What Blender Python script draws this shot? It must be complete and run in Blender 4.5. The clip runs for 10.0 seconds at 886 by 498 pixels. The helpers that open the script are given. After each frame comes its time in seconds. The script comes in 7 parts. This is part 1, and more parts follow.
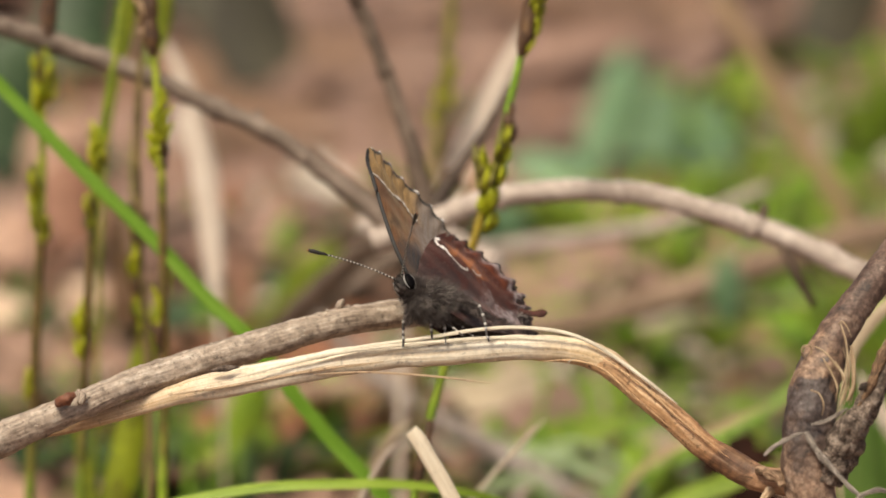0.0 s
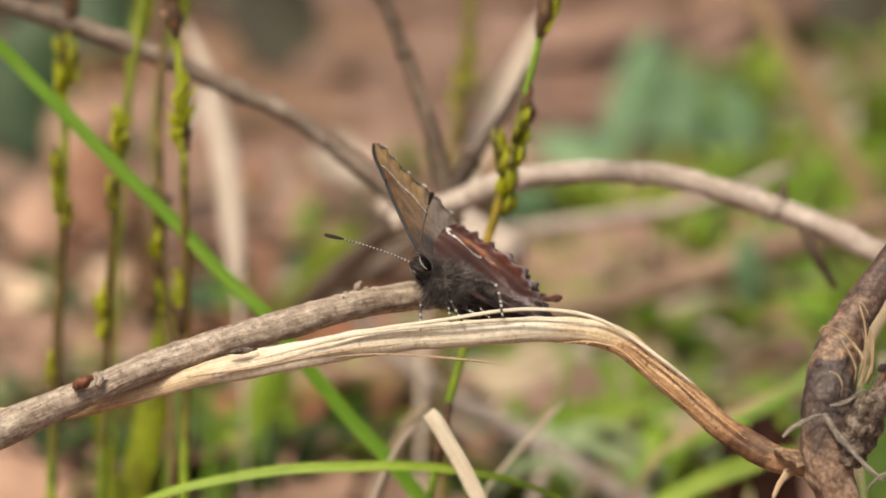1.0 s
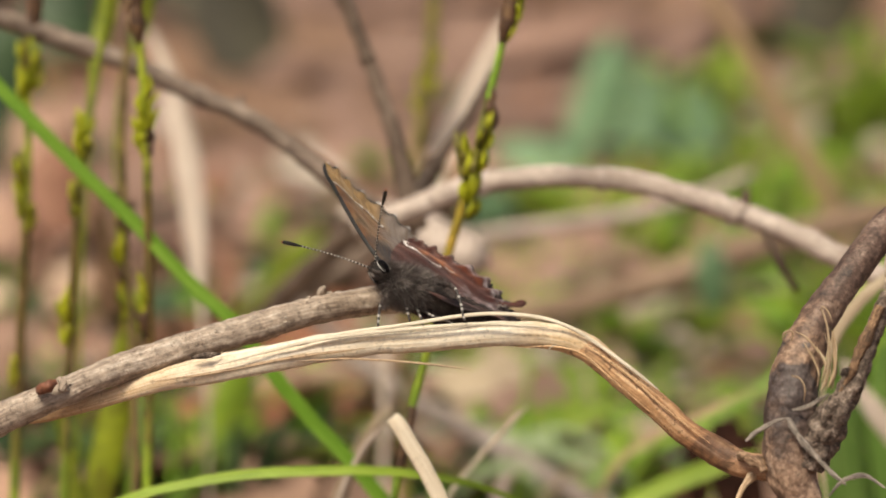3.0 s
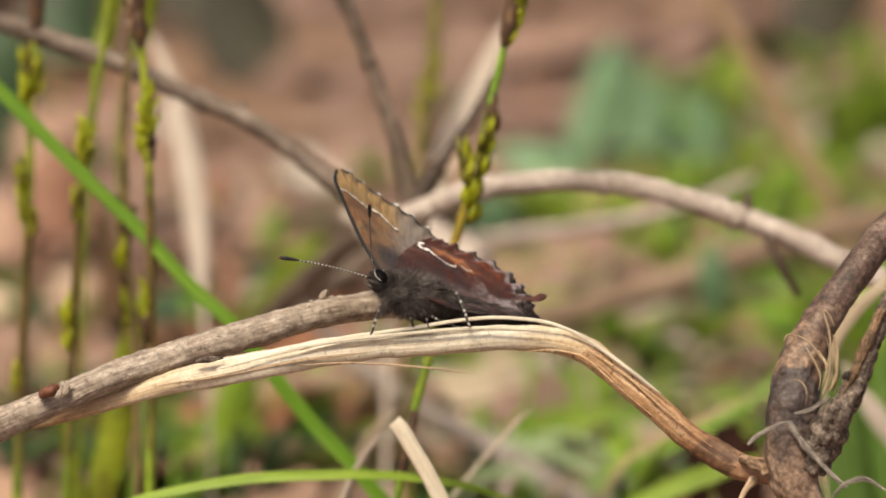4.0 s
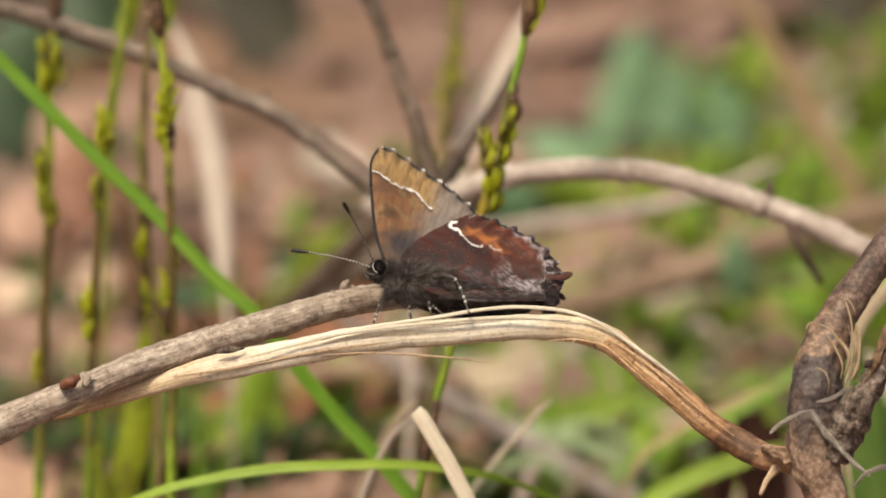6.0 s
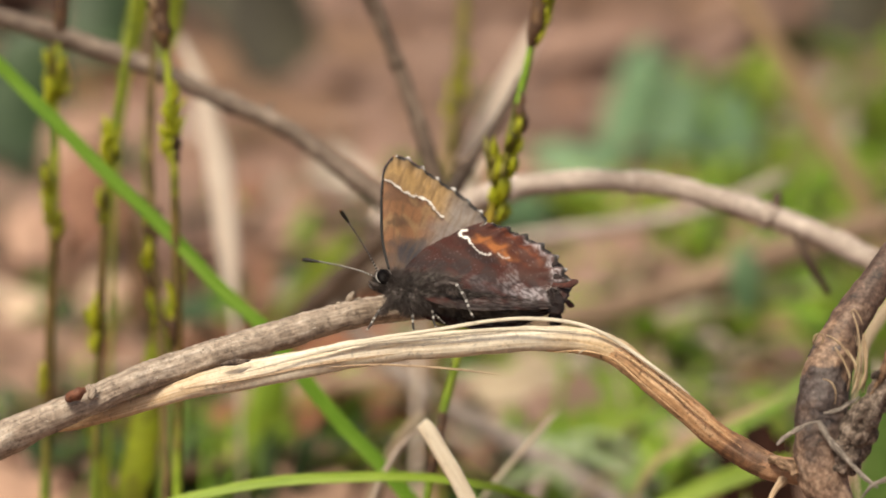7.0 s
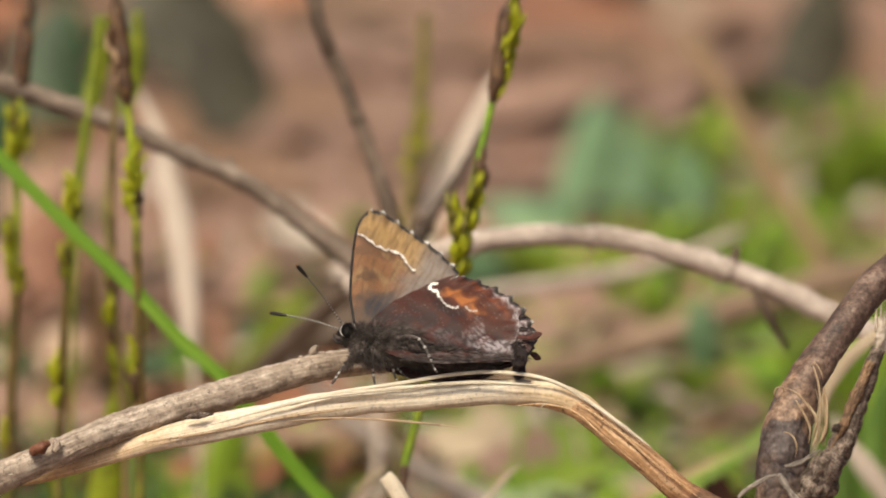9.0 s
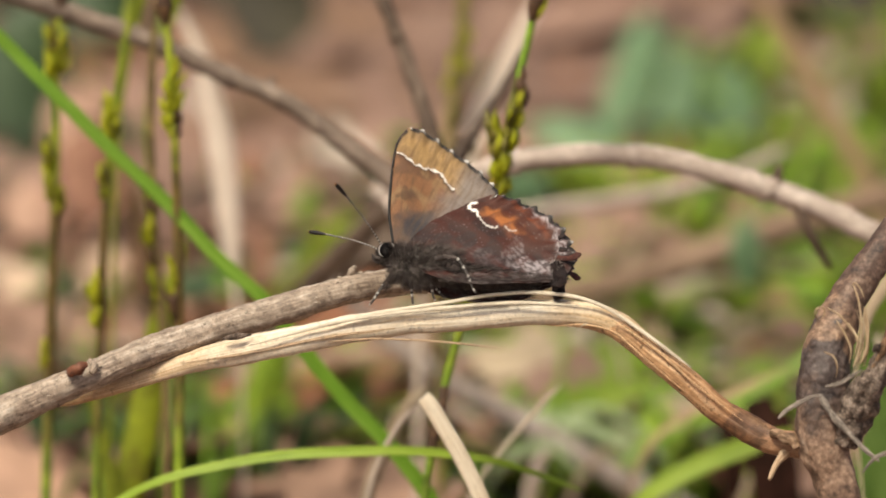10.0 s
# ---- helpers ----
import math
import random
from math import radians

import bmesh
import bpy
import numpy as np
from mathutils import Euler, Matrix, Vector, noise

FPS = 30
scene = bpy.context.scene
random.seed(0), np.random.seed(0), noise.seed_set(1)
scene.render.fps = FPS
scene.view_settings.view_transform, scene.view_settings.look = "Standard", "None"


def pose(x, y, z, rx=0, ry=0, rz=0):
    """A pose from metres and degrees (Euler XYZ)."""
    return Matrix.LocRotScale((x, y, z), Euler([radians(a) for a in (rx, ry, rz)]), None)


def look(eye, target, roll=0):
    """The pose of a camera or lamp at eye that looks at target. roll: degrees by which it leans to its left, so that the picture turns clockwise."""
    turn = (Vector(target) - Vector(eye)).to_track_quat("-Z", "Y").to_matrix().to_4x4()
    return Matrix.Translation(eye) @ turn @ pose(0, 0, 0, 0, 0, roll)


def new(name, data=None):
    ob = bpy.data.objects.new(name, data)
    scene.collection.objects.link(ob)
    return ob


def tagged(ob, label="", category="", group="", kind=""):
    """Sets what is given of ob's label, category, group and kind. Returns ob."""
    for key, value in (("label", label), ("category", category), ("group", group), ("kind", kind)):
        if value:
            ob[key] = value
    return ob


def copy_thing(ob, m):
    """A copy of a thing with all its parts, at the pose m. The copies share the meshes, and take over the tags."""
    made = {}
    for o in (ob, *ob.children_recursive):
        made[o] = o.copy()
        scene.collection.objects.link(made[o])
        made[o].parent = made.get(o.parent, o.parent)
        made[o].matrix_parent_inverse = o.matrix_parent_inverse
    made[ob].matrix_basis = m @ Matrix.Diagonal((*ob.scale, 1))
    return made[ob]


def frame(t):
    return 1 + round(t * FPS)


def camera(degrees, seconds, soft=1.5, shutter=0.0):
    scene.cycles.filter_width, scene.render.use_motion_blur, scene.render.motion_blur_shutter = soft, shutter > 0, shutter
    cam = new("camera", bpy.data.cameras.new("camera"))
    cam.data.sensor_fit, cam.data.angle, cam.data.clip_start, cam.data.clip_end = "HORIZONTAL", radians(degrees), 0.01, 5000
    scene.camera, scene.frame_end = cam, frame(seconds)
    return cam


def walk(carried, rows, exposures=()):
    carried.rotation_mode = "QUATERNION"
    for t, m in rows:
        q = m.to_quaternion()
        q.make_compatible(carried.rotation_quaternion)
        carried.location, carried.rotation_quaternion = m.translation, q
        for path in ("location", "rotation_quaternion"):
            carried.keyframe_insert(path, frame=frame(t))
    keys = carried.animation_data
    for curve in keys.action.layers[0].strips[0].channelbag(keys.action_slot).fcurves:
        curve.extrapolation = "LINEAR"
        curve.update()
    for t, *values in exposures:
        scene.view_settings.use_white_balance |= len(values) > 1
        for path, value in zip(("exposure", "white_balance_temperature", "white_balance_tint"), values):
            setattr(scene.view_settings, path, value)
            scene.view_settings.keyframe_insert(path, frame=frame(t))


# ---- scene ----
cam = camera(12.0, 10.0, soft=1.8)
cam.data.dof.use_dof = True
cam.data.dof.focus_distance = 0.429
cam.data.dof.aperture_fstop = 19.5
cam.data.dof.aperture_blades = 0
walk(cam, [
    (0.00, pose(0.00000, 0.00000, 0.17000, 77.000, -0.000, 0.000)),
    (0.10, pose(0.00019, 0.00013, 0.17001, 76.974, -0.001, 0.009)),
    (0.20, pose(0.00039, 0.00027, 0.17002, 76.947, -0.006, 0.003)),
    (0.30, pose(0.00058, 0.00040, 0.17003, 76.920, -0.013, -0.013)),
    (0.40, pose(0.00078, 0.00054, 0.17004, 76.872, -0.025, -0.049)),
    (0.50, pose(0.00097, 0.00067, 0.17005, 76.795, -0.024, -0.033)),
    (0.60, pose(0.00103, 0.00065, 0.16998, 76.772, 0.027, 0.079)),
    (0.70, pose(0.00108, 0.00064, 0.16991, 76.773, 0.089, 0.233)),
    (0.80, pose(0.00114, 0.00062, 0.16984, 76.795, 0.136, 0.326)),
    (0.90, pose(0.00120, 0.00060, 0.16977, 76.786, 0.174, 0.378)),
    (1.00, pose(0.00125, 0.00058, 0.16971, 76.772, 0.198, 0.373)),
    (1.10, pose(0.00126, 0.00056, 0.16967, 76.761, 0.171, 0.280)),
    (1.20, pose(0.00127, 0.00054, 0.16963, 76.745, 0.147, 0.201)),
    (1.30, pose(0.00128, 0.00052, 0.16959, 76.719, 0.113, 0.081)),
    (1.40, pose(0.00129, 0.00050, 0.16954, 76.704, 0.082, -0.028)),
    (1.50, pose(0.00130, 0.00048, 0.16950, 76.640, 0.051, -0.140)),
    (1.60, pose(0.00136, 0.00051, 0.16963, 76.619, 0.054, -0.152)),
    (1.70, pose(0.00142, 0.00055, 0.16975, 76.581, 0.070, -0.104)),
    (1.80, pose(0.00148, 0.00058, 0.16987, 76.553, 0.102, 0.004)),
    (1.90, pose(0.00154, 0.00062, 0.17000, 76.526, 0.176, 0.296)),
    (2.00, pose(0.00160, 0.00066, 0.17012, 76.504, 0.230, 0.500)),
    (2.10, pose(0.00149, 0.00066, 0.17006, 76.549, 0.241, 0.553)),
    (2.30, pose(0.00127, 0.00066, 0.16994, 76.638, 0.180, 0.301)),
    (2.50, pose(0.00106, 0.00066, 0.16983, 76.706, 0.100, -0.029)),
    (2.70, pose(0.00105, 0.00052, 0.16980, 76.819, 0.088, -0.127)),
    (3.80, pose(0.00103, -0.00025, 0.16969, 76.854, 0.145, -0.125)),
    (3.90, pose(0.00103, -0.00032, 0.16968, 76.900, 0.153, -0.116)),
    (4.00, pose(0.00102, -0.00039, 0.16967, 76.924, 0.154, -0.130)),
    (4.10, pose(0.00101, -0.00028, 0.16972, 76.979, 0.149, -0.204)),
    (4.30, pose(0.00098, -0.00007, 0.16983, 77.001, 0.129, -0.390)),
    (4.50, pose(0.00095, 0.00015, 0.16994, 76.944, 0.123, -0.515)),
    (4.70, pose(0.00109, 0.00013, 0.16998, 76.894, 0.143, -0.510)),
    (5.00, pose(0.00130, 0.00011, 0.17002, 76.796, 0.180, -0.480)),
    (5.10, pose(0.00144, 0.00026, 0.16996, 76.790, 0.204, -0.456)),
    (5.20, pose(0.00159, 0.00040, 0.16990, 76.731, 0.225, -0.443)),
    (5.30, pose(0.00173, 0.00054, 0.16984, 76.673, 0.256, -0.390)),
    (5.40, pose(0.00187, 0.00068, 0.16978, 76.625, 0.290, -0.326)),
    (5.50, pose(0.00202, 0.00083, 0.16971, 76.595, 0.339, -0.194)),
    (5.70, pose(0.00193, 0.00065, 0.16978, 76.608, 0.412, 0.095)),
    (5.80, pose(0.00189, 0.00057, 0.16981, 76.640, 0.432, 0.171)),
    (6.00, pose(0.00180, 0.00039, 0.16987, 76.733, 0.443, 0.200)),
    (6.20, pose(0.00192, 0.00054, 0.16980, 76.951, 0.486, 0.270)),
    (7.30, pose(0.00259, 0.00136, 0.16939, 76.859, 0.669, 0.397)),
    (7.40, pose(0.00265, 0.00144, 0.16935, 76.811, 0.696, 0.452)),
    (7.50, pose(0.00271, 0.00151, 0.16932, 76.764, 0.722, 0.504)),
    (7.60, pose(0.00249, 0.00141, 0.16942, 76.744, 0.754, 0.523)),
    (7.70, pose(0.00227, 0.00131, 0.16953, 76.736, 0.775, 0.499)),
    (7.80, pose(0.00205, 0.00121, 0.16963, 76.749, 0.782, 0.414)),
    (7.90, pose(0.00183, 0.00111, 0.16973, 76.825, 0.796, 0.360)),
    (8.00, pose(0.00161, 0.00101, 0.16984, 76.983, 0.812, 0.315)),
    (8.20, pose(0.00184, 0.00130, 0.16986, 77.141, 0.795, 0.240)),
    (8.30, pose(0.00195, 0.00144, 0.16987, 77.113, 0.789, 0.212)),
    (8.50, pose(0.00218, 0.00172, 0.16989, 77.160, 0.792, 0.227)),
    (8.70, pose(0.00161, 0.00061, 0.16979, 77.544, 0.674, 0.116)),
    (8.80, pose(0.00132, 0.00005, 0.16974, 77.733, 0.595, -0.027)),
    (8.90, pose(0.00104, -0.00051, 0.16969, 77.796, 0.507, -0.211)),
    (9.00, pose(0.00075, -0.00106, 0.16964, 77.692, 0.424, -0.376)),
    (9.20, pose(0.00091, -0.00060, 0.16955, 77.421, 0.395, -0.467)),
    (9.40, pose(0.00108, -0.00013, 0.16947, 77.268, 0.381, -0.490)),
    (9.50, pose(0.00116, 0.00010, 0.16942, 77.177, 0.379, -0.481)),
    (9.60, pose(0.00139, 0.00032, 0.16939, 77.053, 0.415, -0.417)),
    (9.70, pose(0.00161, 0.00053, 0.16937, 76.925, 0.460, -0.313)),
    (9.80, pose(0.00184, 0.00074, 0.16934, 76.766, 0.534, -0.086)),
    (10.00, pose(0.00230, 0.00117, 0.16928, 76.590, 0.672, 0.319)),
], exposures=[(0.0, 0.22, 7150, 4), (10.0, 0.22, 7150, 4)])

# ---- light: bright thin overcast, sun high behind the camera's shoulder ----
world = bpy.data.worlds.new("world")
scene.world = world
world.use_nodes = True
wn = world.node_tree
sky = wn.nodes.new("ShaderNodeTexSky")
sky.sky_type = "NISHITA"
sky.sun_disc = False
sky.sun_elevation = radians(61)
sky.sun_rotation = radians(210)
sky.air_density, sky.dust_density, sky.ozone_density = 0.6, 5.0, 1.0
wn.nodes["Background"].inputs["Strength"].default_value = 0.11
wn.links.new(sky.outputs[0], wn.nodes["Background"].inputs[0])
sun = new("sun", bpy.data.lights.new("sun", "SUN"))
sun.data.energy, sun.data.angle, sun.data.color = 3.1, radians(12), (1.0, 0.93, 0.84)
sun.matrix_world = look((-0.7, -1.2, 2.5), (0, 0.0, 0))

# ---- geometry helpers: all lengths below are millimetres ----
MM = 0.001


def smooth(a, b, x):
    t = min(1.0, max(0.0, (x - a) / (b - a)))
    return t * t * (3 - 2 * t)


def curve_through(points, n):
    """n points of a smooth line through the given ones, with slopes weighed by the spans' lengths."""
    p = np.array(points, float)
    h = np.linalg.norm(np.diff(p, axis=0), axis=1) + 1e-9
    d = np.diff(p, axis=0) / h[:, None]
    m = np.empty_like(p)
    m[0], m[-1] = d[0], d[-1]
    for i in range(1, len(p) - 1):
        m[i] = (h[i] * d[i - 1] + h[i - 1] * d[i]) / (h[i - 1] + h[i])
    out = []
    for i in range(n):
        s = i / (n - 1) * len(h)
        k = min(int(s), len(h) - 1)
        t = s - k
        out.append(p[k] * (2 * t ** 3 - 3 * t * t + 1) + m[k] * h[k] * (t ** 3 - 2 * t * t + t) + p[k + 1] * (3 * t * t - 2 * t ** 3) + m[k + 1] * h[k] * (t ** 3 - t * t))
    return np.array(out)


def build(name, verts, faces, material, parent=None, label="", uvs=None, smoothed=True, colors=None):
    """One mesh object; verts in millimetres, in the parent's space."""
    me = bpy.data.meshes.new(name)
    me.from_pydata([tuple(c * MM for c in v) for v in verts], [], faces)
    mats = material if isinstance(material, list) else [material]
    for m in mats:
        me.materials.append(m)
    if uvs is not None:
        layer = me.uv_layers.new(name="along")
        idx = np.zeros(len(me.loops), dtype=np.int32)
        me.loops.foreach_get("vertex_index", idx)
        layer.data.foreach_set("uv", np.array(uvs, float)[idx].ravel())
    if colors is not None:
        attr = me.color_attributes.new("scales", "FLOAT_COLOR", "POINT")
        attr.data.foreach_set("color", np.array(colors, float).ravel())
    if smoothed:
        me.polygons.foreach_set("use_smooth", [True] * len(me.polygons))
    me.update()
    ob = new(name, me)
    if parent is not None:
        ob.parent = parent
    if label:
        ob["label"] = label
    return ob


def thing(name, base, label, category, group="", kind=""):
    """An empty at the base of a thing, which carries its parts."""
    ob = new(name)
    ob.location = [c * MM for c in base]
    ob.empty_display_size = 0.005
    return tagged(ob, label, category, group, kind)


def sweep(points, radius, sides=12, rings=None, flat=1.0, broad=(0, 0, 1), rough=0.0, grain=0.0, seed=0, ends=True, twist=0.0, crease=0.0):
    """A tapering tube along a smooth line. radius: list along it; flat: thickness over breadth; broad: the way the breadth lies."""
    n = rings or max(8, len(points) * 8)
    c = curve_through(points, n)
    rr = curve_through([(r, 0, 0) for r in radius], n)[:, 0]
    t = np.gradient(c, axis=0)
    t /= np.linalg.norm(t, axis=1)[:, None] + 1e-9
    run = np.concatenate([[0], np.cumsum(np.linalg.norm(np.diff(c, axis=0), axis=1))])
    verts, uvs, faces = [], [], []
    up = np.array(broad, float)
    for i in range(n):
        b = up - t[i] * (up @ t[i])
        b /= np.linalg.norm(b) + 1e-9
        s = np.cross(t[i], b)
        if twist:
            a = twist * i / (n - 1)
            b, s = b * math.cos(a) + s * math.sin(a), s * math.cos(a) - b * math.sin(a)
        for k in range(sides):
            a = 2 * math.pi * k / sides
            r = max(rr[i], 0.02)
            q = b * math.cos(a) * r + s * math.sin(a) * r * flat
            if crease:
                q = q + s * (abs(math.cos(a)) * r * crease)
            if rough:
                v = Vector(c[i] + q) * 0.55 + Vector((seed * 7.1, 0, 0))
                q = q * (1 + rough * noise.noise(v) + 0.5 * rough * noise.noise(v * 3.1))
            if grain:
                q = q * (1 + grain * noise.noise(Vector((k * 2.3 + seed, run[i] * 0.035, seed))))
            verts.append(tuple(c[i] + q))
            uvs.append((run[i], abs(k / sides - 0.5)))
    for i in range(n - 1):
        for k in range(sides):
            a, b2 = i * sides + k, i * sides + (k + 1) % sides
            faces.append((a, b2, b2 + sides, a + sides))
    if ends:
        for i, flip in ((0, True), (n - 1, False)):
            verts.append(tuple(c[i]))
            uvs.append((run[i], 0.5))
            m = len(verts) - 1
            for k in range(sides):
                a, b2 = i * sides + k, i * sides + (k + 1) % sides
                faces.append((b2, a, m) if flip else (a, b2, m))
    return verts, faces, uvs


def shift(verts, base):
    return [(v[0] - base[0], v[1] - base[1], v[2] - base[2]) for v in verts]


def part(name, shape, material, parent, label="", at=None):
    """Links one swept or grown shape as a part; at: its parent's base, when the shape is in the place's space."""
    verts, faces, uvs = shape
    return build(name, shift(verts, at) if at is not None else verts, faces, material, parent, label, uvs)


def ball(centre, radii, n=16, rough=0.0):
    verts, faces, uvs = [], [], []
    for i in range(n + 1):
        a = math.pi * i / n
        for k in range(n * 2):
            b = math.pi * k / n
            d = Vector((math.cos(a), math.sin(a) * math.cos(b), math.sin(a) * math.sin(b)))
            f = 1 + rough * noise.noise(d * 3)
            verts.append(tuple(centre[j] + d[j] * radii[j] * f for j in range(3)))
            uvs.append((i / n, k / n / 2))
    for i in range(n):
        for k in range(n * 2):
            a, b = i * n * 2 + k, i * n * 2 + (k + 1) % (n * 2)
            faces.append((a, b, b + n * 2, a + n * 2))
    return verts, faces, uvs


def joined(shapes):
    verts, faces, uvs = [], [], []
    for v, f, u in shapes:
        o = len(verts)
        verts += v
        uvs += u
        faces += [tuple(i + o for i in q) for q in f]
    return verts, faces, uvs


# ---- materials ----
def material(name, stops, scale=1.0, stretch=None, rough=0.7, bump=0.2, fine=6.0, coat=0.0, through_light=0.0, vary=0.0, spec=0.4, specks=0.0, zones=None, grit=0.0):
    """Noise-driven colour in real-world scale (noise per mm), with fine relief. stretch: grain along a swept shape, (along, round).
    zones: stains along it, (length in mm, [(place, tint), ...]); grit: fine light and dark flecks."""
    m = bpy.data.materials.new(name)
    m.use_nodes = True
    nt = m.node_tree
    n, l = nt.nodes, nt.links
    bsdf = n["Principled BSDF"]
    tc = n.new("ShaderNodeTexCoord")
    mp = n.new("ShaderNodeMapping")
    if stretch:
        mp.inputs["Scale"].default_value = (stretch[0], stretch[1], 1)
        l.new(tc.outputs["UV"], mp.inputs["Vector"])
    else:
        mp.inputs["Scale"].default_value = (1000 * scale,) * 3
        l.new(tc.outputs["Object"], mp.inputs["Vector"])
    info = n.new("ShaderNodeObjectInfo")
    off = n.new("ShaderNodeVectorMath")
    off.operation = "MULTIPLY_ADD"
    off.inputs[1].default_value = (1, 1, 1)
    l.new(mp.outputs[0], off.inputs[0])
    sc = n.new("ShaderNodeVectorMath")
    sc.operation = "SCALE"
    sc.inputs[0].default_value = (17.0, 5.0, 9.0)
    l.new(info.outputs["Random"], sc.inputs["Scale"])
    l.new(sc.outputs[0], off.inputs[2])
    big = n.new("ShaderNodeTexNoise")
    big.inputs["Scale"].default_value = 1.0
    big.inputs["Detail"].default_value = 5
    big.inputs["Roughness"].default_value = 0.62
    l.new(off.outputs[0], big.inputs["Vector"])
    small = n.new("ShaderNodeTexNoise")
    small.inputs["Scale"].default_value = fine
    small.inputs["Detail"].default_value = 4
    l.new(off.outputs[0], small.inputs["Vector"])
    mixed = n.new("ShaderNodeMath")
    mixed.operation = "MULTIPLY_ADD"
    mixed.inputs[1].default_value = 0.4
    l.new(small.outputs[0], mixed.inputs[0])
    half = n.new("ShaderNodeMath")
    half.operation = "MULTIPLY"
    half.inputs[1].default_value = 0.6
    l.new(big.outputs[0], half.inputs[0])
    l.new(half.outputs[0], mixed.inputs[2])
    ramp = n.new("ShaderNodeValToRGB")
    while len(ramp.color_ramp.elements) < len(stops):
        ramp.color_ramp.elements.new(0.5)
    for e, (p, c) in zip(ramp.color_ramp.elements, stops):
        e.position, e.color = 0.5 + (p - 0.5) * 0.55, (*c, 1)
    l.new(mixed.outputs[0], ramp.inputs[0])
    color = ramp.outputs[0]
    if vary:
        hsv = n.new("ShaderNodeHueSaturation")
        mr = n.new("ShaderNodeMapRange")
        mr.inputs["To Min"].default_value, mr.inputs["To Max"].default_value = 1 - vary, 1 + vary
        l.new(info.outputs["Random"], mr.inputs["Value"])
        l.new(mr.outputs[0], hsv.inputs["Value"])
        l.new(color, hsv.inputs["Color"])
        color = hsv.outputs[0]
    if zones:
        sep = n.new("ShaderNodeSeparateXYZ")
        l.new(tc.outputs["UV"], sep.inputs[0])
        wob = n.new("ShaderNodeTexNoise")
        wob.inputs["Scale"].default_value = 420
        wob.inputs["Detail"].default_value = 3
        l.new(tc.outputs["Object"], wob.inputs["Vector"])
        ma = n.new("ShaderNodeMath")
        ma.operation = "MULTIPLY_ADD"
        ma.inputs[1].default_value = 14.0
        l.new(wob.outputs[0], ma.inputs[0])
        l.new(sep.outputs[0], ma.inputs[2])
        dv = n.new("ShaderNodeMath")
        dv.operation = "MULTIPLY_ADD"
        dv.inputs[1].default_value, dv.inputs[2].default_value = 1 / zones[0], -7.0 / zones[0]
        l.new(ma.outputs[0], dv.inputs[0])
        zr = n.new("ShaderNodeValToRGB")
        stops_in = [(p / zones[0], c) for p, c in zones[1]]
        zr.color_ramp.elements[0].color, zr.color_ramp.elements[1].color = (*stops_in[0][1], 1), (*stops_in[-1][1], 1)
        zr.color_ramp.elements[0].position, zr.color_ramp.elements[1].position = stops_in[0][0], stops_in[-1][0]
        for p, c in stops_in[1:-1]:
            zr.color_ramp.elements.new(p).color = (*c, 1)
        l.new(dv.outputs[0], zr.inputs[0])
        zm = n.new("ShaderNodeMix")
        zm.data_type, zm.blend_type = "RGBA", "MULTIPLY"
        zm.inputs["Factor"].default_value = 1.0
        l.new(color, zm.inputs["A"])
        l.new(zr.outputs[0], zm.inputs["B"])
        color = zm.outputs["Result"]
    if grit:
        gn = n.new("ShaderNodeTexNoise")
        gn.inputs["Scale"].default_value = 1500
        gn.inputs["Detail"].default_value = 5
        gn.inputs["Roughness"].default_value = 0.7
        l.new(tc.outputs["Object"], gn.inputs["Vector"])
        gr = n.new("ShaderNodeMapRange")
        gr.inputs["From Min"].default_value, gr.inputs["From Max"].default_value = 0.3, 0.7
        gr.inputs["To Min"].default_value, gr.inputs["To Max"].default_value = 1 - grit, 1 + grit
        l.new(gn.outputs[0], gr.inputs["Value"])
        gh = n.new("ShaderNodeHueSaturation")
        l.new(gr.outputs[0], gh.inputs["Value"])
        l.new(color, gh.inputs["Color"])
        color = gh.outputs[0]
    if specks:
        dots = n.new("ShaderNodeTexNoise")
        dots.inputs["Scale"].default_value = 2300
        dots.inputs["Detail"].default_value = 1
        l.new(tc.outputs["Object"], dots.inputs["Vector"])
        cut = n.new("ShaderNodeMapRange")
        cut.inputs["From Min"].default_value, cut.inputs["From Max"].default_value = 0.63, 0.70
        cut.inputs["To Max"].default_value = specks
        l.new(dots.outputs[0], cut.inputs["Value"])
        dm = n.new("ShaderNodeMix")
        dm.data_type = "RGBA"
        dm.inputs["B"].default_value = (0.05, 0.025, 0.012, 1)
        l.new(cut.outputs[0], dm.inputs["Factor"])
        l.new(color, dm.inputs["A"])
        color = dm.outputs["Result"]
    l.new(color, bsdf.inputs["Base Color"])
    bsdf.inputs["Roughness"].default_value = rough
    bsdf.inputs["Specular IOR Level"].default_value = spec
    bsdf.inputs["Coat Weight"].default_value = coat
    if bump:
        bp = n.new("ShaderNodeBump")
        bp.inputs["Strength"].default_value = bump
        bp.inputs["Distance"].default_value = 0.0002
        l.new(mixed.outputs[0], bp.inputs["Height"])
        l.new(bp.outputs[0], bsdf.inputs["Normal"])
    if through_light:
        tr = n.new("ShaderNodeBsdfTranslucent")
        l.new(color, tr.inputs["Color"])
        mx = n.new("ShaderNodeMixShader")
        mx.inputs[0].default_value = through_light
        l.new(bsdf.outputs[0], mx.inputs[1])
        l.new(tr.outputs[0], mx.inputs[2])
        l.new(mx.outputs[0], n["Material Output"].inputs["Surface"])
    return m


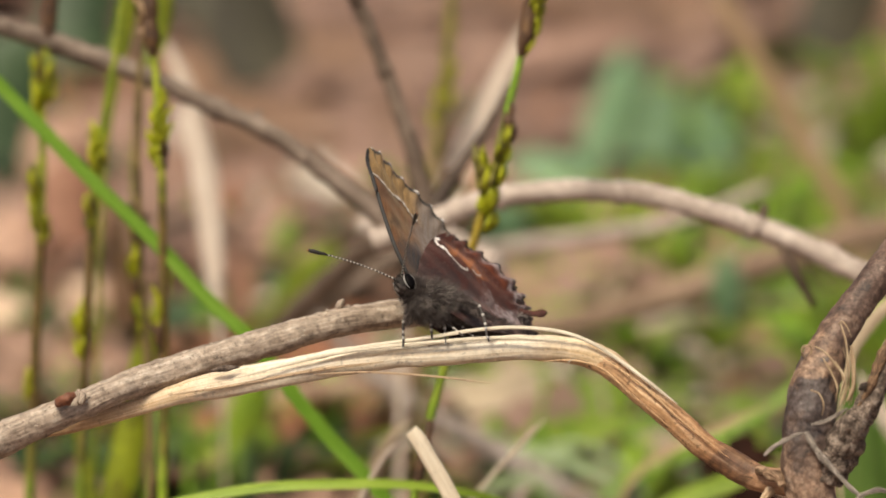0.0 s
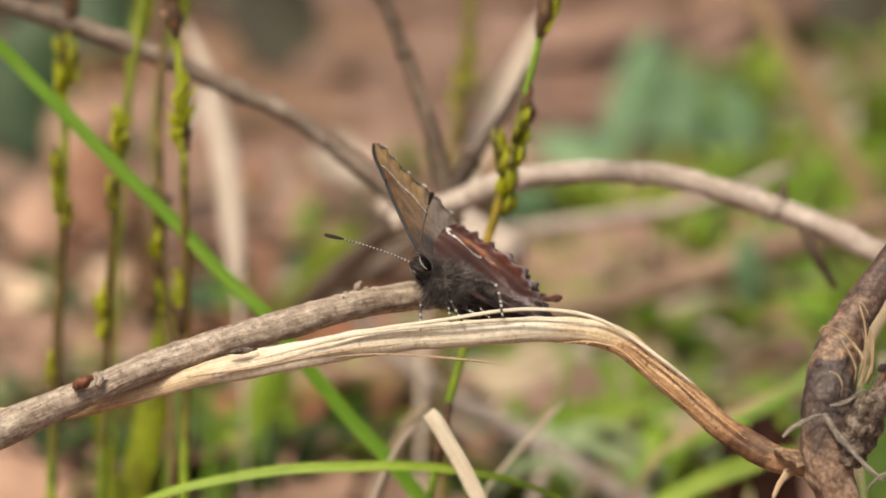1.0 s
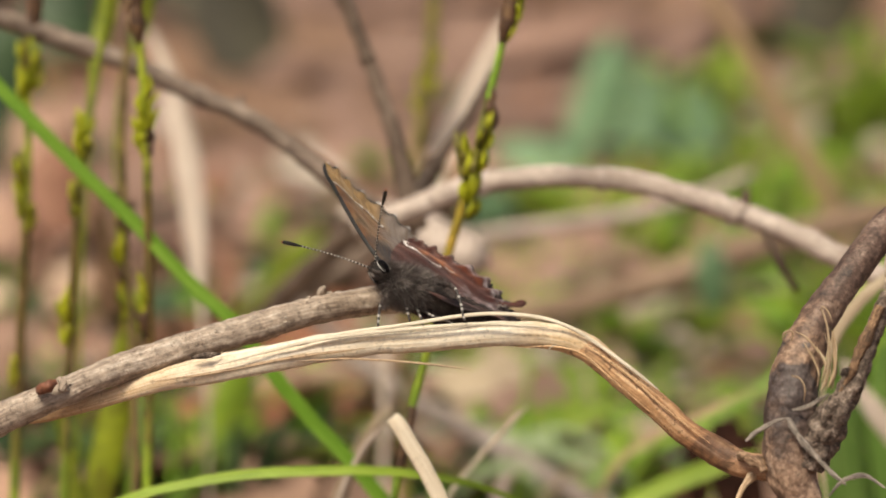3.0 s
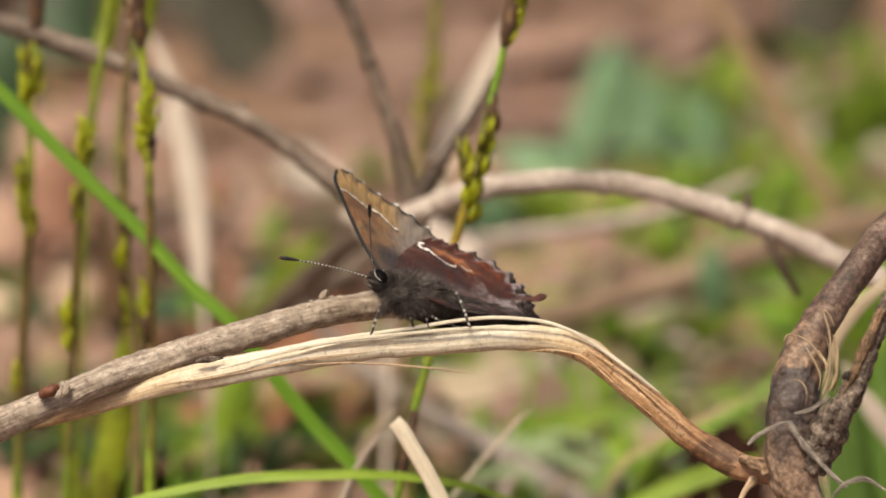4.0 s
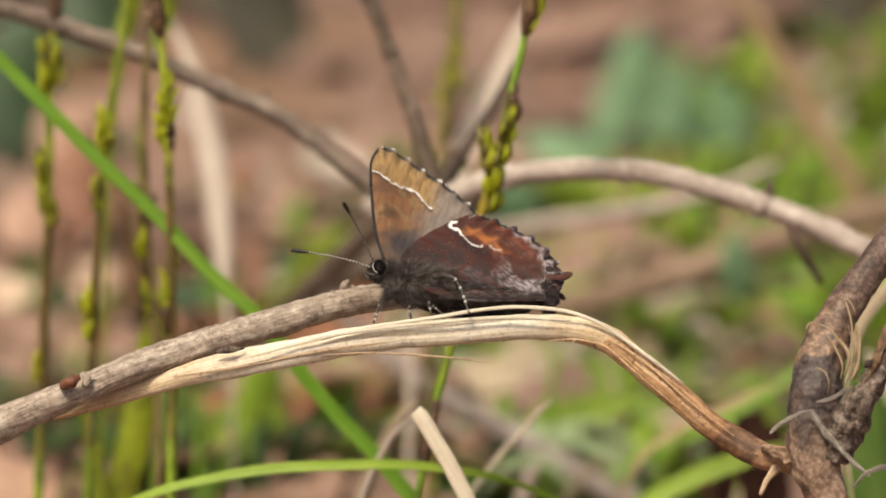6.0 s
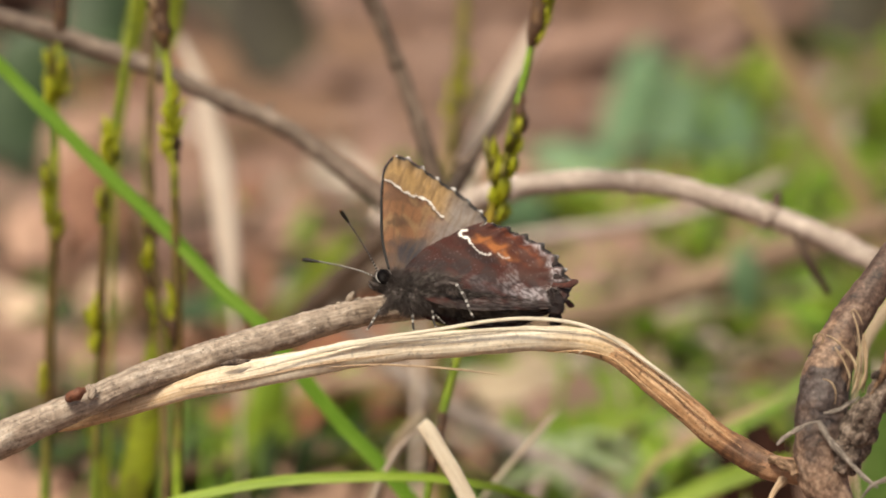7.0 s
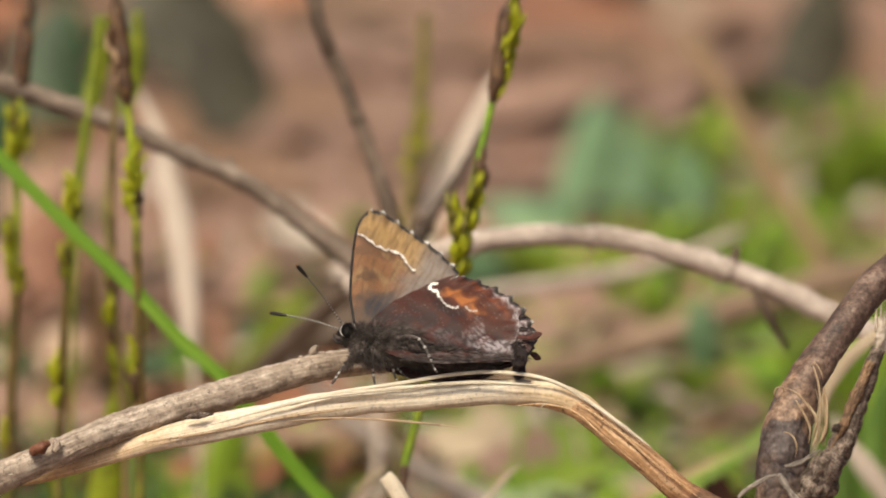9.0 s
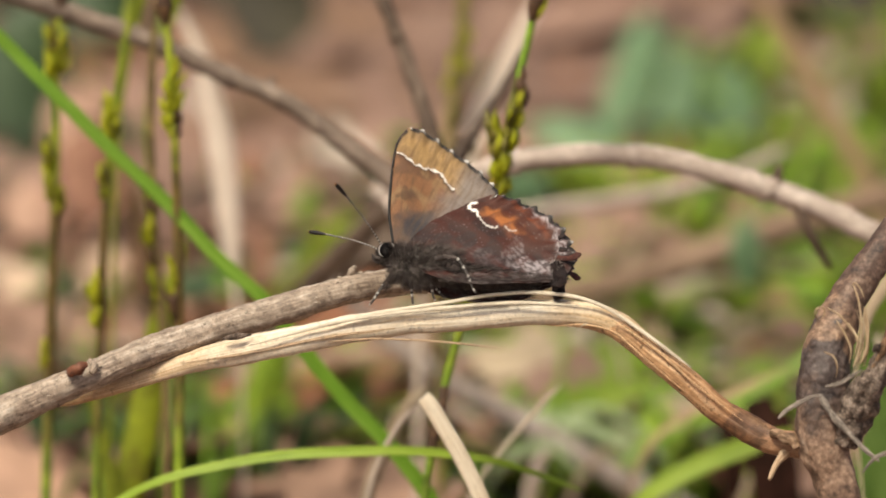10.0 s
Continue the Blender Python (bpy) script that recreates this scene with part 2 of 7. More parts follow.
def plain(name, color, rough=0.6, spec=0.4, metal=0.0):
    return material(name, [(0.3, tuple(c * 0.75 for c in color)), (0.7, tuple(min(1, c * 1.25) for c in color))], scale=2.0, rough=rough, bump=0.1, spec=spec)


def banded(name, dark, light, period, share=0.45):
    """Rings along a swept shape, period in mm."""
    m = bpy.data.materials.new(name)
    m.use_nodes = True
    n, l = m.node_tree.nodes, m.node_tree.links
    tc = n.new("ShaderNodeTexCoord")
    sp = n.new("ShaderNodeSeparateXYZ")
    l.new(tc.outputs["UV"], sp.inputs[0])
    a = n.new("ShaderNodeMath")
    a.operation = "DIVIDE"
    a.inputs[1].default_value = period
    l.new(sp.outputs[0], a.inputs[0])
    b = n.new("ShaderNodeMath")
    b.operation = "FRACT"
    l.new(a.outputs[0], b.inputs[0])
    c = n.new("ShaderNodeMath")
    c.operation = "LESS_THAN"
    c.inputs[1].default_value = share
    l.new(b.outputs[0], c.inputs[0])
    mx = n.new("ShaderNodeMix")
    mx.data_type = "RGBA"
    mx.inputs["A"].default_value = (*dark, 1)
    mx.inputs["B"].default_value = (*light, 1)
    l.new(c.outputs[0], mx.inputs["Factor"])
    l.new(mx.outputs["Result"], n["Principled BSDF"].inputs["Base Color"])
    n["Principled BSDF"].inputs["Roughness"].default_value = 0.7
    return m


BARK = material("grey_bark", [(0.2, (0.13, 0.092, 0.068)), (0.4, (0.28, 0.212, 0.163)), (0.55, (0.38, 0.30, 0.236)), (0.78, (0.56, 0.475, 0.40))], stretch=(0.13, 9.0), fine=3.5, rough=0.65, bump=1.0, specks=0.45, grit=0.42)
LENTICEL = material("pale_lenticel", [(0.3, (0.30, 0.235, 0.18)), (0.6, (0.52, 0.44, 0.36))], scale=1.5, rough=0.8, bump=0.3)
STRAW = material("dry_straw", [(0.14, (0.26, 0.155, 0.085)), (0.28, (0.54, 0.42, 0.29)), (0.44, (0.67, 0.585, 0.47)), (0.66, (0.81, 0.76, 0.675))], stretch=(0.06, 22.0), fine=2.6, rough=0.55, bump=0.7, specks=0.3, grit=0.18, zones=(90.0, [(0.0, (0.9, 0.8, 0.68)), (16.0, (0.72, 0.53, 0.36)), (26.0, (0.85, 0.69, 0.53)), (38.0, (1.0, 0.95, 0.88)), (64.0, (1.0, 0.96, 0.90)), (72.0, (0.85, 0.70, 0.52)), (80.0, (0.62, 0.42, 0.25))]))
STRAW_BROWN = material("weathered_straw", [(0.12, (0.11, 0.057, 0.03)), (0.3, (0.37, 0.22, 0.12)), (0.52, (0.56, 0.385, 0.235)), (0.76, (0.80, 0.64, 0.46))], stretch=(0.08, 16.0), fine=3.0, rough=0.5, bump=0.5, specks=0.6, grit=0.35, zones=(40.0, [(0.0, (1.1, 1.05, 0.95)), (12.0, (1.0, 0.9, 0.8)), (20.0, (0.80, 0.68, 0.57)), (26.0, (0.62, 0.47, 0.38)), (28.5, (0.26, 0.19, 0.17)), (30.0, (0.26, 0.20, 0.18)), (32.0, (0.58, 0.45, 0.40)), (40.0, (0.42, 0.34, 0.31))]))
STREAK = material("brown_straw_streak", [(0.12, (0.14, 0.075, 0.04)), (0.3, (0.32, 0.20, 0.115)), (0.52, (0.46, 0.32, 0.20)), (0.76, (0.62, 0.48, 0.34))], stretch=(0.08, 16.0), fine=3.0, rough=0.6, bump=0.5, specks=0.5)
ROT_BARK = material("rotten_bark", [(0.25, (0.022, 0.015, 0.011)), (0.45, (0.085, 0.06, 0.046)), (0.6, (0.19, 0.142, 0.112)), (0.78, (0.40, 0.32, 0.265))], scale=1.1, fine=5.0, rough=0.85, bump=1.0, grit=0.55)
GREY_STRIP = material("grey_strip", [(0.3, (0.10, 0.082, 0.068)), (0.5, (0.25, 0.21, 0.178)), (0.7, (0.46, 0.40, 0.345))], stretch=(0.4, 8.0), rough=0.8, bump=0.6, grit=0.4)
BARE_WOOD = material("bare_wood", [(0.3, (0.10, 0.06, 0.035)), (0.5, (0.27, 0.165, 0.10)), (0.7, (0.42, 0.29, 0.19))], stretch=(0.3, 5.0), rough=0.75, bump=0.6, specks=0.4)
WORN_WOOD = material("worn_wood", [(0.3, (0.04, 0.022, 0.013)), (0.5, (0.14, 0.078, 0.043)), (0.7, (0.34, 0.21, 0.12))], stretch=(0.3, 5.0), rough=0.8, bump=0.8, specks=0.6, grit=0.6)
BAST = material("bast", [(0.3, (0.20, 0.12, 0.065)), (0.5, (0.38, 0.265, 0.155)), (0.7, (0.58, 0.46, 0.32))], stretch=(0.4, 6.0), rough=0.6, bump=0.3)
FIBRE = material("bleached_fibre", [(0.3, (0.42, 0.34, 0.25)), (0.6, (0.70, 0.62, 0.49))], stretch=(0.3, 4.0), rough=0.6, bump=0.3)
DARK_BARK = material("dark_branch_bark", [(0.25, (0.075, 0.052, 0.042)), (0.44, (0.19, 0.132, 0.105)), (0.6, (0.30, 0.222, 0.178)), (0.8, (0.52, 0.42, 0.35))], scale=0.45, fine=5.0, rough=0.6, bump=0.8, specks=0.45, grit=0.4, zones=(100.0, [(0.0, (0.90, 0.85, 0.80)), (34.9, (1.05, 0.92, 0.80)), (38.4, (0.95, 0.86, 0.78)), (40.1, (0.55, 0.52, 0.52)), (42.1, (0.42, 0.40, 0.41)), (43.2, (0.30, 0.30, 0.34)), (46.4, (0.34, 0.35, 0.40)), (47.5, (0.85, 0.74, 0.64)), (49.4, (1.00, 0.86, 0.72)), (51.2, (0.62, 0.52, 0.46)), (55.2, (0.46, 0.39, 0.37)), (100.0, (0.48, 0.40, 0.37))]))
TWIG_FAR = material("brown_twig_bark", [(0.3, (0.10, 0.07, 0.054)), (0.55, (0.21, 0.155, 0.12)), (0.75, (0.38, 0.30, 0.245))], stretch=(0.2, 5.0), rough=0.75, bump=0.5, grit=0.4)
TWIG_MID = material("mid_brown_twig_bark", [(0.3, (0.07, 0.046, 0.033)), (0.55, (0.14, 0.097, 0.07)), (0.75, (0.26, 0.19, 0.145))], stretch=(0.2, 5.0), rough=0.75, bump=0.5)
PALE_TWIG = material("pale_twig_bark", [(0.3, (0.28, 0.215, 0.178)), (0.55, (0.45, 0.365, 0.312)), (0.75, (0.61, 0.515, 0.45))], stretch=(0.15, 5.0), rough=0.7, bump=0.5, grit=0.3)
GRASS = material("green_blade", [(0.3, (0.14, 0.27, 0.022)), (0.55, (0.23, 0.40, 0.045)), (0.75, (0.33, 0.50, 0.09))], stretch=(0.05, 8.0), rough=0.45, bump=0.2, through_light=0.3, vary=0.25)
DEEP_GRASS = material("deep_green_blade", [(0.3, (0.06, 0.12, 0.015)), (0.55, (0.12, 0.21, 0.035)), (0.75, (0.20, 0.30, 0.07))], stretch=(0.03, 1.5), rough=0.5, bump=0.3, through_light=0.3, vary=0.25)
SLANT = material("slanting_blade_green", [(0.3, (0.10, 0.215, 0.014)), (0.55, (0.16, 0.30, 0.026)), (0.75, (0.235, 0.38, 0.055))], stretch=(0.04, 6.0), rough=0.6, bump=0.3, through_light=0.3, spec=0.2)
SEDGE = material("sedge_green", [(0.3, (0.11, 0.135, 0.008)), (0.55, (0.21, 0.245, 0.013)), (0.75, (0.33, 0.35, 0.032))], scale=0.4, rough=0.5, bump=0.2, through_light=0.25, vary=0.2)
SEDGE_STEM = material("banded_sedge_stem", [(0.3, (0.13, 0.17, 0.012)), (0.55, (0.25, 0.30, 0.018)), (0.75, (0.37, 0.40, 0.04))], scale=0.4, rough=0.5, bump=0.2, vary=0.15, zones=(115.0, [(0.0, (0.8, 0.9, 1.0)), (52.0, (0.8, 0.95, 1.0)), (62.0, (0.42, 0.22, 0.8)), (84.0, (0.45, 0.25, 0.8)), (92.0, (1.0, 1.0, 1.0)), (115.0, (0.9, 0.9, 1.0))]))
RIGHT_STEM = material("olive_sedge_stem", [(0.3, (0.13, 0.17, 0.012)), (0.55, (0.24, 0.29, 0.018)), (0.75, (0.36, 0.39, 0.04))], scale=0.4, rough=0.5, bump=0.2, zones=(105.0, [(0.0, (0.5, 0.55, 0.8)), (48.0, (0.7, 0.9, 1.0)), (60.0, (0.85, 0.7, 0.9)), (66.0, (1.1, 0.62, 0.9)), (76.0, (1.0, 0.75, 1.0)), (82.0, (0.7, 1.0, 1.0)), (105.0, (0.75, 1.0, 1.0))]))
BROWN_STEM = material("brown_sedge_stem", [(0.3, (0.09, 0.06, 0.022)), (0.55, (0.18, 0.125, 0.045)), (0.75, (0.29, 0.21, 0.08))], scale=0.3, rough=0.6, bump=0.2)
SEDGE_BROWN = material("sedge_brown", [(0.3, (0.03, 0.014, 0.008)), (0.55, (0.09, 0.045, 0.022)), (0.75, (0.18, 0.10, 0.04))], scale=0.5, rough=0.6, bump=0.2, vary=0.2)
DEAD_BLADE = material("dead_blade", [(0.3, (0.36, 0.26, 0.16)), (0.55, (0.52, 0.41, 0.28)), (0.75, (0.66, 0.55, 0.42))], stretch=(0.05, 8.0), rough=0.55, bump=0.3, through_light=0.2, vary=0.15)
YELLOW_GREEN = material("yellow_green_blade", [(0.3, (0.19, 0.30, 0.02)), (0.55, (0.32, 0.45, 0.045)), (0.75, (0.46, 0.57, 0.10))], stretch=(0.05, 8.0), rough=0.5, bump=0.2, through_light=0.35, vary=0.3)
SOIL = material("leaf_mould", [(0.28, (0.06, 0.037, 0.025)), (0.45, (0.16, 0.10, 0.068)), (0.58, (0.25, 0.16, 0.11)), (0.75, (0.34, 0.235, 0.17))], scale=0.02, fine=9.0, rough=0.9, bump=0.6)
LITTER = [material("dry_leaf_" + w, [(0.3, tuple(c * 0.6 for c in col)), (0.5, col), (0.75, tuple(min(0.8, c * 1.35) for c in col))], scale=0.05, fine=5.0, rough=0.65, bump=0.3, through_light=0.15, vary=0.25)
          for w, col in (("tan", (0.40, 0.245, 0.175)), ("russet", (0.36, 0.15, 0.08)), ("brown", (0.25, 0.145, 0.09)), ("pale", (0.54, 0.40, 0.29)))]
CREAM_BLADE = material("cream_dead_blade", [(0.3, (0.62, 0.49, 0.34)), (0.55, (0.80, 0.69, 0.53)), (0.75, (0.88, 0.80, 0.67))], stretch=(0.05, 9.0), rough=0.55, bump=0.4, specks=0.2)
SOFT_GREEN = material("soft_pale_green_blade", [(0.3, (0.28, 0.37, 0.16)), (0.55, (0.41, 0.50, 0.27)), (0.75, (0.54, 0.61, 0.40))], stretch=(0.05, 7.0), rough=0.5, bump=0.2, through_light=0.3, vary=0.15)
BRACT = material("yellow_green_bract", [(0.3, (0.27, 0.28, 0.012)), (0.55, (0.45, 0.46, 0.022)), (0.75, (0.60, 0.60, 0.06))], scale=0.4, rough=0.5, bump=0.2, through_light=0.35, vary=0.3)
OLIVE = material("olive_stem", [(0.3, (0.07, 0.06, 0.012)), (0.55, (0.16, 0.135, 0.025)), (0.75, (0.27, 0.24, 0.05))], scale=0.25, rough=0.55, bump=0.2, vary=0.2)
OLIVE_LEAF = material("spotted_olive_leaf", [(0.22, (0.14, 0.06, 0.014)), (0.4, (0.24, 0.28, 0.018)), (0.6, (0.37, 0.42, 0.026)), (0.78, (0.46, 0.48, 0.06))], scale=0.12, rough=0.5, bump=0.2, through_light=0.35)
PALE_BLADE = material("bleached_blade", [(0.3, (0.46, 0.36, 0.28)), (0.55, (0.62, 0.51, 0.42)), (0.75, (0.74, 0.64, 0.55))], stretch=(0.05, 7.0), rough=0.6, bump=0.3, through_light=0.2, vary=0.1)
TAN_BLADE = material("tan_blade", [(0.3, (0.28, 0.175, 0.09)), (0.55, (0.42, 0.285, 0.165)), (0.75, (0.53, 0.38, 0.24))], stretch=(0.05, 7.0), rough=0.6, bump=0.3, through_light=0.15, vary=0.15)
TWIG_DARK = material("dark_twig_bark", [(0.3, (0.035, 0.022, 0.016)), (0.55, (0.08, 0.053, 0.038)), (0.75, (0.15, 0.105, 0.075))], stretch=(0.2, 5.0), rough=0.75, bump=0.5)
BROWN_STICK = material("brown_stick_bark", [(0.3, (0.14, 0.085, 0.055)), (0.55, (0.30, 0.20, 0.135)), (0.75, (0.42, 0.30, 0.21))], stretch=(0.1, 4.0), rough=0.75, bump=0.5)
GREY_STICK = material("grey_stick_bark", [(0.3, (0.16, 0.125, 0.105)), (0.55, (0.29, 0.235, 0.205)), (0.75, (0.42, 0.36, 0.32))], stretch=(0.1, 4.0), rough=0.75, bump=0.5)
DARK_LEAF = material("dark_green_leaf", [(0.3, (0.02, 0.04, 0.014)), (0.55, (0.045, 0.08, 0.03)), (0.75, (0.08, 0.12, 0.05))], scale=0.03, rough=0.5, bump=0.2)
OLIVE_DARK = material("dark_olive_leaf", [(0.3, (0.03, 0.025, 0.015)), (0.55, (0.06, 0.052, 0.03)), (0.75, (0.10, 0.085, 0.05))], scale=0.03, rough=0.6, bump=0.2)
# near-black brown: the shade of hollows and litter gaps, put into colour
SHADED_GAP = material("shaded_gap_brown", [(0.3, (0.012, 0.005, 0.003)), (0.55, (0.03, 0.012, 0.008)), (0.75, (0.06, 0.026, 0.017))], scale=0.05, rough=0.9, bump=0.2, spec=0.08)
PALE_LITTER = material("bleached_litter", [(0.3, (0.50, 0.42, 0.34)), (0.5, (0.66, 0.58, 0.48)), (0.75, (0.76, 0.70, 0.60))], scale=0.1, rough=0.7, bump=0.3)
PINK_LEAF = material("pinkish_dry_leaf", [(0.3, (0.16, 0.092, 0.066)), (0.5, (0.245, 0.145, 0.107)), (0.75, (0.33, 0.215, 0.165))], scale=0.03, fine=5.0, rough=0.7, bump=0.3, vary=0.2)
RUSSET_DARK = material("dark_russet_leaf", [(0.3, (0.13, 0.05, 0.028)), (0.5, (0.24, 0.105, 0.06)), (0.75, (0.34, 0.18, 0.11))], scale=0.05, fine=5.0, rough=0.65, bump=0.3, vary=0.2)
BLUE_LEAF = material("bluish_leaf", [(0.3, (0.15, 0.265, 0.13)), (0.55, (0.235, 0.37, 0.20)), (0.75, (0.35, 0.47, 0.30))], scale=0.04, rough=0.5, bump=0.2, through_light=0.3, vary=0.15)

# ---- ground ----
def ground():
    n = 120
    verts, faces, uvs = [], [], []
    for j in range(n + 1):
        for i in range(n + 1):
            u, v = 2 * i / n - 1, 2 * j / n - 1
            x = math.copysign(abs(u) ** 3, u) * 30000 + u * 900
            y = math.copysign(abs(v) ** 3, v) * 30000 + v * 900 + 800
            z = 5 * noise.noise(Vector((x, y, 0)) * 0.008) + 2 * noise.noise(Vector((x, y, 5)) * 0.03)
            verts.append((x, y, z - 4))
            uvs.append((x, y))
    for j in range(n):
        for i in range(n):
            a = j * (n + 1) + i
            faces.append((a, a + 1, a + n + 2, a + n + 1))
    return tagged(build("ground", verts, faces, SOIL, uvs=uvs), "brown leaf mould on the woodland floor", "ground", kind="structure")


ground()

# ---- the perch: grey twig, dry stalk, dark branch ----
def grey_twig():
    b = (-38.1, 413.7, 59.1)
    t = thing("twig", b, "grey-brown bare twig with a bud scar, lying against the stalk", "twig")
    line = [(-67.8, 402.7, 47.0), (-55.9, 407.7, 51.0), (-48.2, 410.4, 53.7), (-44.9, 411.7, 55.1), (-42.1, 412.5, 56.2), (-39.2, 413.2, 57.3), (-36.4, 414.0, 58.3), (-33.6, 414.8, 59.4), (-30.8, 416.0, 60.2), (-28.0, 417.1, 60.8), (-25.1, 418.3, 61.5), (-22.3, 419.5, 62.1), (-19.4, 420.6, 62.6), (-16.6, 421.8, 63.2), (-13.7, 422.9, 63.8), (-10.8, 424.1, 64.3), (-7.9, 425.7, 64.4), (-5.0, 427.2, 64.4), (-1.4, 431.1, 63.5), (2.8, 438.6, 60.4)]
    part("stem", sweep(line, [1.8, 1.8, 1.78, 1.78, 1.62, 1.5, 1.42, 1.45, 1.5, 1.52, 1.5, 1.55, 1.52, 1.58, 1.5, 1.48, 1.5, 1.5, 1.3, 0.8], 40, 320, rough=0.11, grain=0.07, seed=1, broad=(0, 1, -0.3)), BARK, t, at=b)
    rnd = random.Random(8)
    pimples = []
    for k in range(46):
        q = rnd.random()
        c = curve_through(line, 260)[int(45 + q * 170)]
        a = rnd.uniform(-0.6, 2.3)
        o = np.array((0, -math.cos(a), math.sin(a))) * 1.55
        pimples.append(ball(tuple(c + o), (rnd.uniform(0.1, 0.26), 0.12, rnd.uniform(0.07, 0.15)), 5, 0.4))
    part("lenticels", joined(pimples), LENTICEL, t, "pale raised specks on the bark", at=b)
    part("bud_scar", sweep([(-39.1, 412.0, 58.7), (-38.6, 411.5, 59.3), (-37.9, 411.3, 59.7), (-37.2, 411.7, 59.9)], [0.35, 0.62, 0.6, 0.3], 18, 26, rough=0.7, seed=3), material("red_brown_bud", [(0.3, (0.07, 0.025, 0.014)), (0.6, (0.20, 0.075, 0.04))], scale=1.5, rough=0.6, bump=0.5), t, "reddish-brown bud scar", at=b)
    part("side_stub", sweep([(-10.78, 424.60, 65.54), (-10.60, 424.20, 66.24), (-10.30, 424.00, 66.71)], [0.5, 0.45, 0.22], 12, 16, rough=0.3, seed=6), BARK, t, "small broken side stub", at=b)
    part("bark_scab", sweep([(-23.65, 414.40, 61.60), (-22.14, 414.20, 61.95), (-20.66, 414.40, 62.02)], [0.12, 0.34, 0.1], 12, 20, flat=0.5, rough=0.6, seed=8), ROT_BARK, t, "dark loose scab of bark", at=b)
    part("bud_collar", sweep([(-36.8, 411.9, 58.8), (-36.5, 412.3, 59.4), (-37.0, 413.0, 59.9)], [0.3, 0.45, 0.25], 12, 14, rough=0.3, seed=4), BARK, t, at=b)


grey_twig()


def dry_stalk():
    b = (32.5, 411.8, 50.9)
    t = thing("dry_stalk", b, "bent straw-coloured dry grass stalk with split fibres", "dry stalk")
    up = (0.0, 0.35, 0.94)
    line = [(-55.3, 416.5, 56.3), (-50.7, 416.5, 55.3), (-46.7, 416.5, 54.7), (-43.2, 416.5, 54.6), (-40.0, 416.5, 54.9), (-36.8, 416.5, 55.6), (-33.7, 415.7, 56.7), (-30.8, 415.7, 57.6), (-27.9, 415.6, 58.6), (-25.0, 415.5, 59.4), (-22.1, 415.4, 60.0), (-19.2, 415.3, 60.6), (-16.3, 415.2, 61.2), (-13.5, 415.3, 61.7), (-10.6, 415.4, 62.3), (-7.7, 415.5, 62.6), (-4.8, 415.6, 63.0), (-2.0, 415.6, 63.1), (0.9, 415.7, 63.3), (3.8, 415.7, 63.5), (6.7, 415.7, 63.7), (9.5, 415.8, 63.7), (12.4, 415.7, 63.6), (14.7, 415.2, 63.3), (17.0, 414.7, 62.4), (19.0, 414.2, 61.0), (21.0, 413.6, 59.5)]
    part("culm", sweep(line, [0.6, 0.62, 0.65, 0.7, 0.75, 0.8, 0.85, 0.9, 1.05, 1.25, 1.4, 1.42, 1.4, 1.38, 1.38, 1.4, 1.35, 1.35, 1.35, 1.3, 1.3, 1.28, 1.25, 1.25, 1.2, 0.95, 0.3], 44, 300, flat=0.7, broad=up, grain=0.035, rough=0.07, seed=7), STRAW, t, at=b)
    part("lower_culm", sweep([(4.4, 416.8, 62.8), (10.1, 416.5, 63.0), (14.4, 415.6, 63.0), (17.0, 414.6, 62.1), (19.0, 414.2, 60.5), (21.0, 413.6, 58.9), (23.9, 413.1, 56.5), (26.7, 412.5, 54.1), (29.6, 412.0, 52.3), (32.1, 411.2, 51.2), (34.9, 410.3, 51.0)], [0.2, 0.9, 1.18, 1.3, 1.34, 1.34, 1.36, 1.34, 1.48, 1.36, 1.35], 40, 170, flat=0.75, broad=up, grain=0.025, rough=0.07, seed=8), STRAW_BROWN, t, "orange-brown lower part of the stalk", at=b)
    part("crumbled_end", sweep([(31.8, 410.1, 52.4), (32.7, 408.9, 52.5), (33.6, 407.6, 52.3), (34.0, 406.8, 51.6)], [0.35, 0.5, 0.5, 0.3], 18, 26, rough=1.2, seed=19), BARE_WOOD, t, "brown crumbled end", at=b)
    strips = [
        ([(-12.8, 414.3, 62.9), (-8.3, 414.5, 64.1), (-4.8, 414.5, 64.6), (-1.4, 414.5, 65.1), (3.8, 414.6, 65.9), (6.6, 414.7, 66.1), (9.5, 414.6, 66.0), (12.4, 414.4, 65.6), (15.2, 414.0, 64.6), (18.1, 413.5, 62.8), (20.9, 412.9, 60.8), (23.8, 412.5, 58.6)], 0.2),
        ([(-20.9, 413.7, 61.1), (-10.5, 414.2, 63.6), (-1.4, 414.3, 64.6), (6.6, 414.4, 65.1), (12.4, 414.2, 64.8)], 0.2),
        ([(10.1, 414.1, 62.7), (13.2, 413.7, 62.9), (15.8, 413.4, 62.3), (18.7, 412.6, 60.0), (23.2, 411.8, 56.2)], 0.1),
        ([(-12.9, 414.2, 61.3), (-8.3, 413.9, 61.6), (-4.8, 413.8, 61.5), (-0.2, 413.5, 61.2), (5.0, 413.2, 60.6)], 0.11),
        ([(15.8, 413.6, 63.5), (19.8, 412.8, 60.8), (24.4, 411.7, 56.9), (28.9, 410.7, 53.5)], 0.12),
        ([(-27.8, 414.3, 59.1), (-20.9, 414.2, 60.2), (-12.8, 414.1, 61.8), (-6.0, 414.0, 62.7)], 0.16),
        ([(12.4, 413.4, 62.4), (12.8, 413.3, 62.9), (13.4, 413.4, 63.2)], 0.07),
    ]
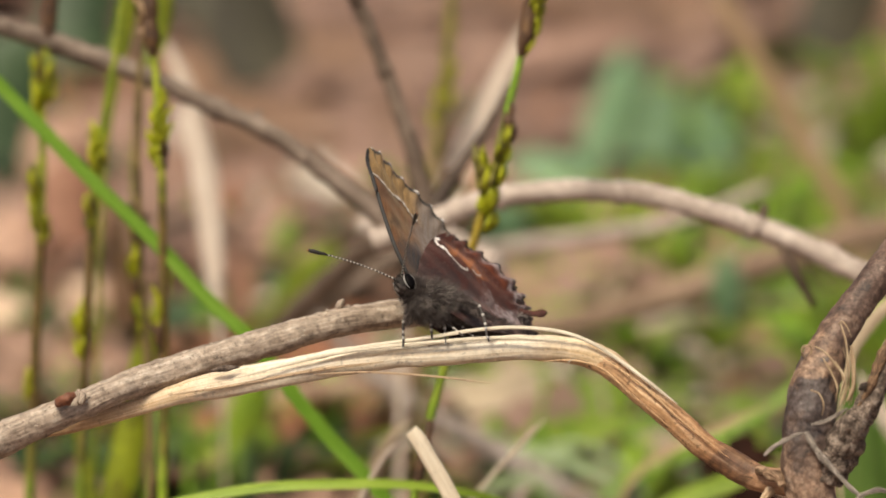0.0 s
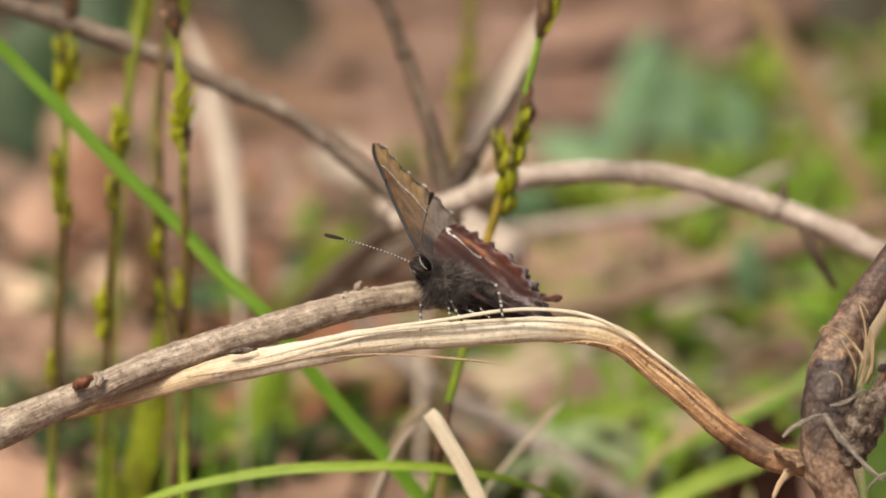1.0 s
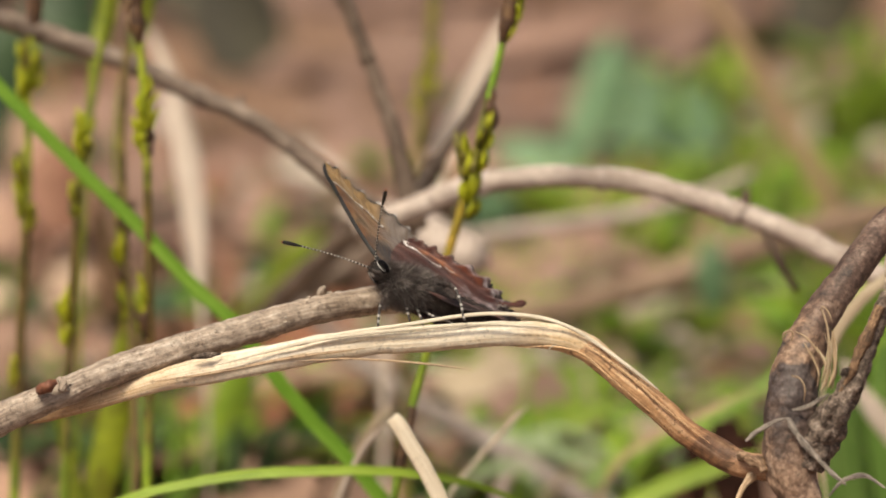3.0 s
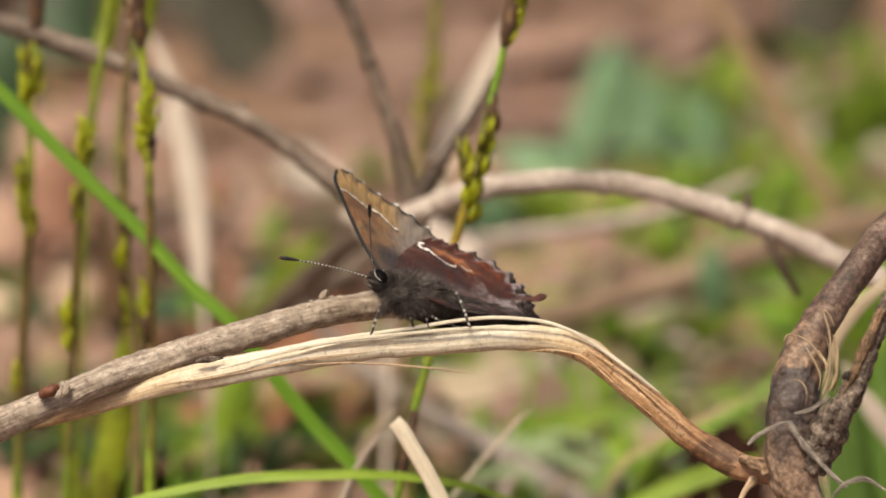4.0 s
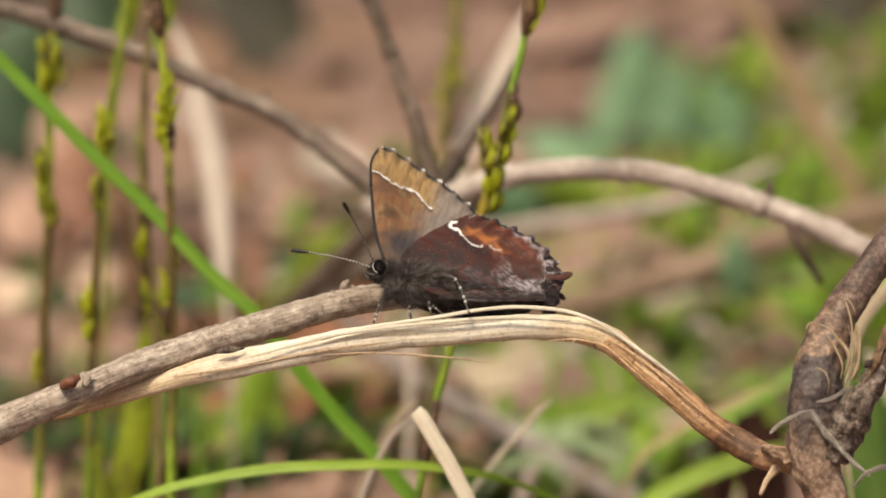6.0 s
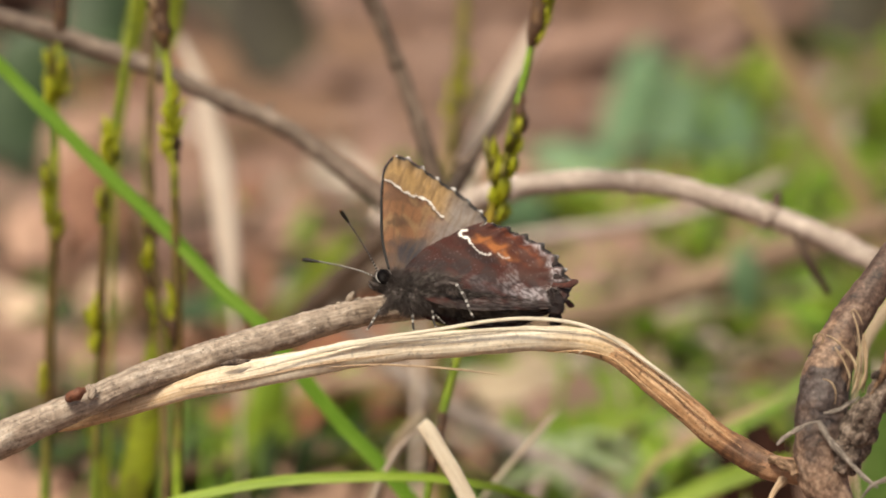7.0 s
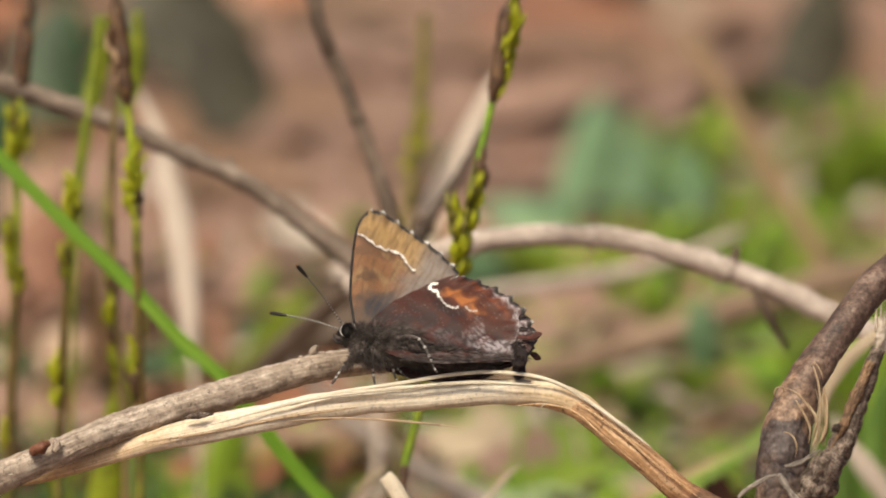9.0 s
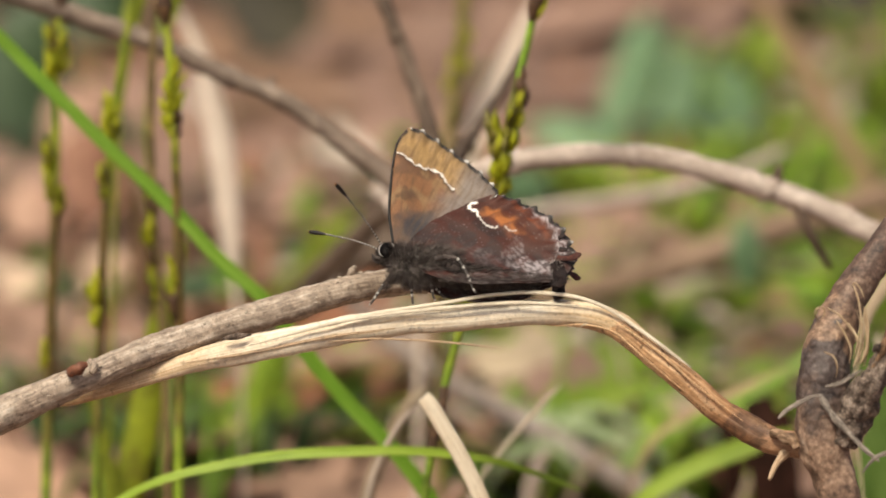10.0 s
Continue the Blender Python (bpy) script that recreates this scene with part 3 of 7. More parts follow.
    for i, (p, r) in enumerate(strips):
        part("fibre", sweep(p, [r * 0.4] + [r] * (len(p) - 2) + [r * 0.3], 8, 60, flat=0.4, broad=up, seed=i), (FIBRE, FIBRE, STRAW_BROWN, STREAK, STRAW_BROWN, STREAK, FIBRE)[i], t, at=b)


dry_stalk()


def dark_branch():
    b = (37.1, 407.3, 49.2)
    t = thing("branch", b, "dark brown woody branch with peeling bark and a broken side shoot", "branch")
    line = [(40.1, 399.6, 16.0), (39.0, 404.7, 38.1), (38.0, 407.0, 48.1), (36.8, 407.9, 51.9), (36.8, 408.5, 54.7), (36.8, 409.2, 57.5), (37.2, 410.1, 60.2), (38.1, 411.4, 62.8), (39.5, 413.0, 65.3), (41.5, 415.1, 67.7), (43.8, 417.2, 70.2), (47.3, 421.1, 73.4), (53.0, 425.9, 76.5), (59.9, 430.7, 79.7)]
    part("main_stem", sweep(line, [2.4, 2.2, 2.15, 2.6, 2.75, 2.6, 2.45, 2.3, 1.95, 1.75, 1.65, 1.7, 1.6, 1.6], 60, 320, rough=0.08, grain=0.045, seed=11, broad=(0, 1, 0)), DARK_BARK, t, at=b)
    part("side_shoot", sweep([(38.4, 406.9, 52.2), (39.5, 406.9, 54.6), (40.9, 406.7, 57.6), (42.6, 406.8, 60.5), (43.7, 407.4, 63.3), (44.9, 408.1, 66.0), (45.9, 408.7, 68.6), (46.3, 408.9, 69.6)], [1.4, 1.9, 1.75, 1.25, 1.0, 0.85, 0.72, 0.7], 40, 160, rough=0.28, grain=0.2, seed=12, broad=(0, 1, 0)), ROT_BARK, t, "dark flaking broken side shoot", at=b)
    part("bare_wood", sweep([(40.8, 405.8, 59.1), (42.1, 405.9, 61.3), (43.2, 406.4, 63.8), (44.5, 407.2, 66.3), (45.5, 407.8, 68.5)], [0.1, 0.35, 0.5, 0.55, 0.45], 18, 60, flat=0.7, rough=0.5, grain=0.2, seed=14, broad=(0.9, 0, 0.4)), WORN_WOOD, t, "orange-brown bare wood on the side shoot", at=b)
    part("broken_tip", sweep([(46.1, 408.7, 69.0), (46.4, 409.0, 70.1), (46.6, 409.4, 71.6), (46.5, 409.7, 72.7)], [0.66, 0.72, 0.62, 0.3], 18, 30, flat=0.8, rough=0.7, grain=0.3, seed=13), LENTICEL, t, "pale splintered tip", at=b)
    for k, (dx, dz) in enumerate(((-0.35, 0.5), (0.05, 0.9), (0.4, 0.3))):
        part("splinter", sweep([(46.5 + dx, 409.3, 71.2), (46.5 + dx * 1.2, 409.4, 72.4), (46.5 + dx * 1.1, 409.6, 73.0 + dz)], [0.2, 0.16, 0.03], 8, 14, rough=0.4, seed=k), LENTICEL, t, at=b)
    rnd = random.Random(5)
    for k in range(16):
        a = rnd.random()
        p = np.array((39.1, 405.3, 55.7)) * (1 - a) + np.array((42.8, 406.0, 61.9)) * a + np.array((rnd.uniform(-0.9, 0.9), rnd.uniform(-0.2, 0.3), rnd.uniform(-1.2, 1.2)))
        d = np.array((rnd.uniform(0.2, 0.9), rnd.uniform(-0.3, 0.1), rnd.uniform(-0.2, 0.9))) * rnd.uniform(0.5, 1.3)
        part("bark_flake", sweep([tuple(p - d * 0.5), tuple(p + (0, -0.12, 0)), tuple(p + d * 0.6)], [0.1, rnd.uniform(0.25, 0.5), 0.08], 8, 10, flat=0.3, broad=(-0.4, 0, 0.9), rough=0.5, seed=k), ROT_BARK, t, at=b)
    loops = [
        ([(32.2, 406.9, 54.8), (32.8, 406.5, 55.6), (33.9, 405.9, 56.5), (35.2, 405.6, 57.3), (36.5, 405.5, 57.6)], 0.26),
        ([(36.2, 405.5, 57.6), (36.7, 405.2, 56.7), (37.6, 405.0, 55.4), (39.2, 405.0, 53.6), (40.4, 404.5, 52.4), (42.0, 403.6, 51.2)], 0.33),
        ([(40.3, 403.4, 50.1), (41.4, 403.7, 51.4), (43.7, 403.8, 52.1), (45.9, 403.5, 50.9)], 0.24),
        ([(36.8, 406.3, 58.2), (38.1, 406.0, 58.6), (39.3, 405.9, 59.3), (40.4, 406.3, 59.9)], 0.26),
    ]
    for k, (p, r) in enumerate(loops):
        part("bark_strip", sweep(p, [r * 0.5] + [r] * (len(p) - 2) + [r * 0.4], 14, 60, flat=0.35, broad=(0.3, 0, 1), rough=0.45, seed=k, grain=0.2), GREY_STRIP, t, "grey peeled bark strip", at=b)
    curls = [
        ([(36.2, 408.2, 64.6), (35.8, 407.9, 65.2), (36.1, 407.8, 65.9), (36.7, 407.8, 65.9), (36.8, 407.8, 65.4), (36.5, 407.8, 64.8)], 0.10),
        ([(37.1, 408.6, 65.7), (38.0, 407.7, 65.4), (38.9, 407.5, 64.5), (39.4, 407.3, 63.7)], 0.11),
        ([(39.8, 409.5, 67.8), (40.2, 408.5, 66.5), (40.5, 407.6, 63.8), (40.6, 406.8, 60.4)], 0.18),
        ([(39.6, 409.5, 67.7), (39.9, 409.2, 68.1), (40.4, 408.8, 67.6), (40.8, 408.6, 66.6)], 0.08),
        ([(40.8, 408.4, 65.8), (41.1, 407.4, 63.9), (40.9, 406.7, 61.7), (40.3, 406.8, 60.4)], 0.26),
        ([(38.0, 408.0, 64.6), (38.9, 407.4, 63.1), (39.4, 407.0, 61.6), (39.2, 406.8, 60.4)], 0.14),
        ([(39.2, 408.3, 64.2), (40.0, 407.5, 62.8), (40.1, 406.9, 61.1), (39.6, 406.7, 60.1)], 0.22),
        ([(40.3, 408.1, 64.3), (40.1, 407.1, 62.6), (39.6, 406.7, 60.9)], 0.12),
        ([(36.7, 407.0, 61.6), (37.5, 406.8, 61.3), (38.0, 406.6, 60.2), (37.9, 406.7, 59.0)], 0.09),
    ]
    rnd = random.Random(6)
    for k in range(9):
        a, w = rnd.uniform(-8, 8), rnd.uniform(0.5, 1.0)
        q = [np.array((40.4, 406.9, 60.1)), np.array((40.6, 407.3, 63.3)), np.array((40.3, 408.5, 66.1))]
        curls.append(([tuple(q[0] + (a * 0.09, 0, 0)), tuple(q[1] + (a * 0.06 + rnd.uniform(-0.3, 0.3), -0.2, 0)), tuple(q[2] * w + q[1] * (1 - w) + (a * 0.1, 0, rnd.uniform(-0.5, 0.5)))], rnd.uniform(0.05, 0.12)))
    for p, r in curls:
        part("bast_fibre", sweep(p, [r * 0.6] + [r] * (len(p) - 2) + [r * 0.3], 8, 44, flat=0.45, grain=0.3), BAST, t, "curled pale bast fibre", at=b)
    part("rootlet", sweep([(33.7, 410.7, 50.8), (33.2, 410.1, 50.3), (32.3, 409.4, 49.5), (31.4, 408.0, 48.1)], [0.75, 0.6, 0.38, 0.16], 14, 30, rough=0.35, seed=5), STREAK, t, at=b)


dark_branch()

# ---- sedges, blades and far twigs ----
def blade(points, widths, material_, name, label, category, group="", face=(1, 0, 0), crease=0.25):
    """One grass plant that shows a single long blade with a folded keel."""
    b = points[0]
    t = thing(name, b, label, category, group)
    part("blade", sweep(points, widths, 12, len(points) * 12, flat=0.12, broad=face, crease=crease, rough=0.05, twist=0.25), material_, t, at=b)
    part("midrib", sweep(points, [0.1 * w + 0.02 for w in widths], 6, len(points) * 8), material_, t, at=b)
    return t


def spikelet_cluster(parent, base, at, side, size, mats, seed):
    """A few broad pointed bracts that clasp the stem."""
    rnd = random.Random(seed)
    for i in range(rnd.randint(8, 11)):
        a = side + rnd.uniform(-1.3, 1.3)
        out = np.array((math.cos(a), math.sin(a) * 0.8, 0))
        p0 = np.array(at) + np.array((0, 0, rnd.uniform(-0.9, 0.5) * size)) + out * 0.1
        ln = size * rnd.uniform(0.5, 0.95)
        tilt = rnd.uniform(0.15, 0.6)
        d = out * tilt + np.array((0, 0, 1.0))
        part("bract", sweep([tuple(p0), tuple(p0 + d * ln * 0.4 + out * 0.16 * size), tuple(p0 + d * ln + out * rnd.uniform(-0.12, 0.2) * size)], [0.15 * size, 0.27 * size, 0.03], 7, 9, flat=0.4, broad=(0.3, 1, 0.2)), rnd.choice(mats), parent, at=base)


def sedge(line, radii, clusters, label, brown_from=None, seed=0, stem=None, spike=0.9):
    b = line[0]
    t = thing("sedge", b, label, "sedge", "flowering sedges")
    part("stem", sweep(line, radii, 10, len(line) * 10, rough=0.12, seed=seed), stem or SEDGE, t, at=b)
    if brown_from:
        part("spike", sweep(brown_from, [0.25] + [spike] * (len(brown_from) - 2) + [0.2], 12, 40, rough=0.35, seed=seed), SEDGE_BROWN, t, "dark brown flower spike", at=b)
    for i, (c, side, size, mats) in enumerate(clusters):
        lo = max(k for k in range(len(line) - 1) if line[k][2] <= c[2])
        q = (c[2] - line[lo][2]) / (line[lo + 1][2] - line[lo][2])
        on_stem = [line[lo][k] + q * (line[lo + 1][k] - line[lo][k]) for k in range(3)]
        spikelet_cluster(t, b, on_stem, side, size, mats, seed * 20 + i)
    return t


G, GB, BR = [BRACT], [BRACT, SEDGE, SEDGE_BROWN], [SEDGE_BROWN]
OL = [BRACT, BRACT, OLIVE]
L_, R_ = math.pi, 0.0
sedge_a = sedge([(-49.1, 460.7, -21.6), (-48.3, 472.6, 29.8), (-47.6, 476.7, 47.8), (-47.1, 479.4, 59.4), (-46.8, 481.5, 68.4), (-46.7, 483.7, 78.0), (-46.2, 485.0, 83.8), (-45.6, 486.8, 91.5)], [0.6, 0.6, 0.6, 0.6, 0.45, 0.42, 0.38, 0.3],
      [((-46.9, 482.9, 78.9), L_, 3.2, G), ((-46.3, 482.4, 76.9), R_, 3.4, G), ((-47.0, 482.1, 75.6), L_, 3.0, G), ((-47.3, 483.1, 79.8), L_, 2.4, BR), ((-48.1, 479.5, 64.1), L_, 3.4, OL), ((-47.5, 479.9, 66.0), L_, 3.0, OL), ((-46.6, 478.9, 61.5), R_, 2.6, G), ((-47.7, 474.7, 43.6), L_, 2.6, G)], "slender yellow-green flowering sedge among dry leaves",
      [(-46.4, 484.6, 81.9), (-46.0, 485.3, 85.1), (-45.8, 485.9, 87.7), (-45.4, 486.8, 91.5), (-45.1, 487.7, 95.4)], 1, stem=SEDGE_STEM)
sedge_b = sedge([(-42.4, 453.2, -18.5), (-41.8, 464.9, 32.1), (-41.0, 469.3, 51.1), (-40.5, 471.6, 61.2), (-40.0, 473.1, 67.5), (-39.2, 474.5, 73.8), (-38.4, 475.7, 78.9), (-37.5, 476.7, 83.3), (-36.5, 478.9, 92.8)], [0.5, 0.5, 0.5, 0.5, 0.48, 0.42, 0.4, 0.4, 0.35],
      [((-40.3, 472.9, 71.2), L_, 3.0, OL), ((-40.5, 473.2, 72.5), L_, 2.4, G), ((-39.5, 473.1, 72.1), R_, 2.4, OL), ((-41.1, 471.4, 64.9), L_, 2.6, OL), ((-41.7, 468.3, 51.3), L_, 3.4, G), ((-41.1, 468.7, 53.2), L_, 2.6, G)], "slender yellow-green flowering sedge among dry leaves", None, 2, stem=SEDGE_STEM)
blade([(-42.9, 474.4, -20.1), (-42.0, 492.9, 38.0), (-40.9, 504.1, 68.5), (-40.0, 506.8, 75.7), (-39.2, 508.7, 79.6), (-38.3, 509.6, 83.6), (-37.8, 510.6, 87.7)], [0.25, 0.25, 0.4, 0.8, 1.3, 1.2, 0.5], SEDGE, "sedge_plant", "yellow-green sedge leaf beside the stems", "sedge")
blade([(-36.2, 474.4, -20.1), (-36.7, 496.4, 44.2), (-36.9, 506.2, 73.1), (-36.1, 507.9, 76.2), (-34.8, 509.7, 79.4), (-34.2, 510.6, 83.5), (-34.0, 511.7, 88.2)], [0.2, 0.2, 0.3, 0.8, 1.2, 1.1, 0.4], SEDGE, "sedge_plant", "yellow-green sedge leaf beside the stems", "sedge")
sedge_c = sedge([(-33.6, 457.0, -20.0), (-33.9, 468.7, 31.0), (-34.2, 472.6, 47.5), (-35.1, 475.1, 58.4), (-35.3, 476.4, 64.1), (-35.5, 478.3, 72.4), (-35.2, 479.8, 78.8), (-34.8, 481.1, 84.5)], [0.5, 0.5, 0.55, 0.5, 0.5, 0.5, 0.45, 0.3],
      [((-35.3, 468.9, 62.8), L_, 2.6, BR), ((-35.2, 468.5, 60.9), L_, 2.2, GB), ((-35.6, 468.0, 58.7), L_, 2.8, G), ((-34.4, 467.7, 57.8), L_, 2.4, G), ((-33.9, 466.9, 54.3), L_, 3.0, GB), ((-33.0, 466.4, 51.8), L_, 2.4, GB), ((-34.4, 468.7, 61.9), R_, 2.2, BR)], "brownish withering sedge stem with small scales", None, 3, stem=BROWN_STEM)
sedge_d = sedge([(-31.8, 445.7, -15.4), (-31.7, 457.2, 34.4), (-31.5, 460.1, 46.8), (-31.5, 462.1, 55.5), (-31.7, 464.0, 63.6), (-31.8, 465.5, 70.4), (-32.2, 467.0, 76.7), (-32.5, 468.4, 82.9), (-33.3, 469.8, 89.1), (-33.9, 471.0, 94.1)], [0.6, 0.6, 0.55, 0.55, 0.55, 0.5, 0.48, 0.4, 0.36, 0.3],
      [((-31.3, 466.1, 77.2), R_, 2.7, G), ((-31.8, 465.8, 75.9), L_, 2.4, G), ((-30.9, 466.3, 78.4), R_, 2.2, G), ((-32.1, 465.3, 73.8), L_, 2.4, G), ((-31.1, 465.5, 74.7), R_, 2.4, G), ((-30.9, 465.1, 72.8), R_, 2.2, BR), ((-32.1, 461.2, 56.1), L_, 2.4, G), ((-31.6, 460.3, 52.0), L_, 2.6, BR), ((-33.2, 467.6, 88.2), L_, 3.0, [TAN_BLADE, SEDGE_BROWN]), ((-33.6, 468.3, 91.3), L_, 3.2, [TAN_BLADE, SEDGE_BROWN])], "tall green flowering sedge with a dark spike",
      [(-32.7, 468.6, 83.6), (-32.9, 468.9, 86.7), (-33.3, 469.6, 89.8), (-33.9, 470.6, 94.1), (-34.3, 471.5, 97.9)], 4, stem=SEDGE_STEM)
right_sedge = sedge([(-5.2, 435.4, 2.2), (-3.0, 445.3, 40.5), (-1.4, 447.9, 47.5), (0.1, 449.1, 52.7), (2.1, 452.3, 61.8), (3.9, 453.7, 67.9), (5.5, 454.9, 73.4), (6.8, 456.2, 78.8), (8.0, 457.3, 83.7), (9.7, 459.0, 91.0), (11.3, 460.8, 98.9)], [0.5, 0.45, 0.48, 0.5, 0.52, 0.52, 0.5, 0.45, 0.42, 0.36, 0.25],
      [((6.1, 454.1, 74.2), R_, 3.8, OL), ((6.8, 454.2, 74.8), R_, 3.2, G), ((7.5, 454.6, 76.3), R_, 3.2, G), ((7.3, 454.9, 77.8), R_, 3.2, BR), ((4.4, 453.7, 72.7), L_, 3.2, G), ((5.1, 453.6, 72.0), L_, 3.8, OL), ((4.6, 453.2, 70.2), R_, 3.8, OL), ((10.1, 457.3, 88.1), R_, 2.6, G), ((11.1, 457.9, 90.8), R_, 3.2, G), ((11.7, 458.3, 92.4), R_, 3.2, G), ((11.6, 458.8, 94.8), R_, 3.8, G)], "green flowering sedge with a dark brown spike",
      [(8.5, 457.8, 85.7), (9.0, 457.9, 88.0), (9.5, 458.6, 91.0), (10.3, 459.6, 95.3), (10.8, 460.1, 97.7)], 5, stem=RIGHT_STEM, spike=0.8)
part("lower_sheath", sweep([(-3.0, 444.9, 40.5), (-2.1, 445.7, 44.2), (-1.4, 446.9, 47.5)], [0.55, 0.6, 0.5], 10, 20, rough=0.1), SEDGE_BROWN, right_sedge, at=(-5.2, 435.4, 2.2))
sedge([(-3.3, 531.1, -18.8), (-2.2, 544.7, 39.7), (-1.4, 548.0, 54.3), (-0.5, 549.4, 60.2), (0.5, 550.9, 66.8), (0.9, 552.1, 71.9), (1.4, 554.1, 80.7)], [0.7, 0.7, 0.7, 0.75, 0.85, 0.8, 0.5],
      [((0.6, 549.2, 64.0), R_, 3.2, OL), ((0.1, 548.7, 61.9), L_, 3.0, OL), ((1.2, 549.9, 67.0), R_, 2.6, OL)], "olive-green sedge in the dry grass", None, 6, stem=OLIVE)

blade([(1.3, 570.9, 2.5), (7.6, 569.8, 6.4), (13.9, 568.6, 10.0), (20.2, 567.2, 12.8), (26.4, 565.6, 14.7)], [1.5, 2.6, 3.0, 2.4, 0.5], YELLOW_GREEN, "grass_plant", "broad pale green blade lying over the litter", "grass", face=(0, 0.6, 0.8))
blade([(14.0, 568.8, 2.1), (21.8, 567.6, 5.8), (28.9, 566.6, 10.2), (35.0, 565.2, 13.0)], [1.2, 2.0, 2.2, 0.4], DEAD_BLADE, "dead_grass_plant", "bleached dead blade lying over the litter", "grass", face=(0, 0.6, 0.8))
blade([(6.3, 598.1, 4.7), (14.6, 597.1, 8.9), (22.8, 595.6, 11.4), (30.1, 593.8, 12.7)], [1.5, 2.4, 2.4, 0.4], YELLOW_GREEN, "grass_plant", "broad pale green blade lying over the litter", "grass", face=(0, 0.6, 0.8))
slant_blade = blade([(-61.2, 470.0, 92.7), (-51.4, 470.0, 82.7), (-45.0, 468.0, 76.4), (-38.7, 466.0, 70.3), (-32.3, 464.0, 64.4), (-26.0, 462.0, 57.9), (-22.1, 460.8, 54.6), (-16.7, 459.0, 48.0), (-12.5, 457.7, 43.1), (-8.2, 456.3, 38.8), (-3.4, 454.8, 32.7), (-0.4, 451.8, 2.7)], [0.5, 0.75, 0.8, 0.8, 0.8, 0.82, 0.82, 0.85, 0.88, 0.88, 0.88, 0.8], SLANT, "grass_plant", "bright green grass blade slanting behind the stalk", "grass", face=(0.55, 0.45, 0.72))
blade([(-45.6, 442.9, -0.7), (-39.9, 442.8, 34.1), (-33.5, 441.7, 38.2), (-25.5, 441.2, 40.5), (-19.3, 441.4, 41.4), (-13.8, 441.4, 41.7), (-2.7, 442.4, 41.3), (4.7, 444.0, 39.6), (13.5, 447.2, 35.4)], [0.4, 0.45, 0.5, 0.55, 0.6, 0.6, 0.5, 0.4, 0.15], YELLOW_GREEN, "grass_plant", "narrow arching green grass blade", "grass", face=(0.1, 0.65, 0.75))
blade([(10.0, 399.0, 4.0), (4.0, 399.0, 44.9), (1.9, 399.0, 50.5), (0.3, 399.0, 53.9), (-1.3, 399.0, 56.8), (-2.4, 399.0, 58.7), (-3.1, 399.0, 59.6)], [0.8, 0.82, 0.85, 0.85, 0.85, 0.85, 0.75], CREAM_BLADE, "dead_grass_plant", "bleached dead grass blade with a cut tip", "grass", face=(0.88, 0.2, 0.45))
blade([(-3.1, 468.0, 2.0), (2.9, 466.0, 32.1), (5.2, 466.0, 35.1), (7.8, 466.0, 38.1), (9.7, 466.0, 40.3), (11.8, 466.0, 42.5)], [0.2, 0.2, 0.22, 0.3, 0.36, 0.04], CREAM_BLADE, "dead_grass_plant", "thin bleached dead grass tip", "grass", face=(0.7, 0, 0.6))
blade([(15.2, 492.0, 1.0), (23.2, 490.0, 22.3), (28.6, 490.0, 25.4), (35.4, 490.0, 28.2), (40.2, 490.0, 29.9)], [0.9, 1.2, 1.3, 1.2, 0.2], YELLOW_GREEN, "grass_plant", "broad pale green blade lying over the litter", "grass", face=(0, 0.6, 0.8))
blade([(17.7, 502.0, 1.0), (25.7, 500.0, 27.7), (33.3, 500.0, 31.6), (40.2, 500.0, 35.1)], [0.3, 0.45, 0.45, 0.1], TAN_BLADE, "dead_grass_plant", "tan dead blade lying over the litter", "grass", face=(0, 0.6, 0.8))
blade([(66.4, 502.0, 1.0), (64.9, 500.0, 19.5), (59.7, 500.0, 25.9), (55.7, 500.0, 31.0), (52.6, 500.0, 34.7)], [0.7, 1.0, 1.0, 1.0, 0.15], PALE_BLADE, "dead_grass_plant", "pale bleached dead blade behind the branch", "grass", face=(0.8, 0, -0.6))
blade([(0.4, 602.0, 1.0), (2.2, 600.0, 8.0), (8.0, 600.0, 11.6), (15.5, 600.0, 12.2), (20.5, 600.0, 10.0)], [1.26, 1.8, 1.8, 1.8, 0.27], YELLOW_GREEN, "grass_plant", "broad pale green blade lying over the litter", "grass", face=(0, 0.6, 0.8))
blade([(15.6, 622.0, 1.0), (17.7, 620.0, -0.2), (24.5, 620.0, 6.0), (30.5, 620.0, 9.1)], [0.91, 1.3, 1.3, 0.2], DEAD_BLADE, "dead_grass_plant", "bleached dead blade lying over the litter", "grass", face=(0.3, 0.6, 0.8))
blade([(23.1, 642.0, 1.0), (23.9, 640.0, 9.0), (26.6, 640.0, 14.9), (29.6, 640.0, 21.7)], [0.84, 1.2, 1.2, 0.18], DEAD_BLADE, "dead_grass_plant", "bleached dead blade standing in the grass", "grass", face=(0.9, 0, 0.4))
blade([(-8.3, 452.0, 1.0), (-7.8, 450.0, 40.1), (-6.2, 450.0, 42.7), (-4.2, 450.0, 44.9)], [0.25, 0.4, 0.4, 0.08], PALE_BLADE, "dead_grass_plant", "thin bleached dead grass blade", "grass", face=(0.7, 0, 0.6))
blade([(8.5, 522.0, 1.0), (8.9, 520.0, 13.8), (10.0, 520.0, 17.2), (11.6, 520.0, 19.4)], [0.63, 0.9, 0.9, 0.14], PALE_BLADE, "dead_grass_plant", "thin bleached dead grass blade", "grass", face=(0.9, 0, 0.4))
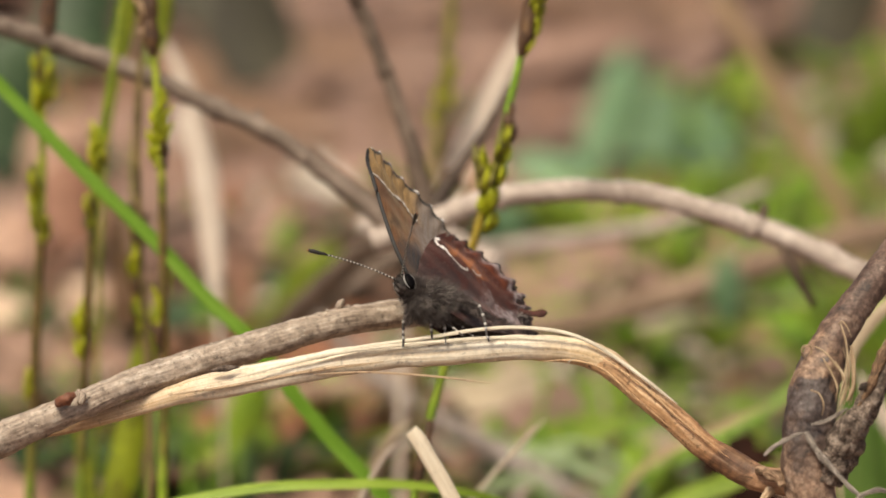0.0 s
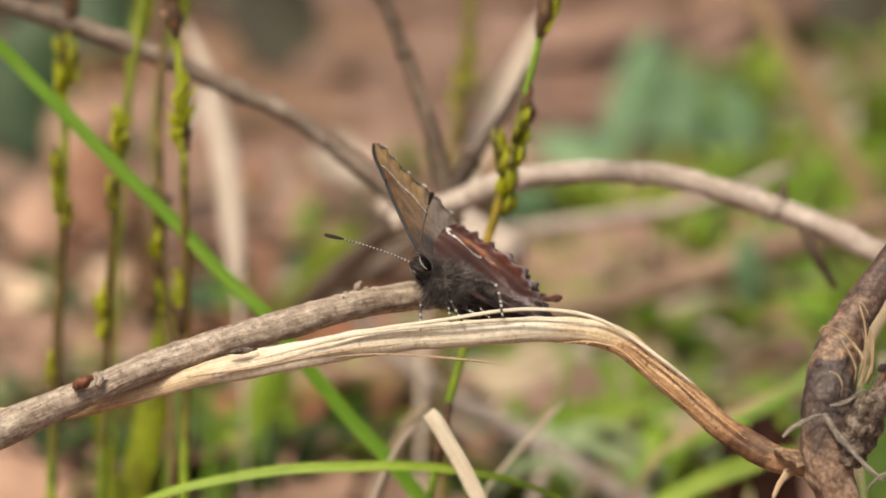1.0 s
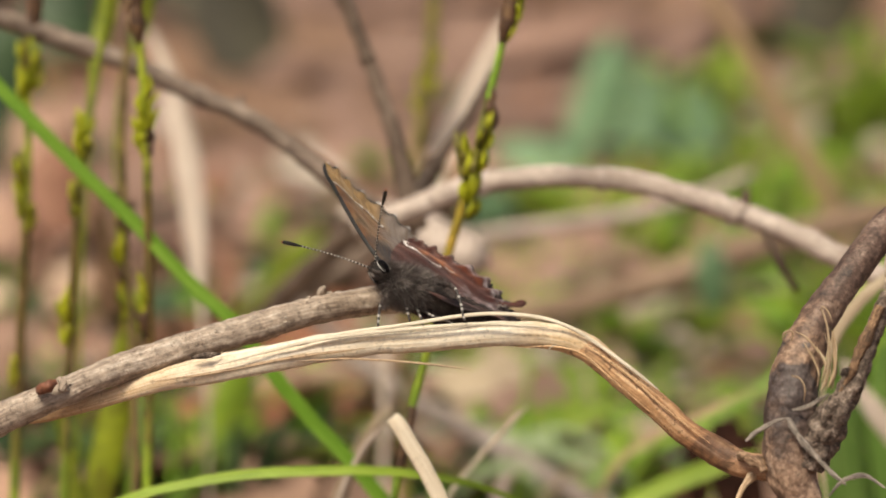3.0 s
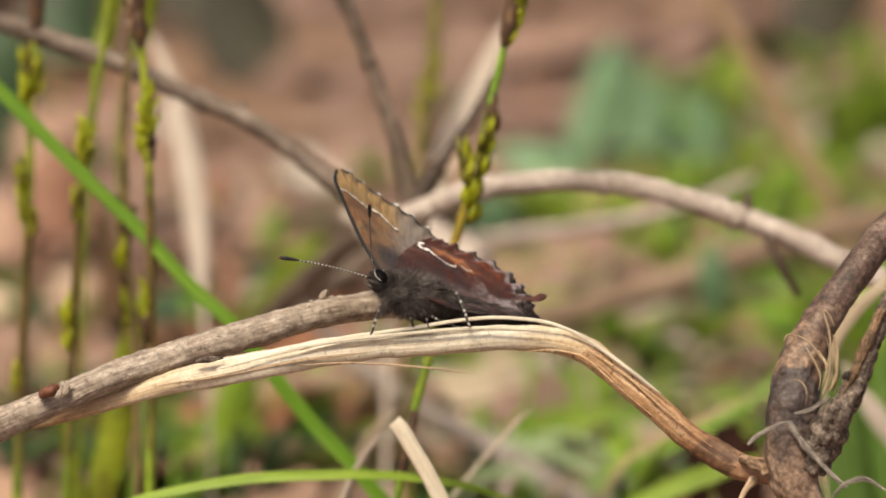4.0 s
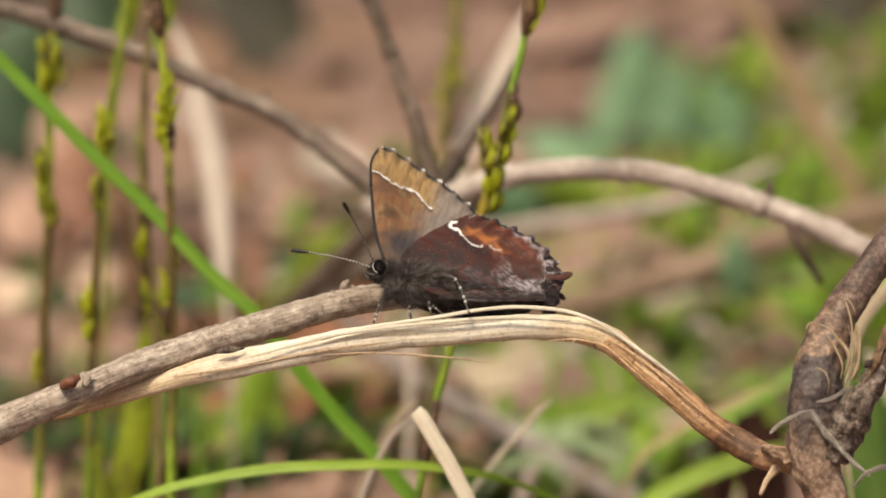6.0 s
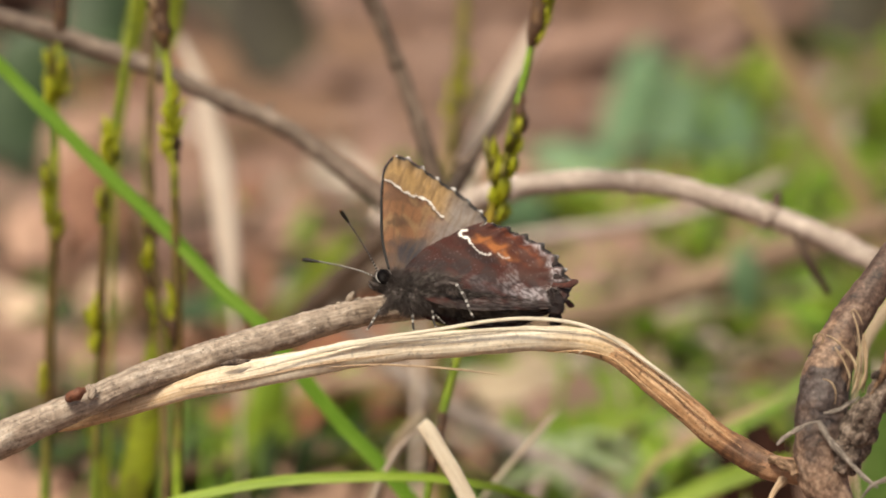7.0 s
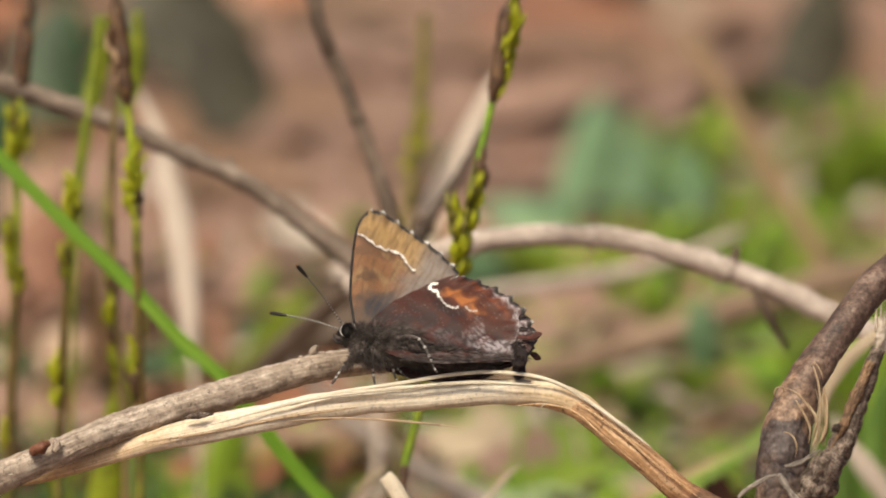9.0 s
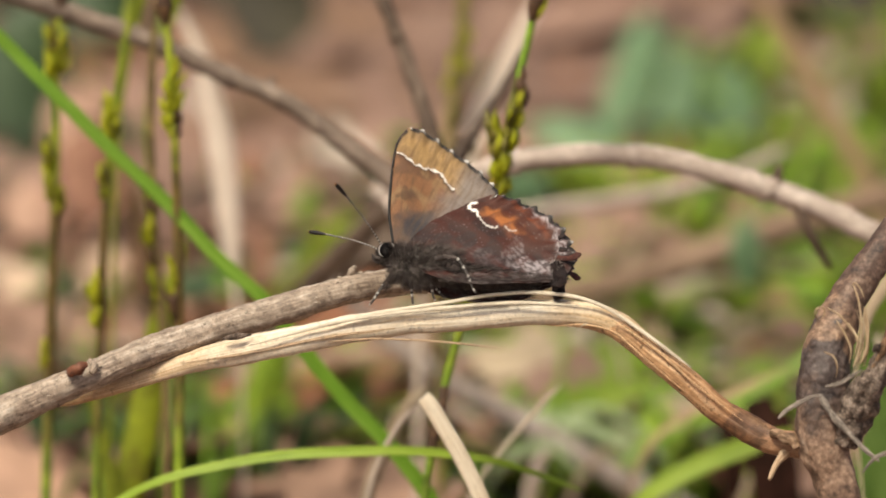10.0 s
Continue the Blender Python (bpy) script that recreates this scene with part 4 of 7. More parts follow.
blade([(19.0, 592.0, 1.0), (20.2, 590.0, -1.3), (24.3, 590.0, 3.8), (27.5, 590.0, 9.7)], [0.91, 1.3, 1.3, 0.2], YELLOW_GREEN, "grass_plant", "soft pale green blade in the litter", "grass", face=(0.8, 0, 0.5))
blade([(-31.5, 562.0, 1.0), (-30.8, 560.0, 1.6), (-28.7, 560.0, 10.1), (-25.9, 560.0, 18.9)], [1.68, 2.4, 2.4, 0.36], YELLOW_GREEN, "grass_plant", "broad soft green grass blade", "grass", face=(0.9, 0, 0.3))
blade([(-15.0, 475.7, 8.0), (-8.8, 473.2, 32.4), (-6.8, 472.1, 36.8), (-5.2, 472.7, 39.0), (-3.9, 474.9, 39.8)], [0.6, 0.9, 0.9, 0.7, 0.2], DEAD_BLADE, "dead_grass_plant", "thin bleached dead grass blade", "grass", face=(0.85, 0.2, -0.45))
blade([(-40.9, 474.4, -20.1), (-39.5, 485.1, 26.1), (-37.8, 486.6, 32.7), (-36.5, 488.1, 39.3), (-35.3, 489.6, 45.9), (-33.8, 490.5, 49.9), (-32.8, 492.4, 53.6)], [1.6, 2.0, 2.0, 1.7, 1.4, 0.9, 0.2], OLIVE_LEAF, "sedge_plant", "broad olive-green sedge leaf with brown spots", "grass")
blade([(-42.5, 471.2, -11.6), (-41.8, 480.6, 28.9), (-43.0, 481.8, 34.1), (-43.8, 482.7, 38.0)], [0.8, 0.9, 0.8, 0.15], SEDGE, "sedge_plant", "narrow olive-green sedge leaf", "grass")
blade([(-30.9, 565.5, -48.0), (-29.9, 576.3, -0.9), (-28.6, 578.1, 6.9), (-27.0, 579.9, 14.7), (-24.5, 581.4, 21.0)], [3.0, 3.4, 3.4, 2.8, 1.2], YELLOW_GREEN, "grass_plant", "broad soft green grass blade", "grass")
blade([(19.7, 550.6, -1.3), (22.7, 549.8, 8.5), (27.2, 548.5, 12.1), (31.7, 547.1, 14.7), (38.4, 546.0, 18.7), (45.9, 546.1, 23.8), (55.7, 547.8, 31.2)], [0.4, 0.5, 0.65, 0.75, 0.75, 0.7, 0.4], GRASS, "grass_plant", "green grass blade arching behind the branch", "grass", face=(0.3, 0.6, 0.75))
blade([(-28.4, 526.0, -5.3), (-29.1, 537.4, 26.1), (-29.9, 543.6, 35.3), (-30.8, 548.6, 43.4), (-32.0, 553.7, 52.4), (-33.4, 557.2, 58.6), (-35.3, 560.7, 64.9), (-37.7, 563.7, 69.0)], [0.15, 0.2, 0.4, 1.5, 1.8, 1.5, 1.0, 0.3], PALE_BLADE, "dead_grass_plant", "pale bleached dead grass blade", "grass")
blade([(-50.5, 658.5, -0.6), (-48.2, 622.1, 19.4), (-47.3, 604.3, 31.4), (-47.8, 596.0, 40.0)], [1.2, 1.6, 1.4, 0.3], DEAD_BLADE, "dead_grass_plant", "pale bleached dead grass blade", "grass")
blade([(-6.2, 527.7, 1.9), (-2.4, 546.0, 45.6), (1.2, 551.8, 52.8), (3.3, 554.8, 56.8), (5.9, 557.9, 61.6), (9.2, 561.3, 67.2), (12.0, 564.4, 72.0)], [0.4, 0.6, 1.7, 1.8, 1.6, 1.2, 0.5], PALE_BLADE, "dead_grass_plant", "pale bleached dead grass blade", "grass", face=(0.85, 0, 0.5))
blade([(45.1, 450.0, 30.0), (44.5, 454.3, 48.4), (45.7, 455.4, 53.3), (48.3, 456.3, 57.0), (52.7, 457.1, 60.7)], [0.12, 0.2, 0.7, 0.8, 0.5], DEAD_BLADE, "dead_grass_plant", "pale bleached dead blade behind the branch", "grass", face=(0.8, 0, 0.5))
blade([(56.2, 512.2, -12.1), (54.7, 518.7, 16.1), (54.0, 520.3, 23.2), (51.8, 521.9, 30.3), (48.9, 522.9, 34.5)], [1.6, 2.0, 2.0, 1.6, 0.4], DEEP_GRASS, "grass_plant", "green grass blade behind the branch", "grass")
blade([(62.5, 516.9, -13.8), (59.6, 523.5, 14.7), (58.9, 525.8, 24.7), (60.4, 527.8, 33.2), (62.5, 529.1, 38.9)], [1.8, 2.4, 2.2, 1.8, 0.5], DEEP_GRASS, "grass_plant", "green grass blade behind the branch", "grass")
blade([(51.3, 521.7, -15.4), (52.8, 528.3, 13.3), (55.7, 530.3, 21.9), (59.4, 531.6, 27.7)], [1.6, 2.2, 2.0, 0.5], DEEP_GRASS, "grass_plant", "green grass blade behind the branch", "grass", face=(0.8, 0, 0.5))
blade([(62.5, 496.3, 8.3), (59.7, 500.1, 24.6), (56.2, 501.7, 31.4), (52.7, 502.6, 35.4), (51.3, 503.2, 38.1)], [0.8, 0.9, 0.9, 0.8, 0.3], PALE_BLADE, "dead_grass_plant", "pale bleached dead blade behind the branch", "grass", face=(0.8, 0, 0.5))
blade([(70.1, 652.0, 0.0), (66.1, 652.0, 18.7), (63.3, 652.0, 26.1), (57.8, 652.0, 35.2), (52.3, 652.0, 45.2), (46.8, 652.0, 54.3), (42.8, 652.0, 60.6)], [1.3, 1.5, 1.7, 1.7, 1.6, 1.5, 1.2], TAN_BLADE, "dead_grass_plant", "broad tan dead bracken stalk", "grass", face=(0.85, 0, 0.5))

rnd = random.Random(17)
for (cx, cy, cz), span, count, mats in (((24.9, 547.8, 9.1), 13.0, 14, (YELLOW_GREEN, GRASS, DEAD_BLADE)), ((-45.0, 552.7, 7.7), 13.0, 12, (SEDGE, GRASS, DEEP_GRASS)), ((56.0, 552.7, 7.7), 6.0, 5, (GRASS, PALE_BLADE))):
    for k in range(count):
        x, y, lean, h = cx + rnd.uniform(-span, span), cy + rnd.uniform(-25, 25), rnd.uniform(-6, 14), rnd.uniform(10, 24)
        m = mats[k % len(mats)]
        dead = m in (DEAD_BLADE, PALE_BLADE)
        blade([(x, y, 0), (x + lean * 0.25, y, h * 0.5), (x + lean * 0.7, y + 2, h * 0.85), (x + lean * 1.3, y + 3, h)], [0.5, 0.6, 0.5, 0.08], m, "dead_grass_plant" if dead else "grass_plant", "thin bleached dead grass blade in the litter" if dead else "thin green grass blade in the litter", "grass", face=(0.8, 0.3, -0.4))


rnd = random.Random(58)
for k in range(26):
    y = rnd.uniform(548, 650)
    x = rnd.uniform(-0.012, 0.062) * y
    turn, ln, h = rnd.uniform(-0.5, 0.5) + (math.pi if rnd.random() < 0.4 else 0), rnd.uniform(10, 24), rnd.uniform(5, 15)
    dx, dy = math.cos(turn) * ln, math.sin(turn) * ln * 0.6
    m, label = ((SOFT_GREEN, "soft pale green blade arching over the litter"), (PALE_BLADE, "bleached dead blade arching over the litter"), (SOFT_GREEN, "soft pale green blade arching over the litter"), (YELLOW_GREEN, "yellow-green blade arching over the litter"))[k % 4]
    w = rnd.uniform(0.5, 1.1)
    blade([(x, y, 0), (x + dx * 0.3, y + dy * 0.3, h * 0.8), (x + dx * 0.65, y + dy * 0.65, h), (x + dx, y + dy, h * rnd.uniform(0.4, 1.0))], [w * 0.6, w, w * 0.9, 0.08], m, "dead_grass_plant" if m is PALE_BLADE else "grass_plant", label, "grass", face=(0.2, 0.6, 0.75))

def far_twig(line, radii, mat_, label, side=()):
    b = line[0]
    t = thing("twig", b, label, "twig", "fallen twigs")
    part("stem", sweep(line, radii, 18, len(line) * 14, rough=0.14, grain=0.06, seed=int(abs(line[0][0]))), mat_, t, at=b)
    c = curve_through(line, 61)
    for k, at_ in enumerate((14, 27, 41)):
        r = radii[min(len(radii) - 1, at_ * len(radii) // 61)]
        part("knot", sweep([tuple(c[at_ - 1]), tuple(c[at_]), tuple(c[at_ + 1])], [r * 0.95, r * 1.16, r * 0.95], 14, 12, rough=0.2, seed=k), mat_, t, at=b)
    for p, r in side:
        part("side_stub", sweep(p, r, 12, 16, rough=0.2), TWIG_MID if mat_ is PALE_TWIG else mat_, t, at=b)


far_twig([(-85.4, 468.2, 92.5), (-63.7, 477.3, 89.6), (-51.6, 484.0, 84.9), (-45.2, 485.4, 82.6), (-38.6, 484.9, 80.4), (-32.0, 484.3, 77.7), (-25.4, 483.6, 74.7), (-22.1, 483.3, 73.4), (-18.7, 482.9, 71.5), (-15.5, 482.4, 69.2), (-12.1, 481.8, 66.8), (-8.9, 481.2, 64.2), (-4.9, 480.7, 61.1), (-1.0, 480.2, 59.2)], [1.15, 1.15, 1.15, 1.15, 1.15, 1.10, 1.10, 1.10, 1.10, 1.10, 1.15, 1.24, 1.24, 0.76], TWIG_FAR, "curved grey-brown fallen twig", [([(-22.1, 483.3, 72.9), (-21.7, 483.6, 74.3), (-21.4, 483.8, 75.0)], [0.67, 0.57, 0.29])])
far_twig([(-10.6, 534.6, 49.7), (-6.1, 531.6, 50.0), (-1.7, 526.4, 49.7), (2.6, 522.0, 48.4), (5.6, 519.7, 47.0), (7.0, 518.5, 46.4)], [1.2, 1.7, 2.3, 2.8, 2.9, 1.6], PALE_TWIG, "stout pale broken stub of a stick", [([(-6.1, 531.6, 50.0), (-9.9, 535.9, 46.3), (-16.8, 544.3, 38.2), (-23.4, 557.5, 28.7)], [1.6, 1.7, 1.8, 1.8])])
far_twig([(-12.8, 489.1, 97.8), (-10.5, 488.8, 87.9), (-9.3, 489.1, 85.1), (-7.7, 488.2, 81.2), (-6.2, 487.3, 77.4), (-4.8, 485.4, 73.6), (-3.5, 483.6, 69.9), (-2.4, 482.6, 65.4), (-1.0, 480.3, 59.9)], [0.91, 0.91, 0.91, 0.91, 0.91, 0.91, 1.00, 1.24, 1.43], TWIG_MID, "thin upright dark brown twig")
far_twig([(7.8, 489.2, 77.0), (6.4, 488.5, 74.0), (4.4, 487.7, 70.8), (2.1, 485.1, 67.9), (-0.3, 482.5, 64.8), (-1.6, 480.7, 61.8)], [0.29, 0.48, 0.57, 0.67, 1.15, 1.53], TWIG_DARK, "thin slanting dark brown twig")
far_twig([(-8.1, 476.5, 60.7), (-1.5, 476.2, 63.1), (4.3, 475.8, 65.8), (10.8, 475.1, 67.1), (17.2, 474.3, 67.4), (23.7, 473.2, 67.1), (30.1, 471.9, 65.7), (36.6, 471.4, 63.5), (43.0, 469.9, 61.2), (48.1, 468.3, 58.9), (62.7, 464.8, 52.2)], [1.53, 1.43, 1.38, 1.34, 1.29, 1.29, 1.29, 1.34, 1.34, 1.34, 1.34], PALE_TWIG, "arched pale tan dead stalk", [([(36.4, 471.5, 63.9), (36.7, 471.3, 65.3), (36.8, 471.1, 66.5)], [0.76, 0.67, 0.38]), ([(38.9, 470.6, 62.4), (39.9, 470.4, 59.5), (42.8, 472.2, 54.3)], [0.86, 0.57, 0.38])])
far_twig([(-19.5, 629.4, 6.9), (10.0, 625.7, 12.8), (23.7, 621.3, 16.1), (35.4, 617.2, 20.6), (46.3, 615.2, 25.0), (58.8, 614.1, 29.2), (76.1, 605.2, 35.5)], [1.6, 1.8, 2.2, 2.4, 2.4, 2.2, 2.0], BROWN_STICK, "fallen brown stick in the grass")
far_twig([(2.9, 584.5, 34.3), (14.2, 584.9, 36.0), (22.2, 585.1, 37.0), (30.2, 585.4, 38.2), (38.3, 585.9, 40.4), (46.3, 586.6, 43.7)], [0.9, 1.0, 1.0, 1.0, 0.9, 0.6], PALE_TWIG, "thin tan dead stalk in the grass")
far_twig([(-17.6, 567.9, 29.3), (-6.6, 562.7, 20.1), (0.5, 559.7, 16.1), (7.4, 556.0, 13.1), (16.7, 552.8, 8.3), (31.8, 546.1, 1.6)], [1.1, 1.3, 1.4, 1.5, 1.6, 1.6], GREY_STICK, "fallen grey-brown stick in the grass")
far_twig([(-32.0, 570.6, 18.9), (-22.5, 572.2, 25.8), (-13.7, 571.7, 32.4), (-5.0, 570.0, 38.5)], [1.8, 2.0, 2.0, 1.8], TWIG_FAR, "fallen grey-brown stick behind the twig")
far_twig([(-33.6, 598.5, 6.3), (-21.9, 599.1, 8.7), (-12.0, 599.5, 10.4), (-2.0, 600.0, 12.8)], [2.6, 2.8, 2.8, 2.4], BROWN_STICK, "fallen dark brown stick on leaves")

# ---- leaf litter, tufts and broad leaves on the ground ----
def leaf_thing(seed, mat_, label, length=55.0, lobes=4, curl=None):
    """One curled dry leaf: a lobed sheet on a midrib with a stalk, lying flat."""
    rnd = random.Random(seed)
    n, w = 22, 9
    verts, faces, uvs, rib = [], [], [], []
    curl, bend = rnd.uniform(0.1, 0.5) if curl is None else curl, rnd.uniform(-0.25, 0.35)
    for i in range(n + 1):
        s = i / n
        half = length * 0.30 * math.sin(math.pi * min(1, s * 0.96 + 0.03)) ** 0.7 * (1 + 0.25 * math.sin(s * lobes * 2 * math.pi + seed))
        for k in range(w):
            q = 2 * k / (w - 1) - 1
            x = (s - 0.5) * length
            y = q * half + 3 * math.sin(s * 3 + seed)
            z = 2 + curl * half * 0.5 * q * q + bend * 10 * (s - 0.5) ** 2 * 4 + 1.5 * noise.noise(Vector((x * 0.08, y * 0.08, seed)))
            verts.append((x, y, z))
            uvs.append((x, y))
            if k == w // 2 and i % 3 == 0:
                rib.append((x, y, z - 0.2))
    for i in range(n):
        for k in range(w - 1):
            a = i * w + k
            faces.append((a, a + 1, a + w + 1, a + w))
    t = thing("dry_leaf", (0, 0, 0), label, "leaf", "fallen leaves")
    ob = build("leaf_blade", verts, faces, mat_, t, uvs=uvs)
    ob.modifiers.new("thickness", "SOLIDIFY").thickness = 0.0003
    rib = [(rib[0][0] - length * 0.2, rib[0][1] + 2, rib[0][2])] + rib
    part("midrib", sweep(rib, [0.5] * 2 + [0.45] * (len(rib) - 3) + [0.1], 6, len(rib) * 3), LITTER[2], t)
    return t


LITTER_ALL = LITTER + [PINK_LEAF]
LEAF_LABELS = ("curled tan dry leaf on the woodland floor", "curled russet dry leaf on the woodland floor", "brown dry leaf on the woodland floor", "bleached dry leaf on the woodland floor", "pinkish-brown dry leaf on the woodland floor")
KINDS = (0, 4, 4, 1, 0, 2, 3, 4, 0, 4, 4, 0)
protos = [leaf_thing(i, LITTER_ALL[k], LEAF_LABELS[k], 48 + 6 * (i % 4), 3 + i % 3) for i, k in enumerate(KINDS)]
rnd = random.Random(4)
for i in range(280):
    y = rnd.uniform(540, 1650)
    x = rnd.uniform(-0.17, 0.17) * y
    m = pose(x * MM, y * MM, rnd.uniform(-2, 5) * MM, rnd.uniform(-14, 14), rnd.uniform(-14, 14), rnd.uniform(0, 360))
    if i < 12:
        protos[i].matrix_basis = m
    else:
        copy_thing(protos[i % 12], m)


def special_leaf(x, y, z, mat_, label, size, seed, tilt, turn, curl=None):
    t = leaf_thing(seed, mat_, label, size, 2, curl)
    t.matrix_basis = pose(x * MM, y * MM, z * MM, tilt, 0, turn)


def tuft(x, y, n, height, spread, mats, label, seed, lean=(0, 0), width=1.2):
    """A clump of grass blades that spring from one root."""
    r = random.Random(seed)
    t = thing("grass_tuft", (x, y, 0), label, "grass", "grass tufts")
    for i in range(n):
        a = r.uniform(0, 2 * math.pi)
        d = np.array((math.cos(a) * spread + lean[0], math.sin(a) * spread * 0.7 + lean[1], 0))
        h = height * r.uniform(0.4, 1.1)
        p = np.array((r.uniform(-0.5, 0.5) * spread, r.uniform(-0.5, 0.5) * spread, -3))
        w = width * r.uniform(0.5, 1.2)
        k = r.uniform(0.3, 1.3)
        part("blade", sweep([tuple(p), tuple(p + d * 0.2 * k + (0, 0, h * 0.5)), tuple(p + d * 0.6 * k + (0, 0, h * 0.85)), tuple(p + d * 1.1 * k + (0, 0, h * r.uniform(0.6, 1.0)))],
                            [w * 0.8, w, w * 0.8, 0.08], 6, 12, flat=0.15, broad=(math.sin(a + r.uniform(-1, 1)), math.cos(a), 0), crease=0.2), r.choice(mats), t)
    return t


GREEN, TAN, DULL = "fresh green grass tuft among dry leaves", "dead tan grass tuft among leaves", "pale green grass tuft among dry leaves"
GG, GY, YY, DD = [GRASS, YELLOW_GREEN], [GRASS, YELLOW_GREEN, YELLOW_GREEN], [YELLOW_GREEN], [DEAD_BLADE, TAN_BLADE]
YD = [YELLOW_GREEN, PALE_BLADE, DEAD_BLADE]
DG = [GRASS, DARK_LEAF, GRASS]
# dark green plants, with the shadow between them put into the colour too
DK = [DARK_LEAF, DEEP_GRASS, DARK_LEAF, SEDGE_BROWN]
GD = [YELLOW_GREEN, GRASS, PALE_BLADE, DEAD_BLADE]
tuft(83, 795, 34, 32, 18, YY, GREEN, 1, width=2.4)
tuft(49, 787, 24, 28, 16, GY, DULL, 2, width=2.2)
tuft(44, 790, 12, 20, 16, GG, DULL, 32, width=2.0)
tuft(56, 737, 20, 22, 20, GY, DULL, 33, width=1.8)
tuft(69, 755, 18, 18, 24, GY, DULL, 34, width=1.8)
tuft(26, 715, 26, 20, 14, YY, GREEN, 3, width=2.2)
tuft(34, 711, 16, 16, 16, GY, GREEN, 35, width=2.0)
tuft(15, 719, 14, 14, 16, GD, DULL, 36, width=1.8)
tuft(47, 675, 26, 24, 18, GY, GREEN, 4, width=1.8)
tuft(37, 667, 24, 16, 18, GY, GREEN, 5, width=1.7)
tuft(41, 686, 18, 14, 18, YY, GREEN, 37, width=1.8)
tuft(27, 663, 20, 14, 20, GY, GREEN, 38, width=1.7)
tuft(16, 667, 22, 14, 18, GY, GREEN, 39, width=1.7)
tuft(20, 638, 26, 16, 20, GD, GREEN, 6, width=1.6)
tuft(10, 628, 24, 15, 20, GD, DULL, 7, width=1.6)
tuft(5, 638, 18, 12, 18, GD, DULL, 40, width=1.6)
tuft(30, 628, 26, 16, 20, GD, GREEN, 8, width=1.6)
tuft(23, 609, 22, 14, 22, GD, DULL, 41, width=1.5)
tuft(15, 606, 22, 14, 22, GD, DULL, 42, width=1.5)
tuft(34, 587, 22, 14, 20, GY, GREEN, 43, width=1.6)
tuft(63, 656, 22, 20, 18, GY, GREEN, 9, width=1.7)
tuft(64, 596, 26, 30, 18, GG, GREEN, 10, width=2.0)
tuft(65, 635, 20, 26, 16, GG, GREEN, 44, width=1.8)
tuft(44, 579, 24, 14, 20, GG, GREEN, 11, width=1.6)
tuft(6, 585, 24, 14, 20, GY, GREEN, 12, width=1.6)
tuft(-5, 603, 16, 12, 18, GY, GREEN, 45, width=1.6)
tuft(-13, 585, 18, 14, 20, GD, DULL, 13, width=1.6)
tuft(-23, 579, 16, 14, 18, GY, GREEN, 46, width=1.6)
tuft(-29, 579, 20, 18, 18, GG, GREEN, 14, width=1.8)
tuft(-36, 587, 20, 16, 16, GG, DULL, 15, width=1.6)
tuft(3, 606, 18, 13, 20, YY, GREEN, 67, width=1.6)
tuft(18, 615, 20, 13, 20, YD, DULL, 68, width=1.6)
tuft(27, 642, 20, 13, 20, YD, DULL, 69, width=1.6)
tuft(10, 649, 18, 13, 20, YD, DULL, 70, width=1.6)
tuft(32, 603, 18, 12, 24, YD, DULL, 71, width=1.6)
tuft(14, 686, 16, 13, 18, YY, GREEN, 72, width=1.8)
tuft(28, 686, 16, 13, 18, YY, GREEN, 73, width=1.8)
tuft(-18, 590, 18, 14, 20, DG, GREEN, 61, width=1.7)
tuft(-27, 603, 16, 14, 20, DG, GREEN, 62, width=1.7)
tuft(-41, 606, 14, 12, 18, DG, GREEN, 63, width=1.6)
tuft(-40, 628, 12, 10, 16, DG, DULL, 64, width=1.6)
tuft(61, 615, 18, 22, 20, GG, GREEN, 65, width=1.8)
tuft(53, 579, 18, 20, 20, DG, GREEN, 66, width=1.8)
# dark tufts: deep green grass that also paints in shadow at the lower left
tuft(-52, 572, 16, 20, 18, DK, GREEN, 140, width=1.7)
tuft(-58, 592, 16, 18, 18, DK, GREEN, 141, width=1.7)
tuft(-33, 566, 14, 20, 18, DK, GREEN, 142, width=1.7)
tuft(-45, 556, 14, 22, 18, DK, GREEN, 143, width=1.7)
tuft(-10, 572, 16, 16, 18, DK, GREEN, 144, width=1.7)
tuft(-24, 560, 14, 18, 18, DK, GREEN, 145, width=1.7)
tuft(-64, 612, 14, 16, 18, DK, GREEN, 146, width=1.7)
tuft(0, 566, 12, 14, 18, DG, GREEN, 147, width=1.7)
tuft(-68, 645, 18, 12, 18, GD, DULL, 16, width=1.8)
tuft(-22, 702, 10, 16, 16, GG, GREEN, 18, width=2.0)
tuft(-16, 790, 6, 10, 14, GD, DULL, 47, width=2.0)
tuft(34, 741, 20, 16, 18, GY, GREEN, 51, width=2.2)
tuft(21, 694, 20, 15, 18, YY, GREEN, 52, width=2.0)
tuft(57, 694, 20, 20, 18, GY, GREEN, 53, width=2.0)
tuft(9, 656, 20, 14, 18, YY, GREEN, 54, width=1.8)
tuft(41, 642, 20, 16, 18, GY, GREEN, 55, width=1.8)
tuft(13, 587, 20, 14, 22, YY, GREEN, 56, width=1.6)
tuft(26, 585, 20, 14, 22, GY, GREEN, 57, width=1.6)
tuft(-0, 622, 16, 13, 18, YY, GREEN, 58, width=1.6)
tuft(69, 790, 14, 26, 30, DD, TAN, 20, width=1.6)
tuft(40, 615, 16, 14, 34, DD, TAN, 21, width=1.4)
tuft(16, 603, 14, 12, 34, DD, TAN, 22, width=1.2)
tuft(-59, 686, 12, 14, 26, DD, TAN, 23, width=1.5)
tuft(-19, 615, 10, 12, 26, DD, TAN, 24, width=1.4)
